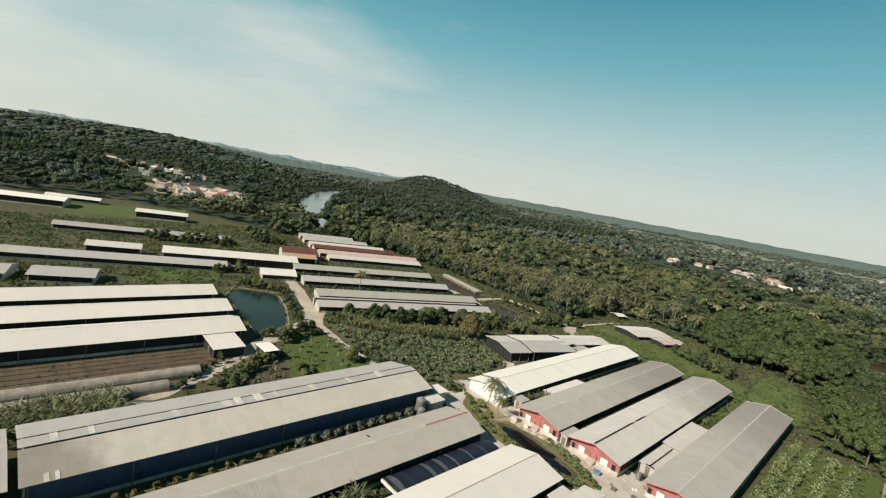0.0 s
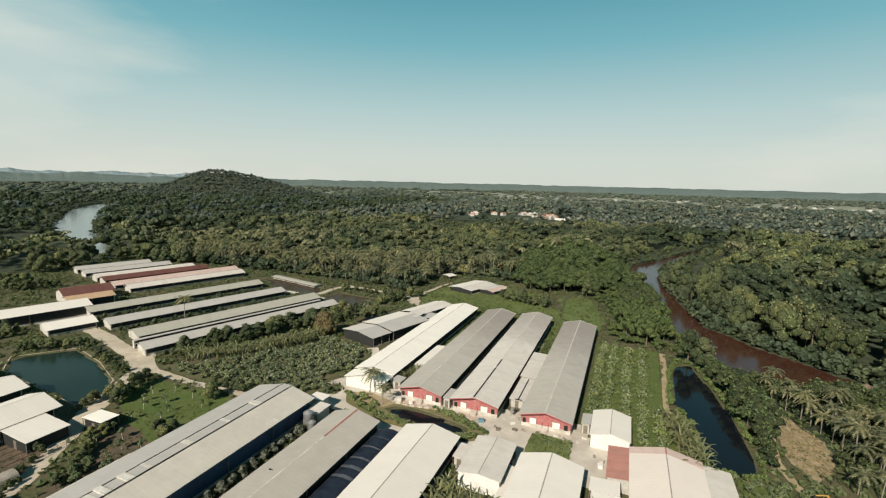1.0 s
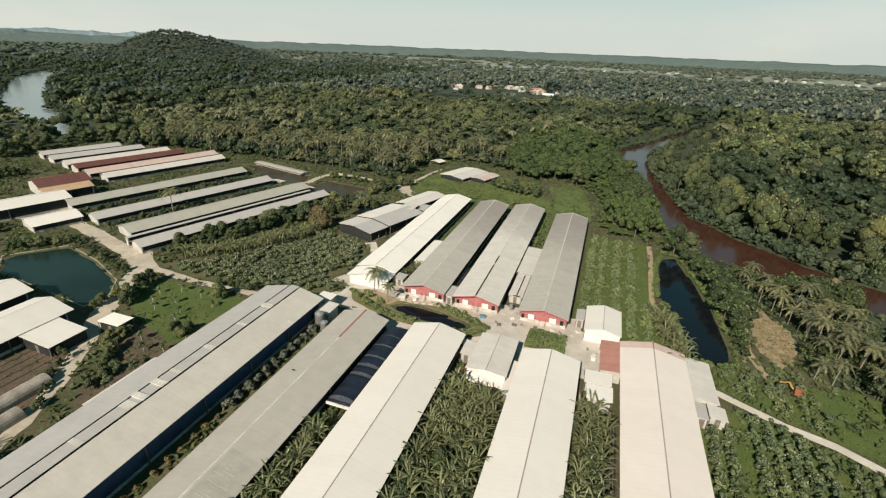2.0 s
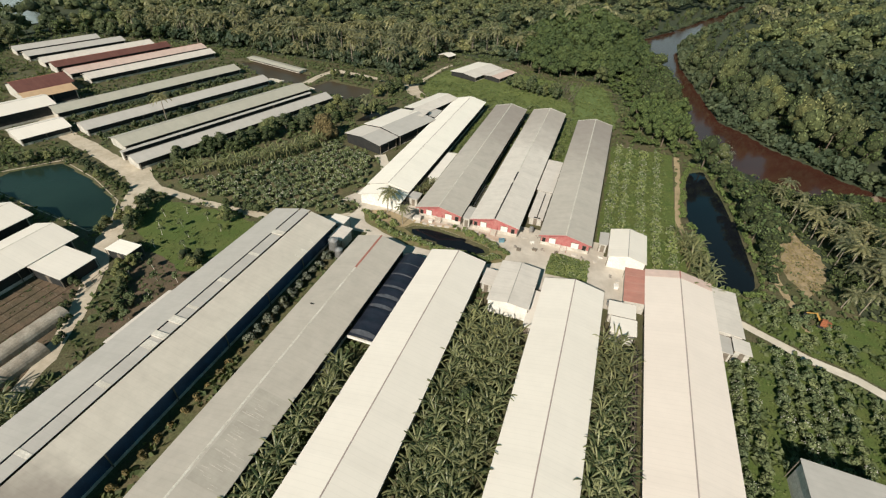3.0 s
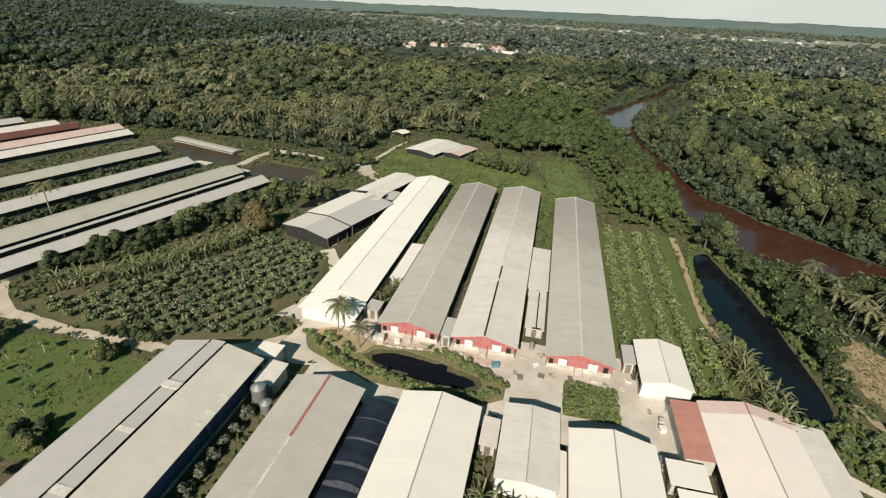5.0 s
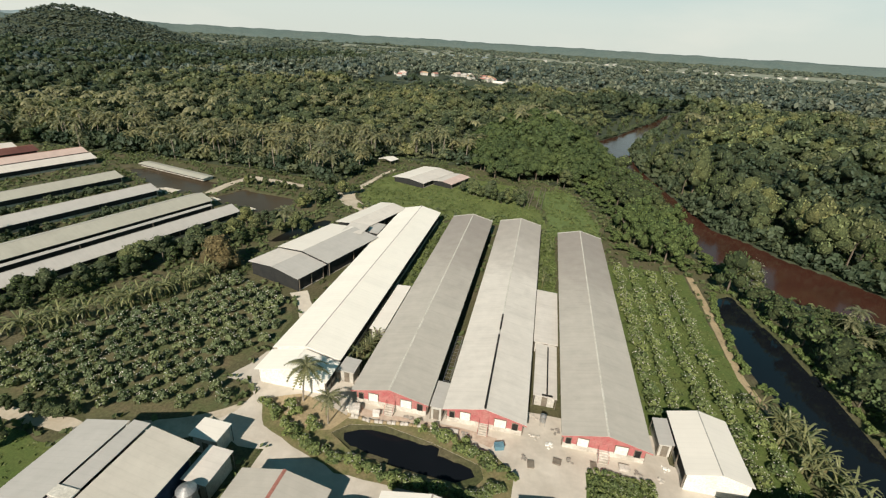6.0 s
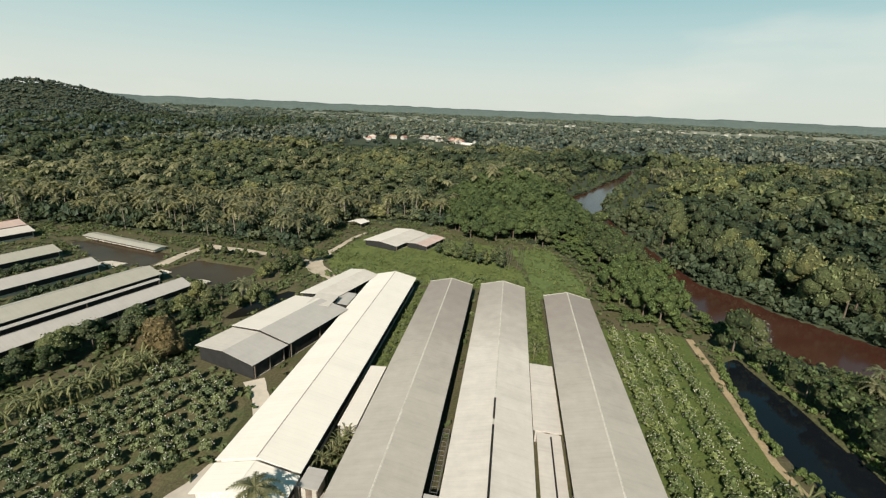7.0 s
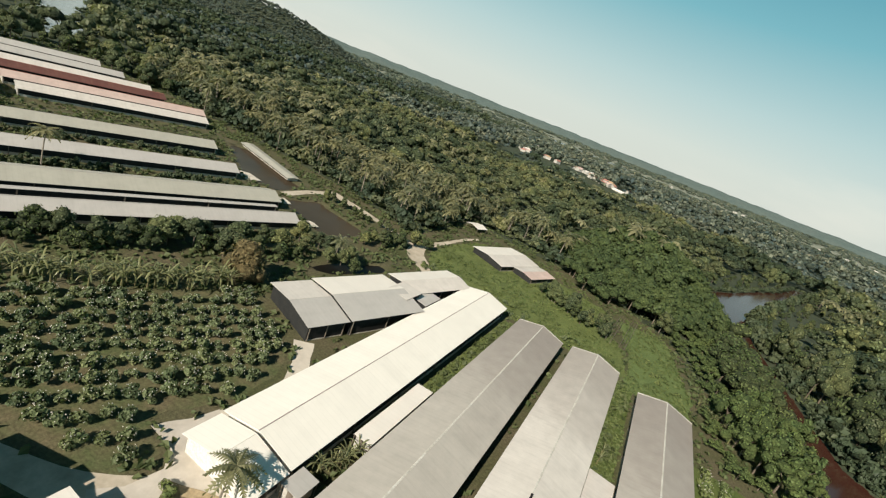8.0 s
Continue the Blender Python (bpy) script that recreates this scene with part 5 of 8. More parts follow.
def crown(rng, radius, height, lobes, n_cards, size, core=ICO0, flat=0.75, base=0.35):
    """A crown of several leafy lobes: an uneven mass each, leaf sprays over it."""
    out = []
    for i in range(lobes):
        a = 2.4 * i + rng.uniform(-0.4, 0.4)
        t = (i + 0.5) / lobes
        d = radius * (0.66 * (1 - t) ** 0.6 if lobes > 1 else 0)
        r = radius * (rng.uniform(0.44, 0.62) if lobes > 1 else 1.0)
        z = height * (base + (0.86 - base) * t) + rng.uniform(-0.04, 0.04) * height
        c = np.array([d * math.cos(a), d * math.sin(a), z])
        sc = np.array([r, r, r * flat])
        v, f = core
        out.append((v * rng.uniform(0.78, 1.0, (len(v), 1)) * sc + c, f, 1))
        k = max(3, n_cards // lobes)
        u = rng.normal(0, 1, (k * 2, 3))
        u /= np.linalg.norm(u, axis=1, keepdims=True)
        u = u[u[:, 2] > -0.35][:k]
        V, F = cards(c + u * sc * rng.uniform(0.9, 1.12, (len(u), 1)), u, size, rng, 0.22, 0.38)
        out.append((V, F, 0))
    return join(out)


def canopy(rng, radius, height, lobes, n_cards, size, flat=0.62, top=0.86, fall=0.5, small=1.0, core=0.93):
    """A broad uneven crown for the closed woods: lobes of many sizes laid over a low dome."""
    out = []
    for i in range(lobes):
        a = 2.4 * i + rng.uniform(-0.6, 0.6)
        d = radius * 0.82 * ((i + 0.3) / lobes) ** 0.55 * rng.uniform(0.8, 1.1)
        r = radius * rng.uniform(0.26, 0.52) * small
        z = height * (top - fall * (d / radius) ** 2 + rng.uniform(-0.09, 0.07))
        c = np.array([d * math.cos(a), d * math.sin(a), z - r * flat * 0.6])
        sc = np.array([r * rng.uniform(0.8, 1.3), r * rng.uniform(0.8, 1.3), r * flat * rng.uniform(0.75, 1.25)])
        v, f = ICO0
        out.append((v * rng.uniform(0.6, 1.12, (len(v), 1)) * core * sc + c, f, 1))
        k = max(2, n_cards // lobes)
        u = rng.normal(0, 1, (k * 3, 3))
        u /= np.linalg.norm(u, axis=1, keepdims=True)
        u = u[u[:, 2] > -0.3][:k]
        V, F = cards(c + u * sc * rng.uniform(0.86, 1.14, (len(u), 1)), u, size, rng, 0.12, 0.2)
        out.append((V, F, 0))
    return join(out)


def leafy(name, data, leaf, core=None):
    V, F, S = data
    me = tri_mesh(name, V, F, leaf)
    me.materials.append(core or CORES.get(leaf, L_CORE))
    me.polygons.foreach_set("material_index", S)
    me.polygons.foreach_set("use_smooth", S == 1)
    return me


def scatter_mesh(name, spots, variants, leaf, rng, core=None):
    """Many plants in one mesh: spots are rows of x, y, z, scale, height scale."""
    pieces, o = [], 0
    pick = rng.integers(0, len(variants), len(spots))
    for k, (V, F, S) in enumerate(variants):
        some = spots[pick == k]
        if not len(some):
            continue
        t = rng.uniform(0, 2 * math.pi, len(some))
        c, s = np.cos(t)[:, None], np.sin(t)[:, None]
        x = (V[None, :, 0] * c - V[None, :, 1] * s) * some[:, 3:4] + some[:, 0:1]
        y = (V[None, :, 0] * s + V[None, :, 1] * c) * some[:, 3:4] + some[:, 1:2]
        z = V[None, :, 2] * some[:, 4:5] + some[:, 2:3]
        vv = np.stack([x, y, z], -1).reshape(-1, 3)
        ff = (F[None] + (np.arange(len(some)) * len(V))[:, None, None]).reshape(-1, 3)
        pieces.append((vv, ff, np.tile(S, len(some))))
    V = np.concatenate([p[0] for p in pieces])
    off = np.cumsum([0] + [len(p[0]) for p in pieces[:-1]])
    F = np.concatenate([p[1] + k for p, k in zip(pieces, off)])
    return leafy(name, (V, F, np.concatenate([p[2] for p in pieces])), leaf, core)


def jitter_grid(x0, x1, y0, y1, step, rng, loose=0.42):
    X, Y = np.meshgrid(np.arange(x0, x1, step, dtype=float), np.arange(y0, y1, step, dtype=float))
    X[1::2] += step / 2
    X, Y = X.ravel(), Y.ravel()
    return X + rng.uniform(-loose, loose, X.shape) * step, Y + rng.uniform(-loose, loose, Y.shape) * step


def clear_of(x, y, polys, margin=0.0):
    ok = np.ones(np.shape(x), bool)
    for p in polys:
        ok &= ~inside(x, y, p)
        if margin:
            ok &= edge_dist(x, y, p) > margin
    return ok


NP = np.random.default_rng(7)
RD = random.Random(11)
FARM = [(-430, -200), (-425, 70), (-360, 125), (-312, 150), (-312, 196), (-262, 208), (-200, 213), (-150, 210), (-112, 202), (-112, 254), (-95, 257), (-62, 251), (-44, 240), (-24, 233), (-14, 208), (-14, 169), (5, 168), (9, 160), (12, 158), (14, 152), (18, 138), (20, 122), (21, 96), (38, 92), (64, 60), (64, -200)]
PALMS = [(-300, 204), (-262, 211), (-150, 213), (-112, 204), (-113, 256), (-95, 259), (-62, 253), (-48, 262), (-80, 282), (-150, 272), (-300, 240)]
EAST_BANK = [(12, 158), (14, 152), (18, 138), (20, 122), (21, 96), (38, 92), (64, 60), (140, 60), (140, 96), (100, 116), (62, 139), (40, 153), (24, 164), (17, 170)]
WEST_BANK = [(-14, 169), (5, 168), (9, 160), (16, 165), (12, 190), (9, 215), (2, 245), (-10, 268), (-24, 262), (-24, 233), (-14, 208)]
WET = [RIVER, FAR_RIVER]
ROADS = [YARD, ROAD_W, ROAD_M, ROAD_S, ROAD_MEM, ROAD_HOUSE, DIKE_ROAD, ROAD_E, PATH_E]
PONDS = [CANAL, POND, BLUE, FISH_A, FISH_B, FISH_C, RIVER]


def in_view(x, y, wide=0.0):
    az = np.degrees(np.arctan2(x + 20, y - 20))
    return (az > -98 - wide) & (az < 52 + wide)


# trees along the near edge of the woods, each a thing
TREE_KINDS = []
for k in range(7):
    r, h = (4.2, 4.6, 5.0, 3.8, 4.4, 5.4, 3.6)[k], (10.5, 12, 11, 9, 13, 12.5, 8)[k]
    rngk = np.random.default_rng(100 + k)
    data = crown(rngk, r, h, 8, 170, 0.4, ICO0, base=0.3)
    me = leafy("crown", data, (L_TREE, L_FOREST, L_MANGROVE)[k % 3])
    bm = bmesh.new()
    tube(bm, (0, 0, -0.2), (0.1, 0.05, h * 0.45), 0.26, 0.17, 7)
    for i in range(4):
        a = i * 1.6 + k
        tube(bm, (0.1, 0.05, h * 0.4), (math.cos(a) * r * 0.5, math.sin(a) * r * 0.5, h * 0.66), 0.12, 0.05, 5)
    ms = bpy.data.meshes.new("trunk")
    bm.to_mesh(ms)
    bm.free()
    ms.materials.append(M_BARK)
    TREE_KINDS.append((me, ms))


def tree(k, x, y, scale, label, group="trees at the edge of the woods", z=0.0, tall=1.0, name="tree"):
    me, ms = TREE_KINDS[k % len(TREE_KINDS)]
    ob = thing(name, label, "tree", pose(x, y, z, 0, 0, RD.uniform(0, 360)), group)
    shared("trunk", ms, ob, Matrix.Diagonal((scale, scale, scale * tall, 1)))
    shared("crown", me, ob, Matrix.Diagonal((scale, scale, scale * tall, 1)))
    return ob


GROVE = [(-40 + 38 * math.cos(a), 280 + 45 * math.sin(a)) for a in (2 * math.pi * i / 24 for i in range(24))]
gx, gy = jitter_grid(-330, 330, 80, 500, 8.8, NP)
ok = clear_of(gx, gy, [FARM, PALMS, EAST_BANK, WEST_BANK, GROVE]) & clear_of(gx, gy, WET, 2.6) & in_view(gx, gy)
gx, gy = gx[ok], gy[ok]
edge = np.minimum(edge_dist(gx, gy, FARM), edge_dist(gx, gy, RIVER) * 1.4)
order = np.argsort(edge + 0.03 * np.abs(gy - 180))
near_ids, rest = order[:240], order[240:]
for i in near_ids:
    x, y = float(gx[i]), float(gy[i])
    grove = -78 < x < 2 and 250 < y < 330
    low_bank = x > 4 and 285 < y < 480
    s = RD.uniform(1.1, 1.4) if grove else RD.uniform(0.35, 0.5) if low_bank else RD.uniform(0.7, 1.0)
    lab = "tall dense broadleaf tree in the dark grove" if grove else ("tall rounded mangrove tree on the river bank" if x > 6 else "dark green broadleaf tree at the wood's edge")
    tree(RD.randrange(7), x, y, s, lab, z=float(land(x, y)), tall=1.4 if x > 6 and not low_bank else 1.0)


# the woods behind them, in stands of three tones
def woods(name, label, px, py, variants, leaves, size, seed, vary=0.3):
    rng = np.random.default_rng(seed)
    big = np.array([noise.noise(Vector((x * 0.02, y * 0.02, 3.3))) for x, y in zip(px, py)])
    stand = np.array([noise.noise(Vector((x * 0.011, y * 0.011, 8.1))) for x, y in zip(px, py)]) + rng.normal(0, 0.28, len(px))
    tall = np.array([noise.fractal(Vector((x * 0.016, y * 0.030, 6.0)), 1.0, 2.0, 3) for x, y in zip(px, py)])
    s = size * rng.uniform(0.6, 1.25, len(px)) * (1 + vary * big)
    low = (px > 4) & (py > 285) & (py < 480) & (edge_dist(px, py, RIVER_EAST, False) < 34)
    s = np.where(low, s * 0.62, s)
    spots = np.stack([px, py, land(px, py), s, s * rng.uniform(0.8, 1.2, len(px)) * (1 + 1.5 * vary * np.clip(tall, -0.9, 0.9))], 1)
    cuts = [-9, 9] if len(leaves) == 1 else [-9, -0.16, 0.30, 9]
    for k, leaf in enumerate(leaves):
        some = spots[(stand >= cuts[k]) & (stand < cuts[k + 1])]
        if len(some):
            tagged(new(name, scatter_mesh(name, some, variants, leaf, rng)), label if len(leaves) == 1 else ("darker stand of " + label, label, "paler stand of " + label)[k], "woods", "", "stuff")


V_NEAR = [canopy(np.random.default_rng(300 + k), 6.0, 10.5, 7, 92, 0.56, fall=(0.35, 0.6, 0.45)[k % 3]) for k in range(9)]
V_GROVE = [canopy(np.random.default_rng(300 + k), 6.2, 10.5, 8, 150, 0.5, fall=(0.35, 0.5, 0.45)[k % 3], flat=0.8, core=0.9) for k in range(6)]
V_MANGROVE = [canopy(np.random.default_rng(320 + k), 6.0, 13.0, 7, 92, 0.6, flat=0.75, fall=(0.3, 0.45, 0.38)[k % 3]) for k in range(9)]
V_MID = [canopy(np.random.default_rng(330 + k), 8.4, 11.5, 5, 42, 0.92, flat=0.62, fall=0.42, small=0.86) for k in range(9)]
V_BELT = [canopy(np.random.default_rng(345 + k), 9.0, 11.0, 4, 20, 1.3, flat=0.6, fall=0.4, small=0.8, core=0.9) for k in range(8)]
V_FAR = [canopy(np.random.default_rng(360 + k), 24, 9.0, 2, 6, 2.4, flat=0.3, fall=0.3, core=1.25) for k in range(6)]
THREE = (L_FOREST_DARK, L_FOREST, L_FOREST_PALE)
rx, ry = gx[rest], gy[rest]
east = rx > 6
grove = (rx > -78) & (rx < 2) & (ry > 250) & (ry < 330)
woods("near_woods", "dense mixed woods behind the farm", rx[~east & ~grove], ry[~east & ~grove], V_NEAR, THREE, 0.92, 41)
ox, oy = jitter_grid(-80, 10, 234, 326, 6.4, NP)
ok = inside(ox, oy, GROVE) & clear_of(ox, oy, [RIVER], 2.0) & clear_of(ox, oy, [MEADOW_N, STRIP_R, ROAD_HOUSE], 0.5)
dome = 1 - ((ox[ok] + 40) / 40) ** 2 - ((oy[ok] - 280) / 48) ** 2
rngo = np.random.default_rng(46)
grown_by = 0.4 + 0.85 * np.sqrt(np.clip(dome, 0, 1)) + rngo.uniform(-0.08, 0.08, len(dome))
GROVE_CROWNS = [leafy("crown", v, L_GROVE) for v in V_GROVE]
for x, y, k in zip(ox[ok], oy[ok], grown_by):
    x, y, k = float(x), float(y), float(k)
    ob = thing("grove_tree", "tall dense green tree in the river-bend grove" if k > 0.9 else "low leafy tree at the grove's edge", "tree", pose(x, y, float(land(x, y)) - 0.3, 0, 0, RD.uniform(0, 360)), "grove by the river bend")
    shared("trunk", TREE_KINDS[0][1], ob, Matrix.Scale(k, 4))
    shared("crown", RD.choice(GROVE_CROWNS), ob, Matrix.Scale(k, 4))
woods("mangrove_woods", "dense olive mangrove woods across the river", rx[east], ry[east], V_MANGROVE, (L_FOREST_DARK, L_FOREST, L_MANGROVE), 1.12, 42, 0.2)

VILLAGE_CLEAR = [(-1010, -600, 120, 235), (-620, -430, 95, 215), (-265, -70, 560, 760)]
for label, near, far, step, size, leaves, seed, kinds in (
    ("wide belt of mixed woods and palms", 0, 600, 13.6, 1.08, THREE, 43, V_MID),
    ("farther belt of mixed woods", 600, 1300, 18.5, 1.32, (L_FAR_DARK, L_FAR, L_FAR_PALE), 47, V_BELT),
):
    mx, my = jitter_grid(-1300, 760, -150, 1300, step, NP)
    away = np.hypot(mx + 20, my - 20)
    ok = clear_of(mx, my, [FARM, PALMS, EAST_BANK]) & clear_of(mx, my, WET, 5.0) & in_view(mx, my) & ~((mx > -330) & (mx < 330) & (my > 80) & (my < 500)) & (away >= near) & (away < far)
    for x0, x1, y0, y1 in VILLAGE_CLEAR:
        ok &= ~((mx > x0) & (mx < x1) & (my > y0) & (my < y1) & (NP.uniform(0, 1, len(mx)) < (0.93 if x0 == -620 else 0.8)))
    ok &= ~((mx < -620) & (my > 780) & (land(mx, my) > 4))
    mx, my = mx[ok], my[ok]
    west = mx < -430
    woods("middle_woods", label, mx[~west], my[~west], kinds, leaves, size, seed)
    woods("middle_woods", label + " beyond the river", mx[west], my[west], kinds, (L_FOREST_DARK, L_FOREST_DARK, L_FAR_DARK), size, seed + 20)

fx, fy = jitter_grid(-3000, 2300, -300, 3500, 55, NP)
ok = in_view(fx, fy) & (np.hypot(fx + 20, fy - 20) >= 1300) & clear_of(fx, fy, [FAR_RIVER], 8) & (np.hypot(fx, fy) < 3500)
hx, hy = jitter_grid(-1480, -620, 780, 1420, 11.5, NP)
V_HILL = [canopy(np.random.default_rng(380 + k), 9.0, 7.0, 3, 9, 1.6, flat=0.6, top=0.95, fall=0.5, core=0.95) for k in range(6)]
high = land(hx, hy) > 4
woods("hill_woods", "dark woods covering the low round hill", hx[high], hy[high], V_HILL, (L_FAR_DARK, L_FAR_DARK, L_FAR_DARK), 1.0, 48, 0.1)
sx2, sy2 = jitter_grid(-2900, -1300, -300, 950, 28, NP)
slope = (land(sx2, sy2) > 5) & in_view(sx2, sy2)
V_SLOPE = [canopy(np.random.default_rng(370 + k), 18, 8.0, 2, 6, 2.2, flat=0.35, fall=0.3, core=1.3) for k in range(5)]
woods("hill_woods", "dark woods covering the long hills", sx2[slope], sy2[slope], V_SLOPE, (L_FAR_DARK, L_FAR_DARK, L_FAR_DARK), 1.0, 49, 0.1)
ok &= ~((fx > -1480) & (fx < -620) & (fy > 780) & (fy < 1420) & (land(fx, fy) > 4))
FIELDS = [(-2000, 3000), (-1650, 2450), (-800, 2150), (-420, 1760), (-180, 1900), (60, 1800), (360, 1600), (700, 1620), (1250, 1760), (1500, 2100), (900, 2150), (400, 2080), (0, 2250), (-800, 2650), (-1400, 3100)]
line = np.array([noise.noise(Vector((x * 0.0016, y * 0.009, 5.0))) for x, y in zip(fx, fy)])
ok &= clear_of(fx, fy, [FIELDS]) | (line > 0.34)
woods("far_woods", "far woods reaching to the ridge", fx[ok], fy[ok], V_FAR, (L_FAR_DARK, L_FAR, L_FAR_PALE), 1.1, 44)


# ---- palms ----
def frond(rng, length, droop, lift):
    """One feathered frond along +x: narrow leaflets on both sides of a bent rib."""
    V, F, n = [], [], 10
    rib = []
    for i in range(n + 1):
        t = i / n
        rib.append((length * t * (1 - 0.18 * t * droop), 0.0, length * (lift * t - droop * t * t)))
    rib = np.array(rib)
    for i in range(1, n + 1):
        p, q = rib[i - 1], rib[i]
        wid = length * 0.2 * (math.sin(math.pi * min(1, i / n * 0.92 + 0.06)) ** 0.7)
        for s in (-1, 1):
            tip = (p + q) / 2 + np.array([0.10 * length, s * wid, -0.35 * wid + rng.uniform(-0.08, 0.08)])
            o = len(V)
            V += [p, q + (q - p) * 0.15, tip]
            F.append((o, o + 1, o + 2))
    for i in range(n):
        o = len(V)
        w = 0.05 * (1 - i / n) + 0.01
        V += [rib[i] + [0, w, 0], rib[i] - [0, w, 0], rib[i + 1]]
        F.append((o, o + 1, o + 2))
    return np.array(V), np.array(F)


def palm_crown(rng, length=3.6, n=18):
    out = []
    for i in range(n):
        lift = 0.75 - 1.15 * (i / n) + rng.uniform(-0.1, 0.1)
        v, f = frond(rng, length * rng.uniform(0.8, 1.1), rng.uniform(0.45, 0.8), lift)
        a = i * 2.399 + rng.uniform(-0.2, 0.2)
        c, s = math.cos(a), math.sin(a)
        out.append((np.stack([v[:, 0] * c - v[:, 1] * s, v[:, 0] * s + v[:, 1] * c, v[:, 2]], 1), f, 0))
    return join(out)


PALM_KINDS = []
for k in range(6):
    rngk = np.random.default_rng(500 + k)
    h = (9.0, 10.5, 8.0, 11.0, 7.5, 9.5)[k]
    lean = rngk.uniform(-0.9, 0.9, 2)
    V, F, S = palm_crown(rngk, 4.1)
    me = tri_mesh("crown", V + [lean[0], lean[1], h], F, L_PALM)
    bm = bmesh.new()
    for i in range(5):
        t0, t1 = i / 5, (i + 1) / 5
        p0, p1 = ((lean[0] * t * t, lean[1] * t * t, h * t) for t in (t0, t1))
        tube(bm, p0, p1, 0.19 - 0.07 * t0, 0.19 - 0.07 * t1, 7)
    ms = bpy.data.meshes.new("trunk")
    bm.to_mesh(ms)
    bm.free()
    ms.materials.append(M_PALMBARK)
    PALM_KINDS.append((me, ms))


def palm(k, x, y, scale, label, group="coconut palms"):
    me, ms = PALM_KINDS[k % 6]
    ob = thing("coconut_palm", label, "palm", pose(x, y, 0, 0, 0, RD.uniform(0, 360)), group)
    shared("trunk", ms, ob, Matrix.Scale(scale, 4))
    shared("crown", me, ob, Matrix.Scale(scale, 4))


px, py = jitter_grid(-300, -46, 202, 284, 7.4, NP, 0.7)
ok = inside(px, py, PALMS) & clear_of(px, py, [FARM])
px, py = px[ok], py[ok]
for i, (x, y) in enumerate(zip(px, py)):
    palm(RD.randrange(6), float(x), float(y), RD.uniform(0.68, 1.3), "coconut palm in the dense belt behind the ponds")
ux, uy = jitter_grid(-300, -46, 204, 286, 5.2, NP)
ok = inside(ux, uy, PALMS)
V_UNDER = [crown(np.random.default_rng(390 + k), 2.6, 4.2, 3, 60, 0.6, ICO0) for k in range(5)]
woods("palm_undergrowth", "dark undergrowth between the coconut palms", ux[ok], uy[ok], V_UNDER, THREE, 1.25, 45)
bank_palms = [(28.0, 137.5), (30.2, 133.4), (32.3, 129.4), (33.6, 127.0), (34.6, 123.8), (35.6, 120.2), (36.2, 116.6), (36.8, 112.6), (37.4, 108.4), (27.4, 143.0), (30.4, 145.5), (33.0, 140.0)]
for i in range(22):
    t = RD.random()
    bank_palms.append((36 + 9 * RD.random() + 3 * t, 136 - 34 * t + RD.uniform(-3, 3)))
for x, y in bank_palms + [(36, 99), (43, 98), (33, 100)]:
    palm(RD.randrange(6), x, y, RD.uniform(0.56, 0.82), "coconut palm above the bare canal bank")
BANK_DARK = [(30, 137), (36, 126), (39.5, 112), (41, 99), (62, 90), (66, 120), (42, 143)]
bx2, by2 = jitter_grid(28, 68, 88, 146, 2.7, NP)
ok = inside(bx2, by2, BANK_DARK)
bk = NP.uniform(0.32, 0.6, int(ok.sum()))
tagged(new("bank_undergrowth", scatter_mesh("bank_undergrowth", np.stack([bx2[ok], by2[ok], 0 * bk, bk, bk], 1), V_UNDER, L_FOREST_DARK, NP)), "dark undergrowth behind the bank palms", "undergrowth", "", "stuff")
palm(4, -70.3, 96.9, 0.86, "coconut palm in the yard before the white shed", "yard palms")
palm(2, -64.6, 93.6, 0.62, "leaning shaggy palm at the end of the yard pond", "yard palms")
palm(5, -169.5, 122.5, 0.95, "lone thin palm between the grey sheds", "yard palms")
palm(4, -109.5, 160.0, 0.8, "palm beside the fish pond", "yard palms")

# palms that stand above the woods here and there
def far_palm(rng):
    out = []
    for i in range(11):
        a, up, ln = i * 2.4 + rng.uniform(-0.3, 0.3), rng.uniform(-0.1, 0.55), rng.uniform(3.0, 4.2)
        c, s = math.cos(a), math.sin(a)
        v = [(0, 0, 0)]
        for t, w in ((0.5, 0.75), (0.8, 0.6)):
            x, z = ln * t, ln * (up * t - 0.6 * t * t)
            v += [(x * c + w * s, x * s - w * c, z - 0.25), (x * c, x * s, z), (x * c - w * s, x * s + w * c, z - 0.25)]
        x, z = ln, ln * (up - 0.75)
        v.append((x * c, x * s, z))
        f = [(0, 1, 2), (0, 2, 3), (1, 4, 5), (1, 5, 2), (2, 5, 6), (2, 6, 3), (4, 7, 5), (5, 7, 6)]
        out.append((np.array(v) + [0, 0, 12.0], np.array(f), 0))
    return join(out)


V_FARPALM = [far_palm(np.random.default_rng(540 + k)) for k in range(5)]
rngp = np.random.default_rng(55)
qx, qy = rngp.uniform(-420, 260, 2600), rngp.uniform(190, 560, 2600)
clump = np.array([noise.noise(Vector((a * 0.012, b * 0.012, 1.7))) for a, b in zip(qx, qy)])
ok = (clump + rngp.normal(0, 0.15, 2600) > 0.32) & ((qx < 0) | (qy > 400)) & clear_of(qx, qy, [FARM, PALMS, EAST_BANK, WEST_BANK]) & clear_of(qx, qy, WET, 5.0) & in_view(qx, qy)
qs = rngp.uniform(0.8, 1.15, int(ok.sum()))
tagged(new("woodland_palms", scatter_mesh("woodland_palms", np.stack([qx[ok], qy[ok], land(qx[ok], qy[ok]), qs, qs], 1), V_FARPALM, L_PALM, rngp)), "scattered palms standing above the woods", "palms", "", "stuff")

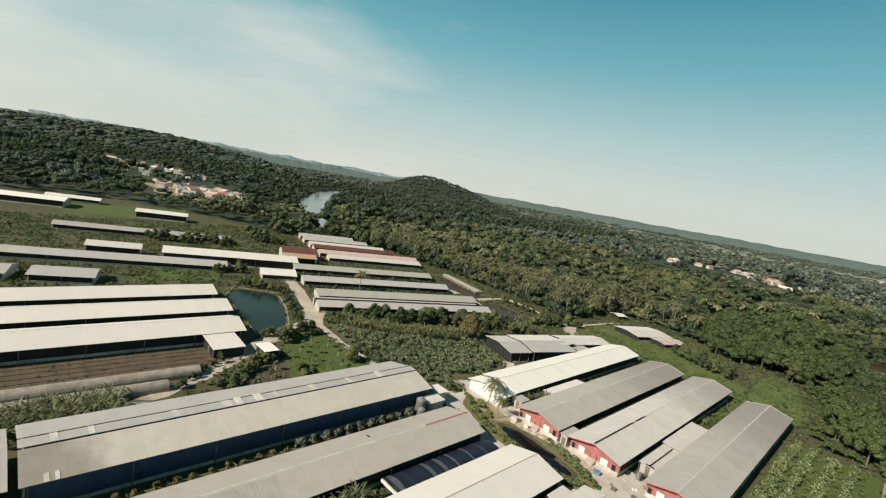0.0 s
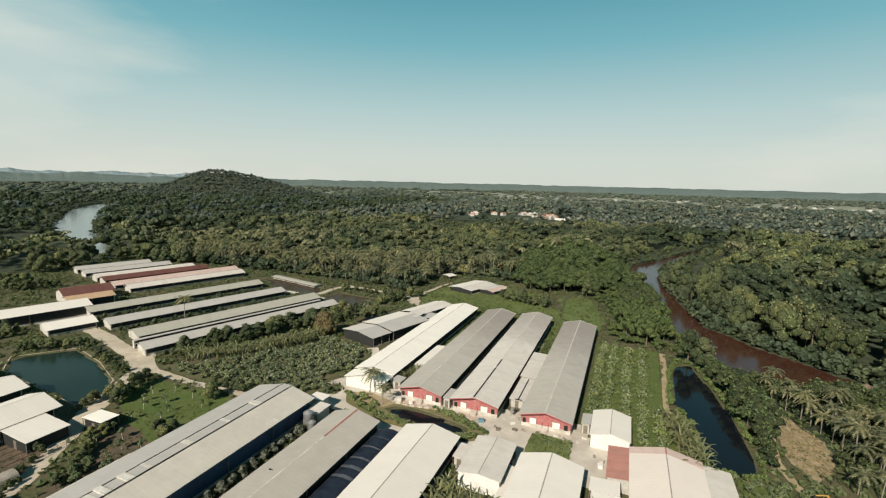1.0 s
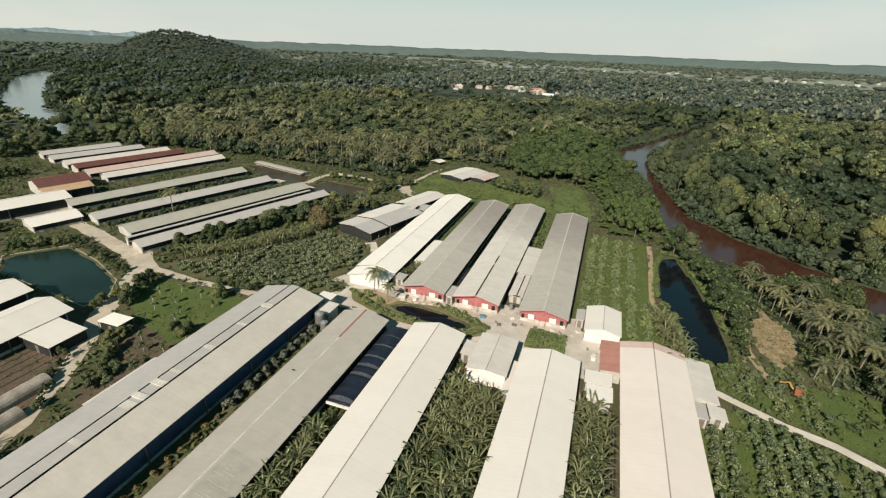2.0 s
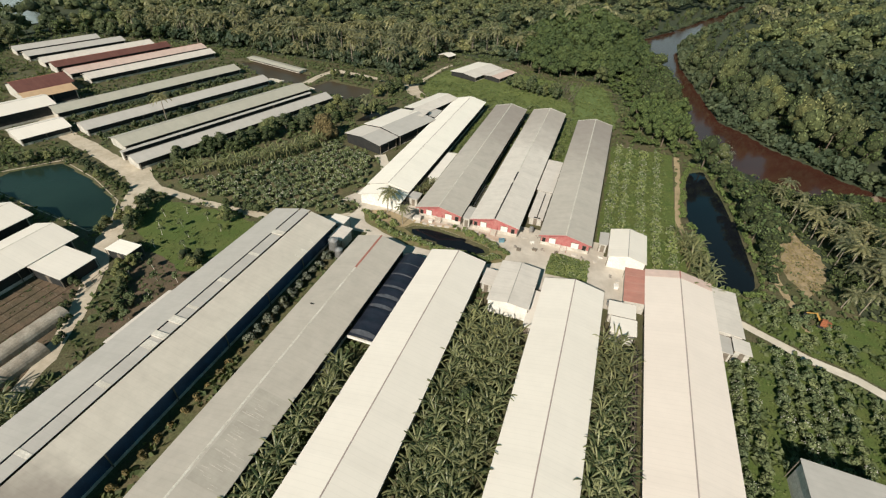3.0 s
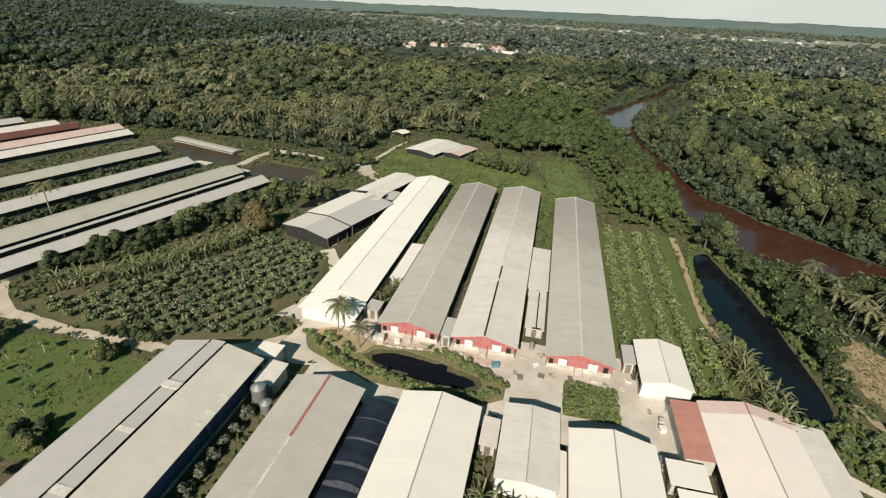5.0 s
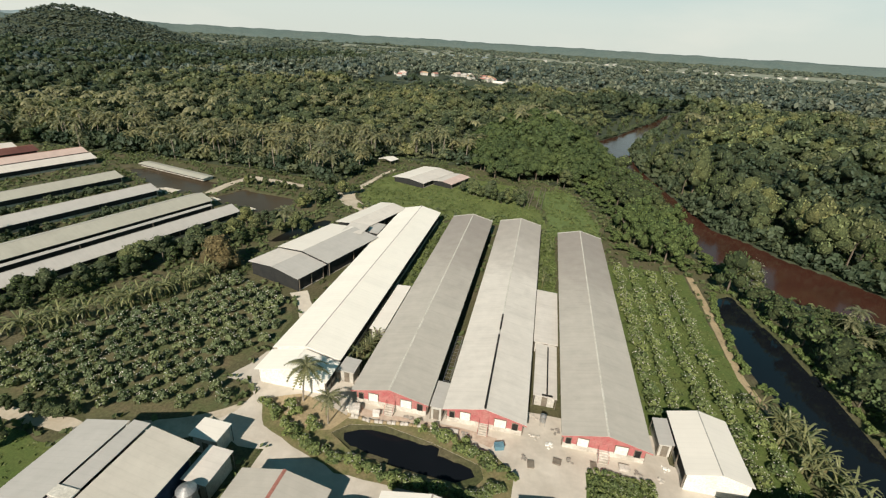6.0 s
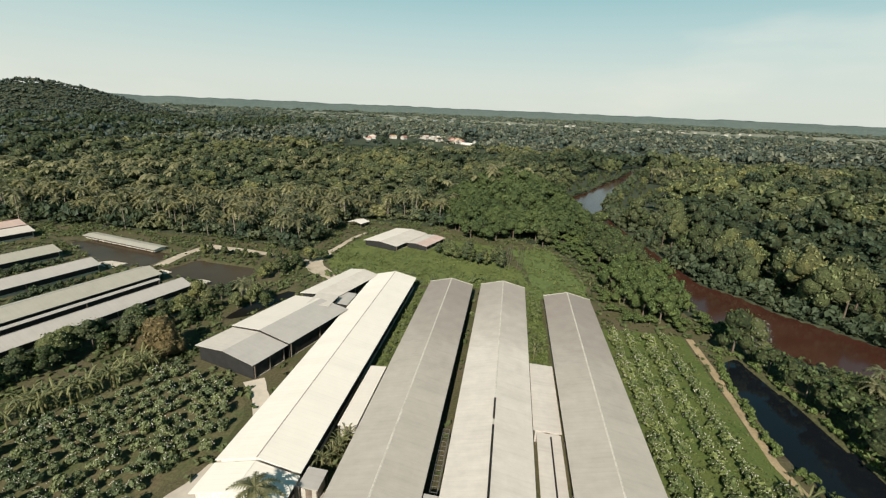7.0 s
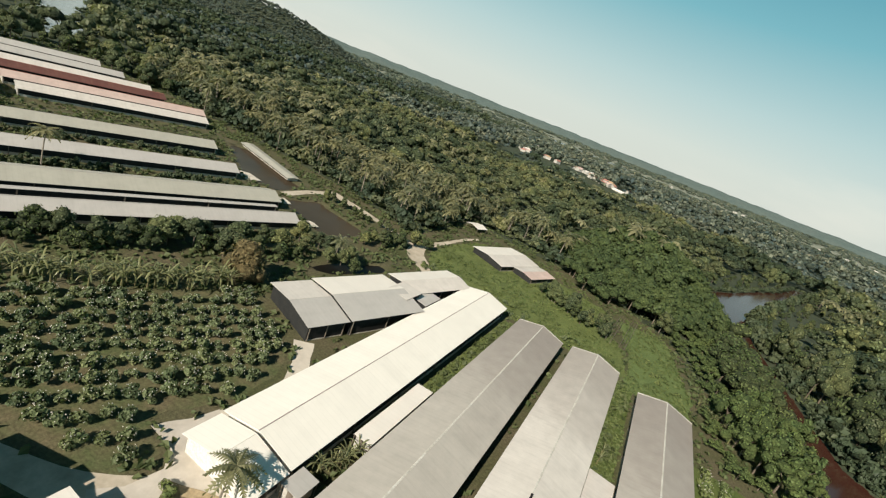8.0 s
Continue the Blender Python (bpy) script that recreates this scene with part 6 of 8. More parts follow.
# other single trees about the farm
for x, y, s, k, lab in (
    (15.0, 161.0, 0.8, 2, "round grey-green tree at the canal mouth"),
    (-34.0, 48.8, 0.36, 4, "small dark tree among the banana plants"),
    (13.5, 158.0, 0.45, 3, "small round tree at the canal mouth"),
):
    ob = tree(k, x, y, s, lab, "single trees")
    for c in ob.children:
        if c.name.startswith("crown"):
            c.data = c.data.copy()
            c.data.materials[0] = L_TREE if "dark" in lab else L_GREY
ob = thing("tree", "yellowing broad tree behind the banana row", "tree", pose(-110.6, 132.0, 0, 0, 0, 40), "single trees")
shared("trunk", TREE_KINDS[0][1], ob, Matrix.Scale(0.72, 4))
shared("crown", leafy("crown", crown(np.random.default_rng(171), 4.6, 8.6, 11, 330, 0.34, ICO0, flat=0.9, base=0.2), L_YELLOW, L_CORE_YELLOW), ob, Matrix())
ob = tree(0, 50.5, 145.5, 0.62, "withered pinkish-brown tree on the river bank", "single trees")
for c in ob.children:
    if c.name.startswith("crown"):
        c.data = c.data.copy()
        c.data.materials[0] = c.data.materials[1] = L_DEAD


def row_trees(a, b, width, n, s0, s1, lab, group, name="farm_tree", tall=1.0):
    for i in range(n):
        t = (i + 0.5) / n + RD.uniform(-0.4, 0.4) / n
        d = Vector((b[0] - a[0], b[1] - a[1]))
        p = Vector(a) + d * t + Vector((d.y, -d.x)).normalized() * RD.uniform(-width / 2, width / 2)
        tree(RD.choice((0, 3, 6)) if name == "bank_tree" else RD.randrange(7), p.x, p.y, RD.uniform(s0, s1), lab, group, tall=tall, name=name)


row_trees((-140.6, 96), (-115, 151), 7.5, 44, 0.34, 0.56, "dark bushy tree between the shed and banana row", "trees beside the grey shed")
row_trees((-121, 156), (-101, 158), 9, 12, 0.3, 0.5, "bushy tree between the ponds and the barn", "trees by the fish ponds")
row_trees((-114, 176), (-104, 200), 7, 14, 0.3, 0.48, "bushy tree on the fish pond bank", "trees by the fish ponds")
row_trees((-144, 193), (-112, 194.5), 3, 12, 0.22, 0.34, "low tree on the dike", "trees by the fish ponds")
BANK_CROWNS = [leafy("crown", v, L_TREE) for v in V_GROVE]
for x, y, k in ((15.2, 153, 0.6), (16.4, 148.5, 0.62), (17.6, 144, 0.7), (18.6, 139, 0.78), (19.6, 134.5, 0.8), (20.2, 130, 0.84), (21.0, 126, 0.84), (21.4, 122, 0.78), (21.6, 118, 0.66), (21.4, 114, 0.5), (18.8, 129, 0.6), (19.4, 121, 0.62), (20.4, 110, 0.36), (20.2, 106.5, 0.3), (20.0, 103, 0.28)):
    ob = thing("bank_tree", "big lush green tree leaning over the canal" if k > 0.55 else "low green bush on the canal bank", "tree", pose(x, y, -0.2, 0, 0, RD.uniform(0, 360)), "canal bank trees")
    shared("trunk", TREE_KINDS[0][1], ob, Matrix.Scale(k * 0.9, 4))
    shared("crown", RD.choice(BANK_CROWNS), ob, Matrix.Scale(k, 4))
row_trees((24, 150), (38, 140), 7, 14, 0.4, 0.6, "tree between canal and river", "canal bank trees", "bank_tree")
row_trees((39, 146), (54, 136), 8, 16, 0.66, 0.9, "broad olive tree on the river bank", "canal bank trees", "bank_tree")
row_trees((40, 134), (62, 112), 16, 26, 0.4, 0.66, "dark bushy tree behind the bank palms", "canal bank trees", "bank_tree")
row_trees((36, 112), (58, 92), 10, 16, 0.34, 0.55, "dark bushy tree behind the bank palms", "canal bank trees", "bank_tree")
VINE_CROWNS = [leafy("crown", canopy(np.random.default_rng(150 + k), 4.6, 10.5, 13, 234, 0.32, flat=1.0, top=0.9, fall=0.72, small=0.85, core=0.95), L_VINE) for k in range(4)]


def vine_tree(x, y, s, tall, label):
    """A tree that climbing plants cover down to the ground."""
    ob = thing("vine_tree", label, "tree", pose(x, y, 0, 0, 0, RD.uniform(0, 360)), "trees behind the orchard rows")
    shared("trunk", TREE_KINDS[0][1], ob, Matrix.Diagonal((s, s, s * tall, 1)))
    shared("crown", RD.choice(VINE_CROWNS), ob, Matrix.Diagonal((s, s, s * tall, 1)))


wx, wy = jitter_grid(-26, 18, 168, 268, 4.6, NP, 0.42)
ok = inside(wx, wy, WEST_BANK) & clear_of(wx, wy, [RIVER], 1.4) & clear_of(wx, wy, [STRIP_R, CANAL], 1.0)
for x, y in zip(wx[ok], wy[ok]):
    x, y = float(x), float(y)
    if math.hypot((x + 2.5) / 9.5, (y - 187) / 15) < 1:
        vine_tree(x, y, RD.uniform(0.6, 0.95), RD.uniform(1.0, 1.35), "tall tree hung with bright green climbing plants")
    elif y < 206:
        vine_tree(x, y, RD.uniform(0.42, 0.6), RD.uniform(0.4, 0.62), "low mound of bright green climbing plants")
    elif x < -9:
        vine_tree(x, y, RD.uniform(0.4, 0.62), RD.uniform(0.45, 0.75), "low leafy thicket behind the grass strip")
    else:
        tree(RD.choice((0, 3, 6)), x, y, RD.uniform(0.75, 1.1), "bushy tree between the sheds and the river", "trees behind the orchard rows", name="bank_tree")
row_trees((-66, 216), (-42, 207), 9, 22, 0.34, 0.56, "rounded bush tree on the meadow", "meadow trees")
row_trees((-128, 78), (-124.5, 66), 2, 9, 0.3, 0.42, "tall hedge tree beside the dirt road", "hedge by the lawn")
row_trees((-112, 84), (-99, 85), 2, 9, 0.2, 0.3, "small tree along the lawn's edge", "hedge by the lawn")
row_trees((-107, 79.5), (-104, 79), 2, 2, 0.36, 0.4, "small dark tree on the lawn", "hedge by the lawn")
row_trees((-104, 64), (-98, 61), 3, 5, 0.24, 0.32, "low bushy tree at the lawn's foot", "hedge by the lawn")
row_trees((-121.5, 52), (-105.5, 34), 2, 14, 0.13, 0.2, "bushy tree beside the dirt track", "trees by the track")
row_trees((-113.5, 57), (-100.5, 42), 5, 20, 0.15, 0.26, "bushy dark tree beside the bare soil", "trees by the track")
row_trees((-186, 76), (-172, 90), 3, 10, 0.24, 0.36, "bush tree on the pond bank", "pond bank trees")
row_trees((-170, 88), (-140, 79), 2, 14, 0.18, 0.28, "low bush on the pond bank", "pond bank trees")
row_trees((-130, 72), (-130, 62), 2, 6, 0.2, 0.3, "low bush on the pond bank", "pond bank trees")
row_trees((-206, 86), (-206, 72), 8, 10, 0.24, 0.36, "planted column tree by the white building", "pond bank trees", tall=1.3)
row_trees((40, 95), (66, 70), 12, 22, 0.3, 0.55, "tree at the plantation's edge", "trees by the lane")
row_trees((-300, 120), (-268, 130), 14, 22, 0.4, 0.65, "dark tree behind the red roofs", "trees by the outer sheds")
row_trees((-275, 60), (-262, 100), 10, 18, 0.35, 0.6, "dark tree behind the outer sheds", "trees by the outer sheds")

# ---- orchard bushes with bagged fruit ----
BUSH_KINDS = []
for k in range(6):
    rngk = np.random.default_rng(600 + k)
    V, F, S = crown(rngk, 1.25, 2.1, 3, 170, 0.24, ICO0, flat=0.8, base=0.15)
    me = leafy("bush", (V, F, S), L_BUSH)
    u = rngk.normal(0, 1, (22, 3))
    u /= np.linalg.norm(u, axis=1, keepdims=True)
    u = u[u[:, 2] > -0.2][:14]
    P = np.array([0, 0, 1.15]) + u * [1.2, 1.2, 0.95]
    tet = np.array([(0, 0, 0.13), (0.08, 0, -0.06), (-0.05, 0.07, -0.06), (-0.05, -0.07, -0.06)])
    bv = (P[:, None, :] + tet[None] * 0.85).reshape(-1, 3)
    bf = (np.array([(0, 1, 2), (0, 2, 3), (0, 3, 1), (1, 3, 2)])[None] + (np.arange(len(P)) * 4)[:, None, None]).reshape(-1, 3)
    bags = tri_mesh("bagged_fruit", bv, bf, M_BAG)
    bm = bmesh.new()
    tube(bm, (0, 0, -0.1), (0.05, 0, 0.9), 0.06, 0.04, 6)
    ms = bpy.data.meshes.new("stem")
    bm.to_mesh(ms)
    bm.free()
    ms.materials.append(M_BARK)
    BUSH_KINDS.append((me, bags, ms))


def bush(k, x, y, s, label, group, tall=1.0, bags=True, name="orchard_bush"):
    me, bg, ms = BUSH_KINDS[k % 6]
    ob = new(name, me)
    ob.matrix_basis = pose(x, y, 0.02, 0, 0, RD.uniform(0, 360)) @ Matrix.Diagonal((s, s, s * tall, 1))
    tagged(ob, label, "bush", group)
    if bags:
        tagged(shared("bagged_fruit", bg, ob, Matrix(), "small white fruit bags"), kind="stuff")
    return ob


rows = []
d1, d2 = Vector((0.53, 0.85)).normalized(), Vector((0.85, -0.53)).normalized()
for i in range(-40, 40):
    for j in range(-40, 40):
        p = Vector((-105, 108)) + d2 * (i * 3.4) + d1 * (j * 2.25) + Vector((RD.uniform(-0.5, 0.5), RD.uniform(-0.5, 0.5)))
        rows.append((p.x, p.y))
rows = np.array(rows)
ok = inside(rows[:, 0], rows[:, 1], ORCHARD_N) & (edge_dist(rows[:, 0], rows[:, 1], ORCHARD_N) > 1.2) & clear_of(rows[:, 0], rows[:, 1], FOOTPRINTS + ROADS)
bunch = rows[ok]
bunch = bunch[np.argsort(-bunch[:, 0])]
for x, y in bunch[:290]:
    bush(RD.randrange(6), float(x), float(y), RD.uniform(0.72, 1.12), "low fruit bush with small white fruit bags", "orchard bushes")
V_BUSH = [crown(np.random.default_rng(640 + k), 1.25, 2.1, 3, 80, 0.34, ICO0, flat=0.8, base=0.15) for k in range(5)]


def bush_mass(name, label, pts, s0, s1, leaf=None, seed=1):
    rng = np.random.default_rng(seed)
    pts = np.asarray(pts, float)
    s = rng.uniform(s0, s1, len(pts))
    spots = np.stack([pts[:, 0], pts[:, 1], np.zeros(len(pts)), s, s * rng.uniform(0.85, 1.15, len(pts))], 1)
    tagged(new(name, scatter_mesh(name, spots, V_BUSH, leaf or L_BUSH, rng)), label, "bushes", "", "stuff")


if len(bunch) > 290:
    bush_mass("orchard_rows", "further rows of low fruit bushes", bunch[290:], 0.85, 1.3, seed=71)

ROW_KINDS = []
for me, bg, ms in BUSH_KINDS:
    me = me.copy()
    me.materials[0] = L_ROW
    ROW_KINDS.append(me)
for x in (-15.6, -12.2, -7.8, -3.6, 0.2):
    y = 97.5 if x > -5 else 109.5
    while y < (118 if x > 0 else 165):
        if not (-15.5 < x < -6 and y < 108.5):
            bush(RD.randrange(6), x + RD.uniform(-0.35, 0.35) + (y - 130) * 0.012, y, RD.uniform(0.62, 1.24), "fruit bush in a planted row beside the grey shed", "orchard row bushes", 0.8, name="row_bush").data = ROW_KINDS[RD.randrange(6)]
        y += RD.uniform(1.3, 2.1)
ir = random.Random(417)
for x in (-13.9, -10.0, -5.7, -1.7):
    y = 110.0
    while y < 164:
        bush(ir.randrange(6), x + ir.uniform(-0.5, 0.5) + (y - 130) * 0.012, y, ir.uniform(0.28, 0.62), "small young fruit bush between two planted rows", "young orchard bushes", 0.8, False, "young_bush").data = ROW_KINDS[ir.randrange(6)]
        y += ir.uniform(2.2, 5.0)
sx, sy = [], []
for x0 in (8.3, 10.7, 15.4, 17.8, 20.2, 22.6, 25.0, 29.4, 31.8, 34.2, 36.6):
    y = 32.0
    while y < 83:
        sx.append(x0 + (y - 60) * 0.06 + RD.uniform(-0.3, 0.3))
        sy.append(y)
        y += RD.uniform(1.5, 2.1)
sx, sy = np.array(sx), np.array(sy)
ok = inside(sx, sy, ORCHARD_S) & (edge_dist(sx, sy, ORCHARD_S) > 0.8) & clear_of(sx, sy, FOOTPRINTS + ROADS, 0.5) & (sy > 40)
for x, y in zip(sx[ok], sy[ok]):
    bush(RD.randrange(6), float(x), float(y), RD.uniform(0.62, 0.98), "leafy fruit bush in the plantation by the lane", "plantation bushes", bags=RD.random() < 0.3, name="plantation_bush")
lx, ly = jitter_grid(13, 40, 84, 97, 2.7, NP, 0.3)
ok = (ly > 100 - 0.72 * lx + 0.0) & (ly < 98) & (lx < 31) & clear_of(lx, ly, [ROAD_E, BARE_E, CANAL], 0.8)
for x, y in zip(lx[ok], ly[ok]):
    bush(RD.randrange(6), float(x), float(y), RD.uniform(0.55, 0.85), "leafy fruit bush beside the lane", "plantation bushes", bags=False, name="plantation_bush")

# shrubs on the meadow: a ragged hedge behind the sheds and loose clumps
mr = random.Random(23)
for i in range(64):
    x = -97 + 60 * mr.random()
    y = (185.5 if i % 3 else 190.0) + mr.uniform(-1.6, 1.6) + 0.03 * (x + 60)
    bush(i, x, y, mr.uniform(0.5, 0.95), "ragged green shrub on the meadow behind the sheds", "meadow shrubs", 0.75, False, "meadow_shrub").data = ROW_KINDS[mr.randrange(6)] if i % 2 else BUSH_KINDS[mr.randrange(6)][0]
for i in range(60):
    a, b = mr.random(), mr.random()
    x, y = -98 + 52 * a, 193 + 30 * b * b
    if inside([x], [y], MEADOW_N)[0] and clear_of([x], [y], FOOTPRINTS + ROADS)[0]:
        bush(i, x, y, mr.uniform(0.3, 0.6), "low shrub on the meadow", "meadow shrubs", 0.6, False, "meadow_shrub").data = ROW_KINDS[mr.randrange(6)]
for i in range(26):
    x, y = mr.uniform(-33, -19), mr.uniform(184, 226)
    bush(i, x, y, mr.uniform(0.35, 0.8), "low shrub at the edge of the grass strip", "meadow shrubs", 0.6, False, "meadow_shrub").data = ROW_KINDS[mr.randrange(6)]

# young trees in the strip between two near sheds
STRIP_KINDS = []
for leaf in (L_GREY, L_YELLOW):
    for me, bg, ms in BUSH_KINDS:
        me = me.copy()
        me.materials[0] = leaf
        STRIP_KINDS.append(me)
for i in range(26):
    y = 11 + i * 2.62 + RD.uniform(-0.3, 0.3)
    far = y > 46
    b = bush(i, -74.6 + RD.uniform(-0.2, 0.2), y, RD.uniform(0.8, 0.98) if far else RD.uniform(0.42, 0.6), "round grey-green young tree between two sheds" if far else "small yellowish shrub between two sheds", "strip trees", 1.1, False, "young_tree" if far else "strip_shrub")
    b.data = STRIP_KINDS[i % 6 + (0 if far else 6)]
for i in range(26):
    bush(i + 2, -71.6 + RD.uniform(-0.3, 0.3), 12 + i * 2.6 + RD.uniform(-0.6, 0.6), RD.uniform(0.28, 0.42), "small weedy shrub between two sheds", "strip trees", 0.8, False, "strip_shrub")

# hedge of the yard island, bed of the yard
hedge = []
for a, b, n, w in (((-75.5, 94.6), (-66, 88.8), 13, 1.2), ((-66, 88.8), (-52, 86.8), 19, 0.9), ((-52, 86.8), (-40, 87.0), 16, 0.8), ((-40, 87.2), (-37.8, 90.5), 6, 1.6), ((-38.2, 91.5), (-47, 95.6), 16, 1.8), ((-47, 95.9), (-51.5, 96.6), 6, 1.2), ((-72, 95.5), (-66, 92.5), 7, 2.5)):
    for i in range(n):
        t = (i + RD.random()) / n
        hedge.append((a[0] + (b[0] - a[0]) * t + RD.uniform(-w, w) / 2, a[1] + (b[1] - a[1]) * t + RD.uniform(-w, w) / 2))
for x, y in hedge:
    bush(RD.randrange(6), x, y, RD.uniform(0.55, 0.85), "leafy hedge shrub round the yard pond", "yard hedge", 0.85, RD.random() < 0.5, "hedge_shrub").data = ROW_KINDS[RD.randrange(6)]
for i in range(9):
    for j in range(8):
        bush(RD.randrange(6), -26.8 + i * 0.98 + RD.uniform(-0.2, 0.2), 88.4 + j * 0.95 + RD.uniform(-0.2, 0.2), RD.uniform(0.42, 0.58), "pale green shrub in the square yard bed", "yard bed shrubs", 0.8, RD.random() < 0.4, "bed_shrub").data = ROW_KINDS[RD.randrange(6)]

# ---- banana plants ----
def banana_leaf(rng, length=2.3, width=0.3, lift=1.0, droop=0.75):
    n, V, F = 7, [], []
    for i in range(n + 1):
        t = i / n
        w = width * (math.sin(math.pi * min(0.98, t * 0.9 + 0.07)) ** 0.6)
        x, z = length * t * (1 - 0.25 * t), length * (lift * t - droop * t * t)
        tear = rng.uniform(0.75, 1.1)
        V += [(x, -w * tear, z - 0.3 * w), (x, 0, z), (x, w * rng.uniform(0.75, 1.1), z - 0.3 * w)]
    for i in range(n):
        a = i * 3
        for k in (0, 1):
            F += [(a + k, a + k + 1, a + k + 4), (a + k, a + k + 4, a + k + 3)]
    return np.array(V), np.array(F)


BLADES = []
for k in range(5):
    v, f = banana_leaf(np.random.default_rng(700 + k), (2.4, 2.7, 2.2, 2.5, 2.1)[k], (0.108, 0.125, 0.092, 0.118, 0.10)[k], (1.15, 0.85, 1.3, 0.65, 1.0)[k], (0.75, 0.85, 0.8, 0.75, 0.6)[k])
    BLADES.append((v, f, tri_mesh("leaf", v, f, L_BANANA)))
bm = bmesh.new()
tube(bm, (0, 0, -0.1), (0.03, 0.02, 1.6), 0.14, 0.09, 8)
STALK = bpy.data.meshes.new("banana_plant")
bm.to_mesh(STALK)
bm.free()
STALK.materials.append(mat("banana_stalk", (0.14, 0.17, 0.06), (0.17, 0.13, 0.07), scale=1.5, fine=6.0, bump=0.2, dist=0.02))


def banana(x, y, s, label, group):
    ob = new("banana_plant", STALK)
    ob.matrix_basis = pose(x, y, 0, 0, 0, RD.uniform(0, 360)) @ Matrix.Scale(s, 4)
    tagged(ob, label, "banana plant", group)
    for i in range(9):
        shared("leaf", BLADES[RD.randrange(5)][2], ob, pose(0, 0, 1.45 + 0.05 * i, 0, RD.uniform(-18, 14), i * 137.5 + RD.uniform(-15, 15)))
    return ob


def banana_variant(rng):
    out = []
    for i in range(13):
        v, f, _ = BLADES[rng.integers(0, 5)]
        a, tip = i * 2.4 + rng.uniform(-0.3, 0.3), rng.uniform(-0.3, 0.25)
        x, z = v[:, 0] * math.cos(tip) + v[:, 2] * math.sin(tip), -v[:, 0] * math.sin(tip) + v[:, 2] * math.cos(tip)
        out.append((np.stack([x * math.cos(a) - v[:, 1] * math.sin(a), x * math.sin(a) + v[:, 1] * math.cos(a), z + 1.5], 1), f, 0))
    return join(out)


V_BANANA = [banana_variant(np.random.default_rng(720 + k)) for k in range(6)]
spots = []
for x0, x1, y0, y1, step in ((-38.3, -28.6, 36, 71.0, 1.75), (-13.5, -9.6, 36, 71.6, 1.7), (-56.9, -53.8, 34, 49.5, 1.75)):
    a, b = jitter_grid(x0, x1, y0, y1, step, NP, 0.35)
    spots += list(zip(a, b))
spots = [p for p in spots if p[0] < -36.4 or p[0] > -28 or p[1] < 66.5]
spots = [p for p in spots if math.hypot(p[0] + 34.0, p[1] - 48.8) > 2.4 and math.hypot(p[0] + 34.4, p[1] - 42.6) > 1.6]
RD.shuffle(spots)
spots.sort(key=lambda p: -p[1] + RD.uniform(0, 8))
for x, y in spots[:58]:
    banana(float(x), float(y), RD.uniform(1.1, 1.5), "banana plant packed between two cream sheds", "banana grove")
rngb = np.random.default_rng(77)
more = spots[58:]
for x0, x1, y0, y1, step in ((-38.3, -28.6, 8, 36, 1.75), (-13.5, -9.6, 8, 36, 1.7), (-56.9, -53.8, 8, 34, 1.75), (-104, -96.5, 2, 24, 1.7)):
    a, b = jitter_grid(x0, x1, y0, y1, step, NP, 0.35)
    more += list(zip(a, b))
more = np.array(more)
s = rngb.uniform(1.1, 1.5, len(more))
tagged(new("banana_thicket", scatter_mesh("banana_thicket", np.stack([more[:, 0], more[:, 1], 0 * s, s, s], 1), V_BANANA, L_BANANA, rngb)), "thick banana plants along the sheds", "banana plants", "", "stuff")
for a, b, n, w, lab, g in (
    ((-133.5, 92.5), (-120.5, 103.5), 17, 2.0, "banana plant in the row above the orchard", "banana row"),
    ((-120.5, 103.5), (-112.5, 117), 17, 2.0, "banana plant in the row above the orchard", "banana row"),
    ((-112.5, 117), (-107.5, 128), 13, 2.0, "banana plant in the row above the orchard", "banana row"),
    ((2.2, 113), (6.4, 93), 30, 4.2, "banana plant on the canal bank", "canal bananas"),
    ((-66.4, 108), (-64.0, 114.5), 8, 1.4, "banana plant between white and grey shed", "shed bananas"),
    ((-34.6, 146), (-34.0, 150), 2, 0.8, "young banana plant between grey sheds", "shed bananas"),
    ((-15, 196), (-6, 186), 8, 6, "pale banana plant among bushes", "back bananas"),
):
    for i in range(n):
        t = (i + RD.random()) / n
        banana(a[0] + (b[0] - a[0]) * t + RD.uniform(-w, w) / 2, a[1] + (b[1] - a[1]) * t + RD.uniform(-w, w) / 2, RD.uniform(0.8, 1.15) * (1.5 if g == "banana row" else 1.45 if g == "canal bananas" else 1.0), lab, g)

# thickets on the river banks and between the grey sheds
rngt = np.random.default_rng(91)
bank = []
for (x0, y0), (x1, y1) in zip(RIVER, RIVER[1:]):
    n = int(math.hypot(x1 - x0, y1 - y0) / 1.5)
    for i in range(n):
        t = i / max(n, 1)
        bank.append((x0 + (x1 - x0) * t + rngt.uniform(-0.8, 0.8), y0 + (y1 - y0) * t + rngt.uniform(-0.8, 0.8)))
bank = np.array(bank)
ok = ~inside(bank[:, 0], bank[:, 1], RIVER)
far_side = edge_dist(bank[:, 0], bank[:, 1], RIVER_EAST, False) < 2
bush_mass("bank_thicket", "dense thicket at the river's edge", bank[ok & (far_side | (bank[:, 1] > 230))], 0.8, 1.5, L_FOREST_DARK, 92)
beyond = bank[ok & far_side] + rngt.uniform(0.3, 2.4, (int((ok & far_side).sum()), 2))
beyond = beyond[clear_of(beyond[:, 0], beyond[:, 1], [RIVER, EAST_BANK], 0.5)]
bush_mass("mangrove_fringe", "tall mangrove fringe over the water", beyond, 1.8, 2.9, L_FOREST_DARK, 93)
edge = []
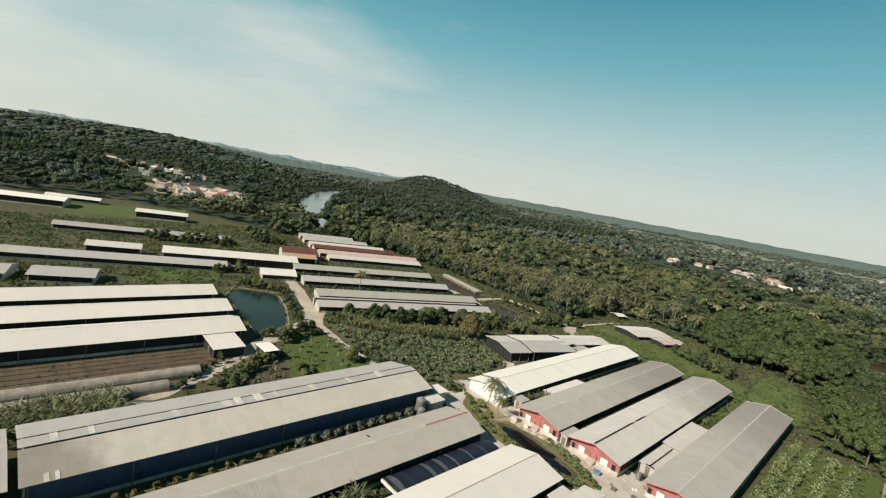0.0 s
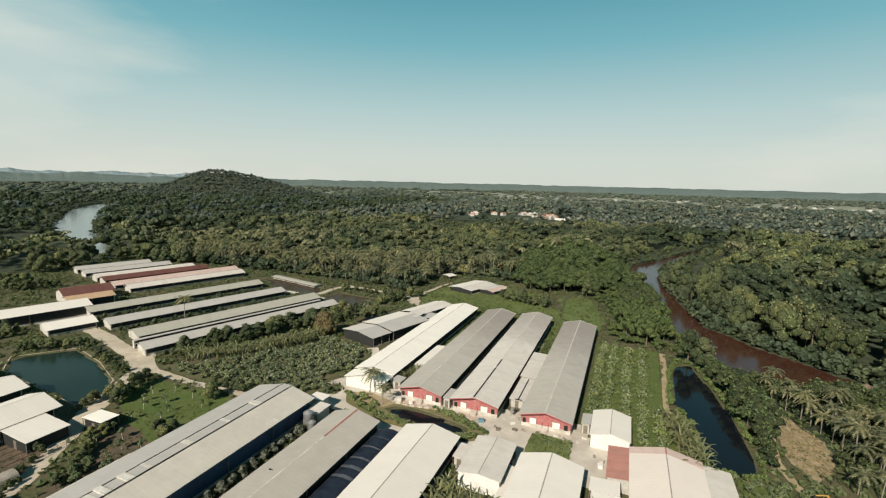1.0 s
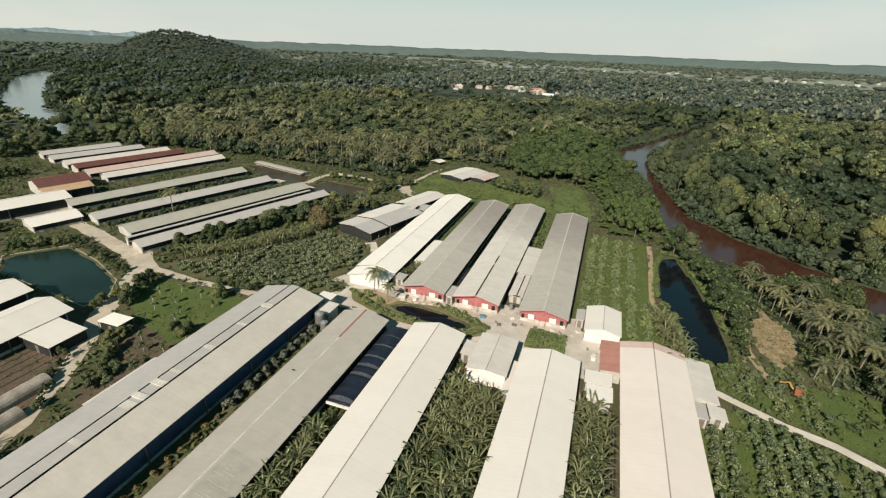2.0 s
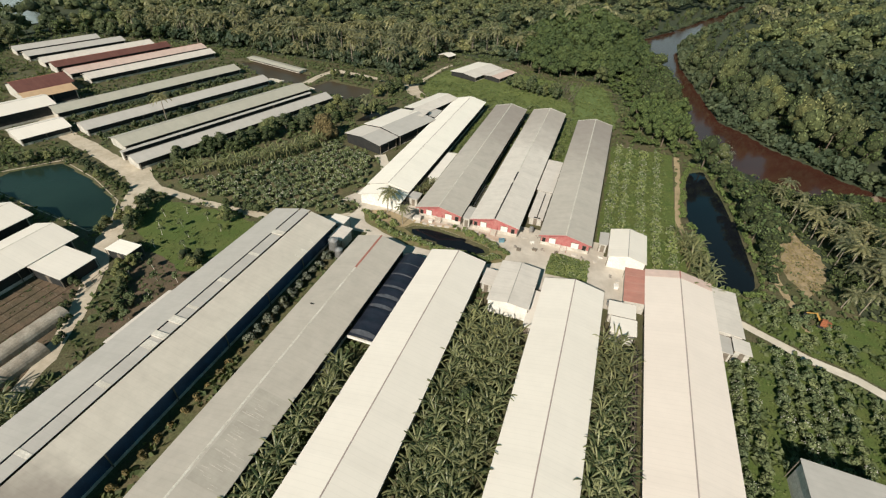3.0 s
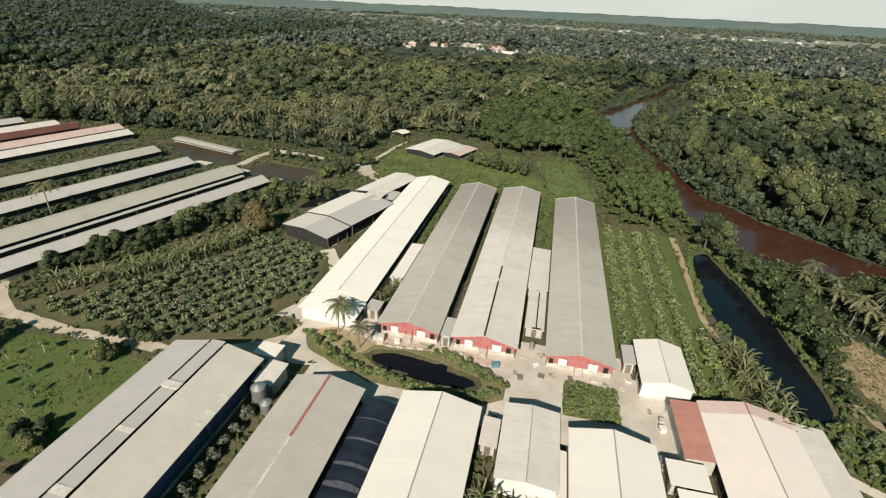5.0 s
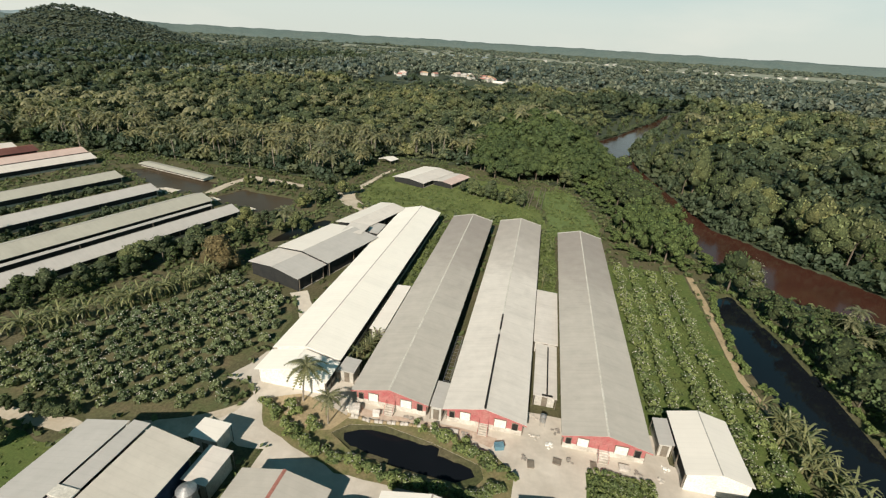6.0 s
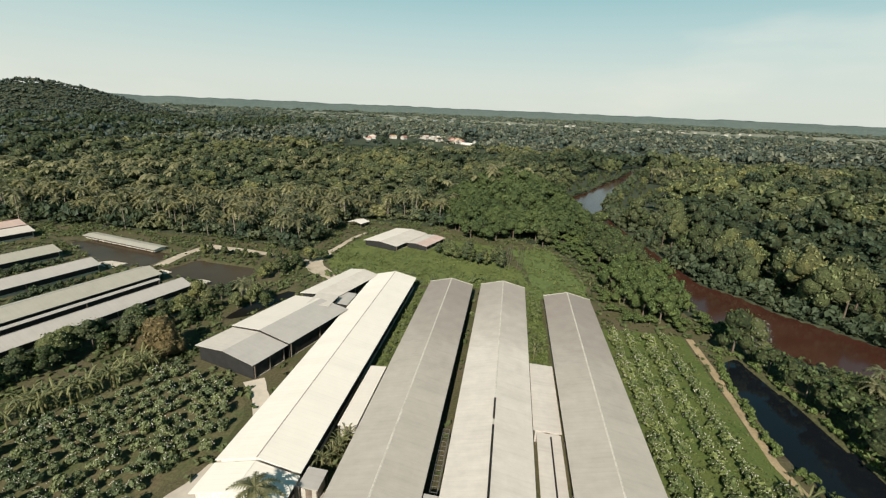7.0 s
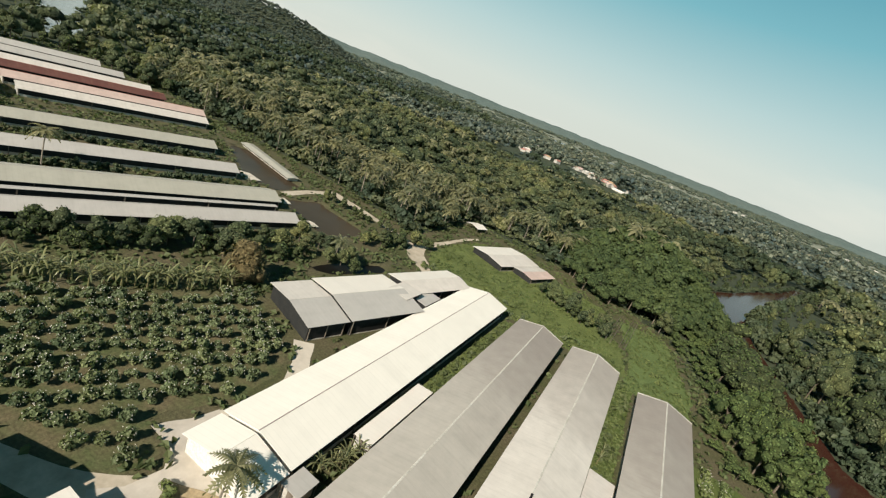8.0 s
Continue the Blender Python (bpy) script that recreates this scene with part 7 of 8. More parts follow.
for (x0, y0), (x1, y1) in zip(FAR_RIVER, FAR_RIVER[1:] + FAR_RIVER[:1]):
    n = int(math.hypot(x1 - x0, y1 - y0) / 3.2)
    for i in range(n):
        edge.append((x0 + (x1 - x0) * i / n + rngt.uniform(-3, 3), y0 + (y1 - y0) * i / n + rngt.uniform(-3, 3)))
edge = np.array(edge)
edge = edge[~inside(edge[:, 0], edge[:, 1], FAR_RIVER)]
es = rngt.uniform(0.35, 0.65, len(edge))
tagged(new("bank_thicket", scatter_mesh("bank_thicket", np.stack([edge[:, 0], edge[:, 1], 0 * es, es, es], 1), V_HILL, L_FOREST_DARK, rngt)), "low dark thicket along the far river bend", "bushes", "", "stuff")
fringe = []
for (x0, y0), (x1, y1) in zip(CANAL, CANAL[1:] + CANAL[:1]):
    n = int(math.hypot(x1 - x0, y1 - y0) / 0.5)
    for i in range(n):
        fringe.append((x0 + (x1 - x0) * i / n + rngt.uniform(-0.9, 0.9), y0 + (y1 - y0) * i / n + rngt.uniform(-0.9, 0.9)))
fringe = np.array(fringe)
bush_mass("canal_fringe", "low green weeds along the canal's edge", fringe[~inside(fringe[:, 0], fringe[:, 1], CANAL) & clear_of(fringe[:, 0], fringe[:, 1], [PATH_E])], 0.35, 0.72, L_VINE, 95)
gap = []
for corner, ln in (((-157.0, 94.0), 72), ((-178.0, 99.0), 70), ((-200.0, 105.0), 72), ((-212.0, 118.0), 60), ((-143.0, 90.0), 72)):
    for i in range(int(ln * 1.1)):
        q = Vector(corner) + MD * rngt.uniform(2, ln) + MX * rngt.uniform(0.6, 4.2 if corner[0] < -158 else 2.2)
        gap.append((q.x - 1.6, q.y + 1.8))
gap = np.array(gap)
gap = gap[clear_of(gap[:, 0], gap[:, 1], FOOTPRINTS)]
bush_mass("shed_scrub", "dark scrub filling the gaps between grey sheds", gap, 0.5, 0.95, L_FOREST_DARK, 94)

# ---- weeds and grass tufts ----
def tufts(name, label, x0, x1, y0, y1, density, size, leaf, polys_in, polys_out, seed, high=0.3):
    rng = np.random.default_rng(seed)
    n = int((x1 - x0) * (y1 - y0) * density)
    x, y = rng.uniform(x0, x1, n), rng.uniform(y0, y1, n)
    clump = np.array([noise.noise(Vector((a * 0.12, b * 0.12, seed))) for a, b in zip(x, y)])
    ok = clear_of(x, y, polys_out) & (clump + rng.uniform(-0.5, 0.5, n) > -0.12)
    if polys_in:
        within = np.zeros(n, bool)
        for p in polys_in:
            within |= inside(x, y, p)
        ok &= within
    x, y = x[ok], y[ok]
    x, y = np.repeat(x, 3) + rng.normal(0, size * 0.8, 3 * len(x)), np.repeat(y, 3) + rng.normal(0, size * 0.8, 3 * len(y))
    P = np.stack([x, y, rng.uniform(0.3, 1.0, len(x)) * high], 1)
    N = np.tile([0.0, -0.2, 1.0], (len(P), 1))
    V, F = cards(P, N, size, rng)
    tagged(new(name, tri_mesh(name, V, F, leaf)), label, "weeds", "", "stuff")


BUILT = FOOTPRINTS + ROADS + PONDS
tufts("weeds", "tall weeds and low scrub round the sheds", -330, 60, -10, 262, 0.5, 0.55, L_WEED, None, BUILT + [LAWN_W, ORCHARD_N, ORCHARD_E, MEADOW_N, STRIP_R, BARE_E, PLOTS_W, SOIL_W], 81, 0.6)
tufts("meadow_grass", "tussocky yellow-green meadow grass", -110, -15, 180, 250, 1.2, 0.36, L_MEADOW, [MEADOW_N, STRIP_R], BUILT, 82, 0.35)
tufts("lawn_grass", "short grass tufts on the lawn and between rows", -132, 44, 28, 168, 1.3, 0.2, L_GRASS, [LAWN_W, LAWN_E, ORCHARD_E, ORCHARD_S], BUILT[:len(FOOTPRINTS)] + ROADS[1:] + PONDS, 83, 0.12)
tufts("strip_grass", "tall grass tufts between the long sheds", -67, -31, 133, 183, 4.0, 0.3, L_MEADOW, [[(-66.6, 133.8), (-63.4, 133.8), (-63.4, 180.6), (-66.6, 180.6)], [(-35.4, 141.4), (-31.3, 141.4), (-31.3, 182.5), (-35.4, 182.5)]], [], 86, 0.3)
tufts("soil_weeds", "sparse weeds on the bare soil", -130, 40, -20, 132, 0.5, 0.25, L_WEED, [SOIL_W, PLOTS_W, BARE_E], FOOTPRINTS + ROADS, 84, 0.2)
tufts("dry_grass", "dry yellow grass on the bare canal bank", 18, 40, 88, 134, 2.4, 0.22, L_DRY, [BARE_E], FOOTPRINTS + ROADS + [BANK_TRAIL], 85, 0.25)

# ---- villages ----


def village_house(x, y, w, ln, turn, roof, label, group, z=0.0, h=3.0):
    ob = thing("village_house", label, "house", pose(x, y, z, 0, 0, turn), group)
    part("wall", gable(bmesh.new(), w / 2 - 0.4, 0, h, h + w * 0.2, -ln / 2 + 0.4, ln / 2 - 0.4), M_WALL, ob)
    for s in (-1, 1):
        part("roof_slope", slab(bmesh.new(), s * w / 2, h - 0.1, 0.02 * s, h + w * 0.22, -ln / 2, ln / 2, 0.12), roof, ob)
    part("window", box(bmesh.new(), w * 0.1, w * 0.3, -ln / 2 + 0.33, -ln / 2 + 0.39, 1.0, 2.2), M_DARK, ob)


rv = random.Random(31)
for cx, cy, dx, dy, n, g, reds in ((-540, 165, 55, 38, 38, "river village houses", 0.4), (-820, 180, 130, 45, 40, "upper village houses", 0.5), (-960, 340, 60, 50, 16, "far village houses", 0.1), (-118, 712, 30, 18, 13, "red village houses", 0.95), (-200, 735, 75, 45, 22, "red village houses", 0.85), (-330, 1010, 90, 50, 12, "distant hamlet", 0.1), (150, 1150, 250, 30, 12, "distant hamlet", 0.15), (-650, 1240, 90, 60, 8, "distant hamlet", 0.0)):
    for i in range(n):
        x, y = cx + rv.uniform(-dx, dx), cy + rv.uniform(-dy, dy)
        red = rv.random() < reds
        big = rv.uniform(0.8, 1.5) if cy < 600 else rv.uniform(0.7, 1.1)
        village_house(x, y, 7 * big, 9 * big, rv.uniform(0, 180), rv.choice((R_PINK, R_RED, R_RED, R_TAN)) if red else rv.choice((R_WHITE, R_COOL, R_PALE, R_CREAM)), "village house with a red tin roof among trees" if red else "village house with a pale tin roof among trees", g, float(land(x, y)), rv.uniform(3.2, 4.4) if cy > 600 else rv.uniform(3.2, 5.5))
for x, y in ((-64, 1900), (69, 2100), (163, 2000), (190, 1985), (253, 1692), (357, 1663), (440, 1730), (477, 1780), (520, 1760), (570, 1785), (597, 1697), (640, 1720), (777, 1940), (820, 1960), (434, 1180), (446, 1190), (405, 1260), (-340, 1047), (-360, 1075), (-213, 1900)):
    village_house(x, y, rv.uniform(6, 9), rv.uniform(9, 15), rv.uniform(60, 120), rv.choice((R_WHITE, R_PALE, R_COOL)), "far house with a pale roof at the field's edge", "houses along the far fields", float(land(x, y)), rv.uniform(3.5, 5.5))
village_house(-104, 700, 9, 16, 80, R_WHITE, "large white-walled hall with a cream roof in the village", "red village houses", 0, 5)
village_house(-124, 712, 11, 18, 80, R_RED, "large hall with a red roof in the village", "red village houses", 0, 5)

# ---- vegetable plots with hoops and film tunnels ----
def film_tunnel(x, y0, y1, w, h, label):
    ob = thing("film_tunnel", label, "tunnel", pose(x, (y0 + y1) / 2, 0), "film tunnels")
    q, n, ny = (y1 - y0) / 2, 10, max(4, int((y1 - y0) / 1.2))
    V, F = [], []
    for j in range(ny + 1):
        y = -q + 2 * q * j / ny
        sag = 0.05 * (j % 2)
        for i in range(n + 1):
            a = math.pi * i / n
            V.append((math.cos(a) * w / 2, y, max(0.02, math.sin(a) ** 0.7 * (h - sag))))
    for j in range(ny):
        for i in range(n):
            p = j * (n + 1) + i
            F += [(p, p + 1, p + n + 2), (p, p + n + 2, p + n + 1)]
    cover = new("cover", tri_mesh("cover", V, F, M_FILM))
    cover.parent = ob
    cover.modifiers.new("thick", "SOLIDIFY").thickness = 0.03
    for j in range(0, ny + 1, 2):
        y = -q + 2 * q * j / ny
        bm = bmesh.new()
        pts = [(math.cos(math.pi * i / 8) * w / 2 * 1.02, y, math.sin(math.pi * i / 8) ** 0.7 * h * 1.02) for i in range(9)]
        for p, r in zip(pts, pts[1:]):
            tube(bm, p, r, 0.03, sides=5)
        part("hoop", bm, M_FILM, ob)
    for s in (-1, 1):
        bm = bmesh.new()
        prism(bm, [(math.cos(math.pi * i / 8) * w / 2 * 0.96, s * (q - 0.05), math.sin(math.pi * i / 8) ** 0.7 * h * 0.95) for i in range(9)], (0, -s * 0.05, 0))
        part("end_sheet", bm, M_FILM, ob)


film_tunnel(-111.8, -14, 40.6, 3.4, 2.0, "long low tunnel of dusty beige film")
film_tunnel(-106.8, -12, 33.0, 3.0, 1.9, "shorter low tunnel of dusty beige film")
HOOP = bmesh.new()
hp = [(math.cos(math.pi * i / 8) * 0.75, 0, math.sin(math.pi * i / 8) * 0.6) for i in range(9)]
for p, r in zip(hp, hp[1:]):
    tube(HOOP, p, r, 0.025, sides=5)
HOOP_MESH = bpy.data.meshes.new("hoop")
HOOP.to_mesh(HOOP_MESH)
HOOP.free()
HOOP_MESH.materials.append(M_WOOD)
for bx in range(5):
    x = -125.6 + bx * 2.35
    ob = thing("hooped_bed", "raised brown plant bed under bare pale hoops", "plant bed", pose(x, 22, 0), "hooped beds")
    top = 46.5 if bx < 4 else 43.5
    bm = bmesh.new()
    box(bm, -0.75, 0.75, -35, top - 22, 0.0, 0.16)
    bmesh.ops.bevel(bm, geom=bm.edges[:], offset=0.06, segments=1, affect="EDGES")
    part("soil", bm, M_SOIL, ob)
    for j in range(17):
        shared("hoop", HOOP_MESH, ob, pose(0, top - 22 - 0.4 - j * 2.6, 0.14))
for x, y, t in ((-115, 50, 10), (-127.6, 30, 0), (-127.6, 10, 0)):
    ob = thing("timber_fence", "weathered timber rail fence round the plots", "fence", pose(x, y, 0, 0, 0, t))
    for i in range(6):
        bm = bmesh.new()
        tube(bm, (0, i * 1.8 - 4.5, 0), (0, i * 1.8 - 4.5, 1.2), 0.05, sides=6)
        part("post", bm, M_WOOD, ob)
    for z in (0.5, 1.0):
        bm = bmesh.new()
        tube(bm, (0, -4.6, z), (0, 4.6, z), 0.035, sides=6)
        part("rail", bm, M_WOOD, ob)

# ---- saplings on the lawn and the bare soil ----
for i, (x, y) in enumerate(((-121, 74), (-117, 77), (-113.5, 72), (-119, 70), (-110, 76.5), (-115.5, 67.5), (-109, 69), (-113, 63), (-106.5, 65.5), (-104, 74), (-112, 58.5), (-107, 57), (-103.5, 54.5), (-110, 53.5), (-101, 50), (-99, 55.5), (-103, 46), (-99.5, 44), (-98.5, 48.5))):
    ob = thing("sapling", "thin pale-stemmed sapling on open ground", "sapling", pose(x, y, 0, 0, 0, rv.uniform(0, 360)), "saplings")
    bm = bmesh.new()
    tube(bm, (0, 0, -0.1), (0.25, 0.1, 1.9), 0.06, 0.04, 6)
    tube(bm, (0.2, 0.08, 1.3), (0.7, -0.2, 2.2), 0.03, 0.02, 5)
    part("stem", bm, M_PLINTH, ob)
    shared("crown", BUSH_KINDS[i % 6][0], ob, pose(0.3, 0, 1.2) @ Matrix.Scale(rv.uniform(0.45, 0.75), 4))

# ---- tanks, pipes and clutter between the sheds ----
def feed_silo(x, y, label, s=1.0):
    ob = thing("feed_silo", label, "silo", pose(x, y, 0) @ Matrix.Scale(s, 4), "feed silos")
    bm = bmesh.new()
    tube(bm, (0, 0, 1.9), (0, 0, 4.2), 1.1, 1.1, 18)
    part("drum", bm, M_STEEL, ob, smooth=False)
    bm = bmesh.new()
    tube(bm, (0, 0, 0.8), (0, 0, 1.9), 0.2, 1.1, 18)
    part("hopper", bm, M_STEEL, ob)
    bm = bmesh.new()
    tube(bm, (0, 0, 4.2), (0, 0, 4.75), 1.14, 0.25, 18)
    part("lid", bm, M_STEEL, ob)
    for i in range(4):
        a = math.pi / 4 + i * math.pi / 2
        bm = bmesh.new()
        tube(bm, (math.cos(a) * 1.1, math.sin(a) * 1.1, 0), (math.cos(a) * 1.08, math.sin(a) * 1.08, 2.6), 0.06, sides=6)
        part("leg", bm, M_STEEL, ob)
    bm = bmesh.new()
    tube(bm, (0, 0, 0.9), (0, 1.8, 2.6), 0.09, sides=8)
    part("auger_pipe", bm, M_STEEL, ob)


feed_silo(-73.9, 76.4, "galvanised feed silo at the vented shed", 1.0)
feed_silo(-71.6, 74.6, "galvanised feed silo at the vented shed", 0.8)
feed_silo(-33.4, 102.2, "galvanised feed silo between two red fronts", 0.45)


def crate(x, y, w, d, h, m, label, name="crate", z=0.0, turn=0.0):
    ob = thing(name, label, name.replace("_", " "), pose(x, y, z, 0, 0, turn))
    bm = bmesh.new()
    box(bm, -w / 2, w / 2, -d / 2, d / 2, 0, h * 0.92)
    bmesh.ops.bevel(bm, geom=bm.edges[:], offset=min(w, d, h) * 0.06, segments=1, affect="EDGES")
    part("body", bm, m, ob)
    bm = bmesh.new()
    box(bm, -w / 2 - 0.04, w / 2 + 0.04, -d / 2 - 0.04, d / 2 + 0.04, h * 0.925, h)
    part("rim", bm, m, ob)


crate(-39.4, 95.9, 1.3, 0.9, 0.8, M_BLUETUB, "faded blue plastic tub before the red front", "tub", 0.03, 20)
crate(-61.8, 96.9, 1.6, 1.4, 1.2, M_PLINTH, "pale box on the yard beside the pond", "water_box", 0.03, 15)
crate(-34.8, 94.2, 0.9, 1.1, 0.3, M_WOOD, "grey timber pallet on the yard", "pallet", 0.03, 5)
crate(-31.2, 95.6, 1.1, 0.9, 0.3, M_WOOD, "grey timber pallet by the red front", "pallet", 0.03, -10)
crate(-26.2, 96.3, 0.8, 1.2, 0.25, M_WOOD, "flat timber pallet by the bed", "pallet", 0.03, 0)
crate(-22.0, 96.9, 1.4, 0.8, 0.5, M_PLINTH, "low concrete trough by the steps", "trough", 0.03, 0)
crate(-46.2, 96.9, 1.2, 0.7, 0.5, M_PLINTH, "low concrete trough before the red front", "trough", 0.03, 0)
crate(-58.4, 97.2, 1.0, 0.8, 0.7, M_WHITE, "white feed box beside the steps", "feed_box", 0.03, 12)
crate(-37.9, 83.6, 0.9, 0.9, 0.9, M_BLUETUB, "blue plastic drum box beside the pump house", "tub", 0.03, 0)
crate(-12.2, 88.6, 0.9, 1.0, 0.8, M_WHITE, "white crate stacked by the red wing", "feed_box", 0.03, 8)
crate(-12.0, 90.4, 0.8, 0.8, 0.7, M_PLINTH, "pale crate by the red wing", "feed_box", 0.03, -6)
crate(-13.0, 82.6, 1.4, 0.8, 0.9, M_STEEL, "grey metal bin by the egg room", "bin", 0.03, 0)
for i, (x, y) in enumerate(((-56.8, 81.9), (-55.2, 81.95), (-53.8, 81.9))):
    crate(x, y, 0.9, 0.6, 0.9, M_WHITE, "white box at the tunnel mouth", "feed_box", 0.03, i * 4)

rw = random.Random(17)
ob = thing("kerb_wall", "low crumbling stone wall round the yard pond", "wall", pose(0, 0, 0))
for (xa, ya), (xb, yb) in (((-62.6, 96.0), (-58.8, 95.6)), ((-58.8, 95.6), (-52.4, 96.6)), ((-52.4, 96.6), (-48.5, 97.0))):
    n = int(math.hypot(xb - xa, yb - ya) / 0.62)
    for i in range(n):
        t = (i + 0.5) / n
        bm = bmesh.new()
        hh = rw.uniform(0.3, 0.46)
        box(bm, -0.29, 0.29, -0.2, 0.2, 0, hh)
        bmesh.ops.bevel(bm, geom=bm.edges[:], offset=0.05, segments=1, affect="EDGES")
        st = part("stone", bm, M_PLINTH if i % 3 else M_SAND, ob)
        st.matrix_basis = pose(xa + (xb - xa) * t, ya + (yb - ya) * t, 0.08, 0, 0, math.degrees(math.atan2(yb - ya, xb - xa)) + rw.uniform(-7, 7))


def rubble(x, y, r, label, m, seed):
    """A small heap of broken pieces."""
    rr = random.Random(seed)
    heap = thing("rubble_heap", label, "rubble", pose(x, y, 0.03), "litter on the yard")
    for i in range(7):
        bm = bmesh.new()
        a, d, k = rr.uniform(0, 6.28), r * rr.uniform(0, 0.9), rr.uniform(0.12, 0.3)
        box(bm, -k, k, -k * 0.7, k * 0.7, 0, k * rr.uniform(0.4, 1.0))
        bmesh.ops.bevel(bm, geom=bm.edges[:], offset=k * 0.15, segments=1, affect="EDGES")
        part("piece", bm, m, heap).matrix_basis = pose(math.cos(a) * d, math.sin(a) * d, 0, 0, 0, rr.uniform(0, 180))


for i, (x, y, r, m) in enumerate(((-35.6, 94.9, 0.7, M_STONE), (-9.4, 93.6, 0.6, M_STONE), (-17.4, 96.2, 0.9, M_PLINTH), (-29.4, 96.4, 0.9, M_STONE), (-34.6, 99.6, 1.1, M_PLINTH), (-32.4, 98.4, 0.9, M_WHITE), (-63.2, 97.6, 1.0, M_WHITE), (-53.6, 97.9, 0.8, M_STONE), (-44.6, 97.4, 0.7, M_STONE), (-20.2, 96.6, 0.6, M_STONE), (-13.6, 92.2, 0.5, M_STONE), (-16.4, 98.4, 1.0, M_WHITE), (-31.4, 101.0, 1.0, M_STONE), (-34.8, 103.6, 0.9, M_PLINTH))):
    rubble(x, y, r, ("grey heap of broken blocks on the yard", "pale heap of broken blocks on the yard")[m is not M_STONE], m, 60 + i)

# pipes and a walkway between sheds
ob = thing("pipe_run", "weathered pipe run on posts beside the cream shed", "pipes", pose(-7.9, 40, 0))
for dx in (-0.25, 0.25):
    bm = bmesh.new()
    tube(bm, (dx, -30, 0.9), (dx, 32, 0.9), 0.07, sides=6)
    part("pipe", bm, M_WOOD, ob)
for i in range(12):
    bm = bmesh.new()
    box(bm, -0.4, 0.4, -29.5 + i * 5.5, -29.4 + i * 5.5, 0, 0.84)
    part("bracket", bm, M_WOOD, ob)
ob = thing("cage_stack", "rusting wire ladder frames between grey sheds", "frame", pose(-49.4, 112, 0))
for s in (-1, 1):
    bm = bmesh.new()
    tube(bm, (s * 0.5, -7, 1.6), (s * 0.5, 7, 1.6), 0.04, sides=5)
    part("rail", bm, M_STEEL, ob)
for i in range(15):
    bm = bmesh.new()
    tube(bm, (-0.5, -7 + i, 1.6), (0.5, -7 + i, 1.6), 0.03, sides=5)
    tube(bm, (0.5, -7 + i, 0), (0.5, -7 + i, 1.6), 0.03, sides=5)
    part("rung", bm, M_STEEL, ob)
ob = thing("roof_gutter", "dark open gutter on the low pale roof", "gutter", pose(-33.0, 113.0, 2.26))
part("channel", box(bmesh.new(), -0.12, 0.12, -6.5, 6.5, 0.0, 0.08), M_DARK, ob)
part("cross_channel", box(bmesh.new(), -0.8, 0.9, -6.9, -6.52, 0.02, 0.1), M_DARK, ob)
ob = thing("roof_vent_strip", "dark open strip along the pale roof ridge", "vent", pose(-42.1, 108.5, 4.72))
part("strip", box(bmesh.new(), -0.16, 0.16, -10.4, 9.0, 0.02, 0.1), M_DARK, ob)
part("strip", box(bmesh.new(), -0.16, 0.16, 10.5, 16.0, 0.02, 0.1), M_DARK, ob)
crate(-66.6, 57.0, 1.3, 0.22, 0.12, M_DARK, "dark plank lying on the beige roof", "plank", 4.02, 2)

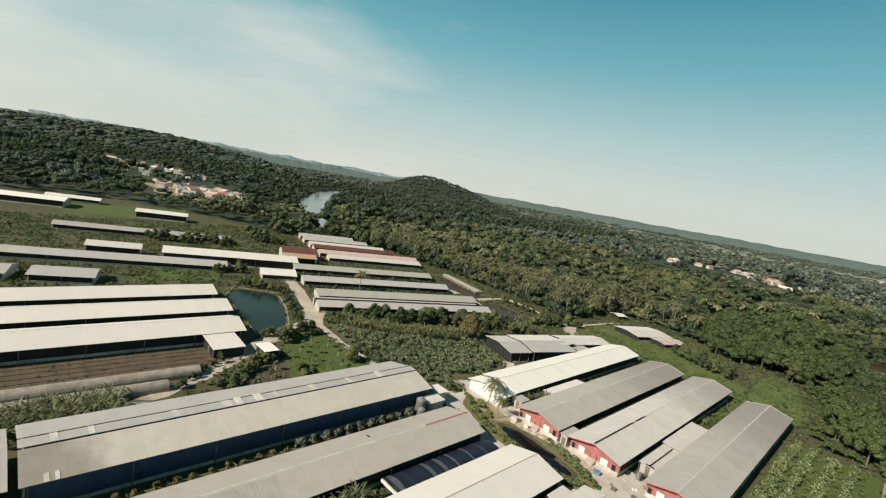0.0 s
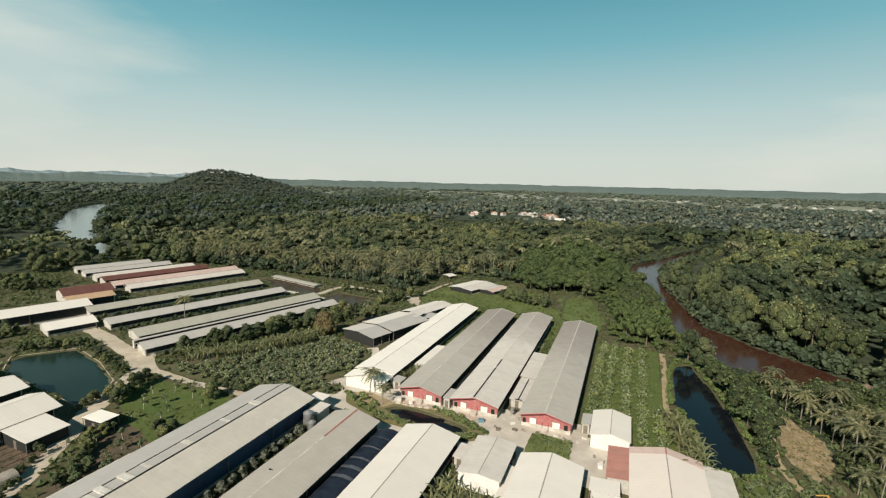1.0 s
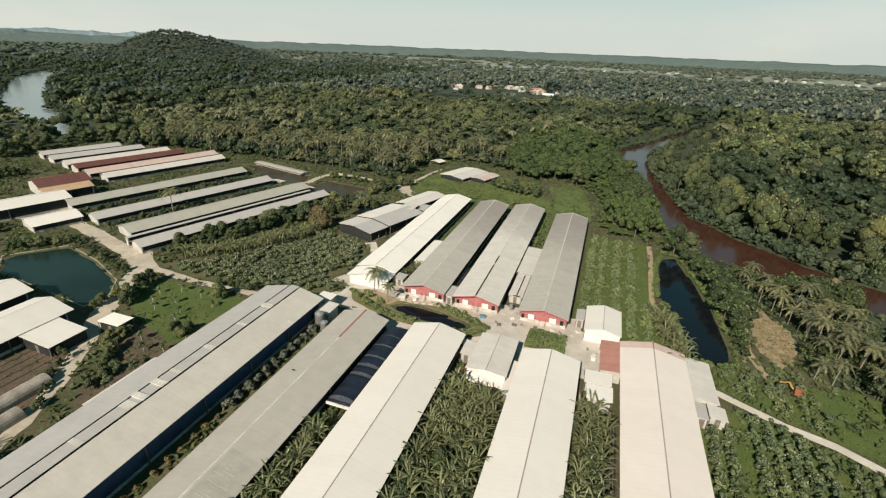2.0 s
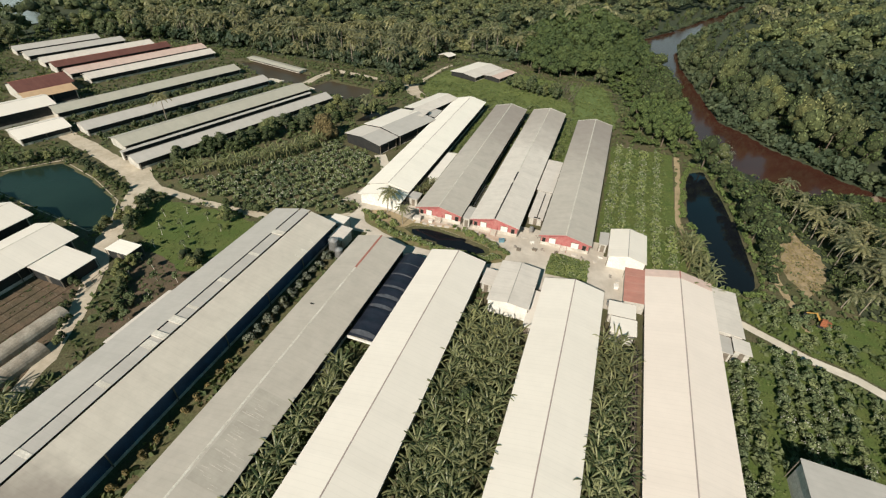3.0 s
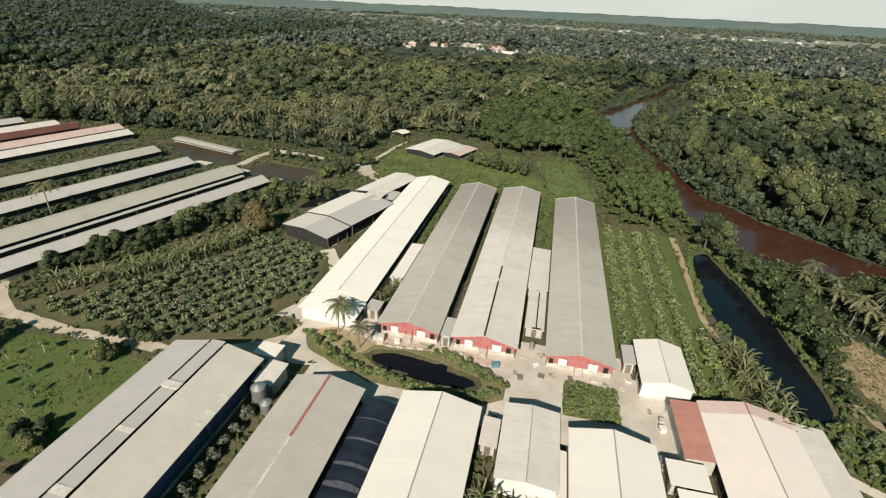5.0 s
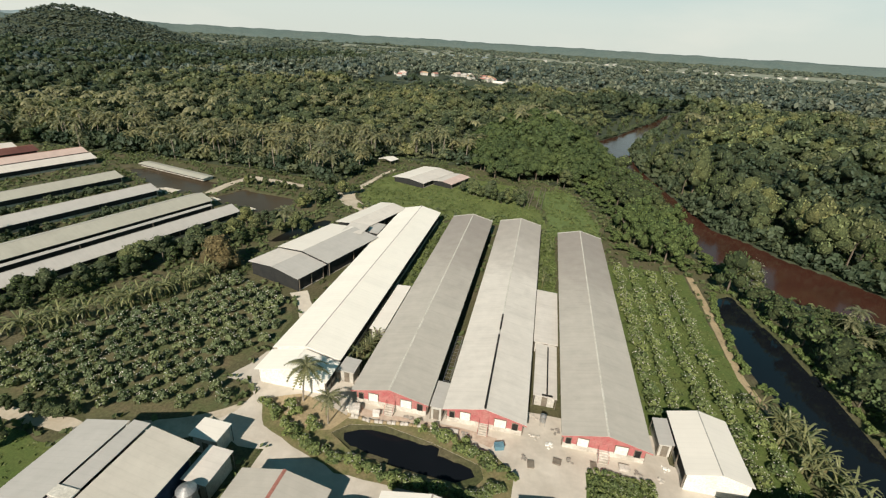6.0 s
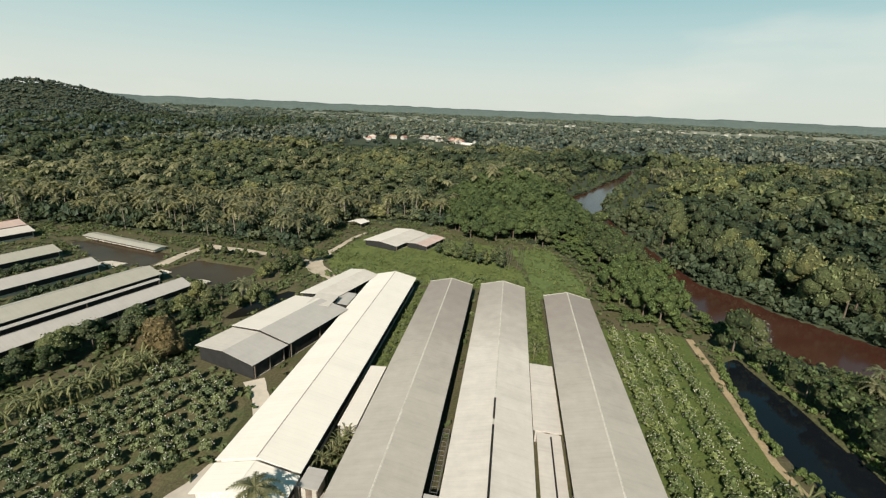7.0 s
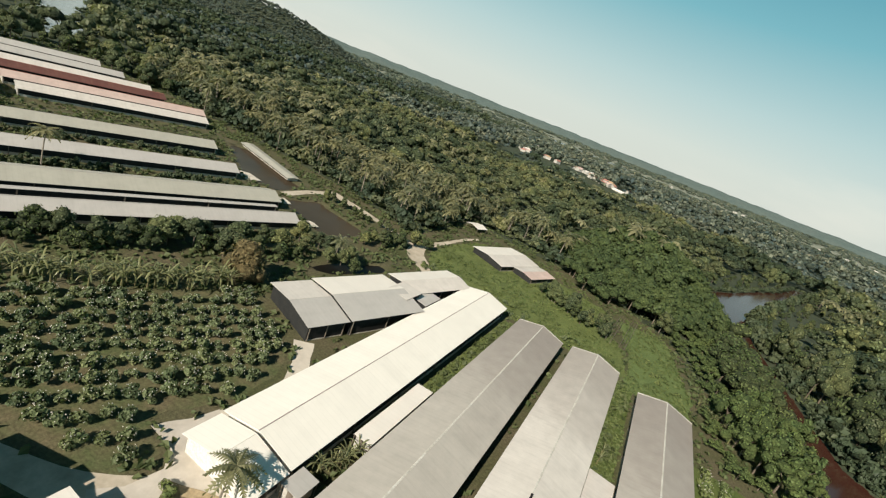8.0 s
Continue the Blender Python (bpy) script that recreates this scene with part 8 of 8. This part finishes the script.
# ---- excavator on the bare bank ----
ob = thing("excavator", "small orange excavator with a raised yellow arm", "excavator", pose(27.6, 92.0, 0.05, 0, 0, 75) @ Matrix.Scale(0.72, 4))
for s in (-1, 1):
    bm = bmesh.new()
    box(bm, s * 0.9 - 0.25, s * 0.9 + 0.25, -1.5, 1.5, 0, 0.7)
    bmesh.ops.bevel(bm, geom=bm.edges[:], offset=0.18, segments=2, affect="EDGES")
    part("track", bm, M_RUBBER, ob)
bm = bmesh.new()
box(bm, -1.1, 1.1, -1.6, 1.0, 0.75, 1.7)
bmesh.ops.bevel(bm, geom=bm.edges[:], offset=0.12, segments=2, affect="EDGES")
part("body", bm, M_ORANGE, ob)
bm = bmesh.new()
box(bm, -1.05, -0.1, -0.2, 1.1, 1.72, 2.9)
bmesh.ops.bevel(bm, geom=bm.edges[:], offset=0.1, segments=2, affect="EDGES")
cab = part("cab", bm, M_ORANGE, ob)
part("window", box(bmesh.new(), -1.0, -0.15, 1.11, 1.14, 2.0, 2.75), M_DARK, cab)
M_YELLOW = mat("yellow_machine_paint", (0.50, 0.30, 0.08), (0.38, 0.23, 0.07), scale=1.0, fine=6.0, bump=0.1, dist=0.01, rough=0.45)
bm = bmesh.new()
prism(bm, [(0.2, 0.8, 1.4), (0.2, 2.6, 3.6), (0.2, 2.9, 3.4), (0.2, 1.2, 1.2)], (0.3, 0, 0))
part("boom", bm, M_YELLOW, ob)
bm = bmesh.new()
prism(bm, [(0.23, 2.5, 3.6), (0.23, 4.9, 2.6), (0.23, 4.8, 2.35), (0.23, 2.7, 3.3)], (0.24, 0, 0))
part("arm", bm, M_YELLOW, ob)
bm = bmesh.new()
prism(bm, [(-0.05, 4.7, 2.5), (-0.05, 5.3, 2.0), (-0.05, 4.9, 1.4), (-0.05, 4.4, 1.7)], (0.8, 0, 0))
part("bucket", bm, M_RUBBER, ob)

# ---- trellis frames behind the sheds ----
for tx0 in (-40.6, -36.4):
    ob = thing("trellis", "long low timber trellis with climbing plants", "trellis", pose(tx0, 217, 0, 0, 0, -3), "trellises")
    for i in range(9):
        for s in (-1, 1):
            bm = bmesh.new()
            tube(bm, (s * 0.8, -12.5 + i * 3.1, 0), (s * 0.8, -12.5 + i * 3.1, 1.7), 0.06, sides=6)
            part("post", bm, M_WOOD, ob)
    for x in (-0.8, 0, 0.8):
        bm = bmesh.new()
        tube(bm, (x, -12.7, 1.7), (x, 12.5, 1.7), 0.05, sides=5)
        part("rail", bm, M_WOOD, ob)
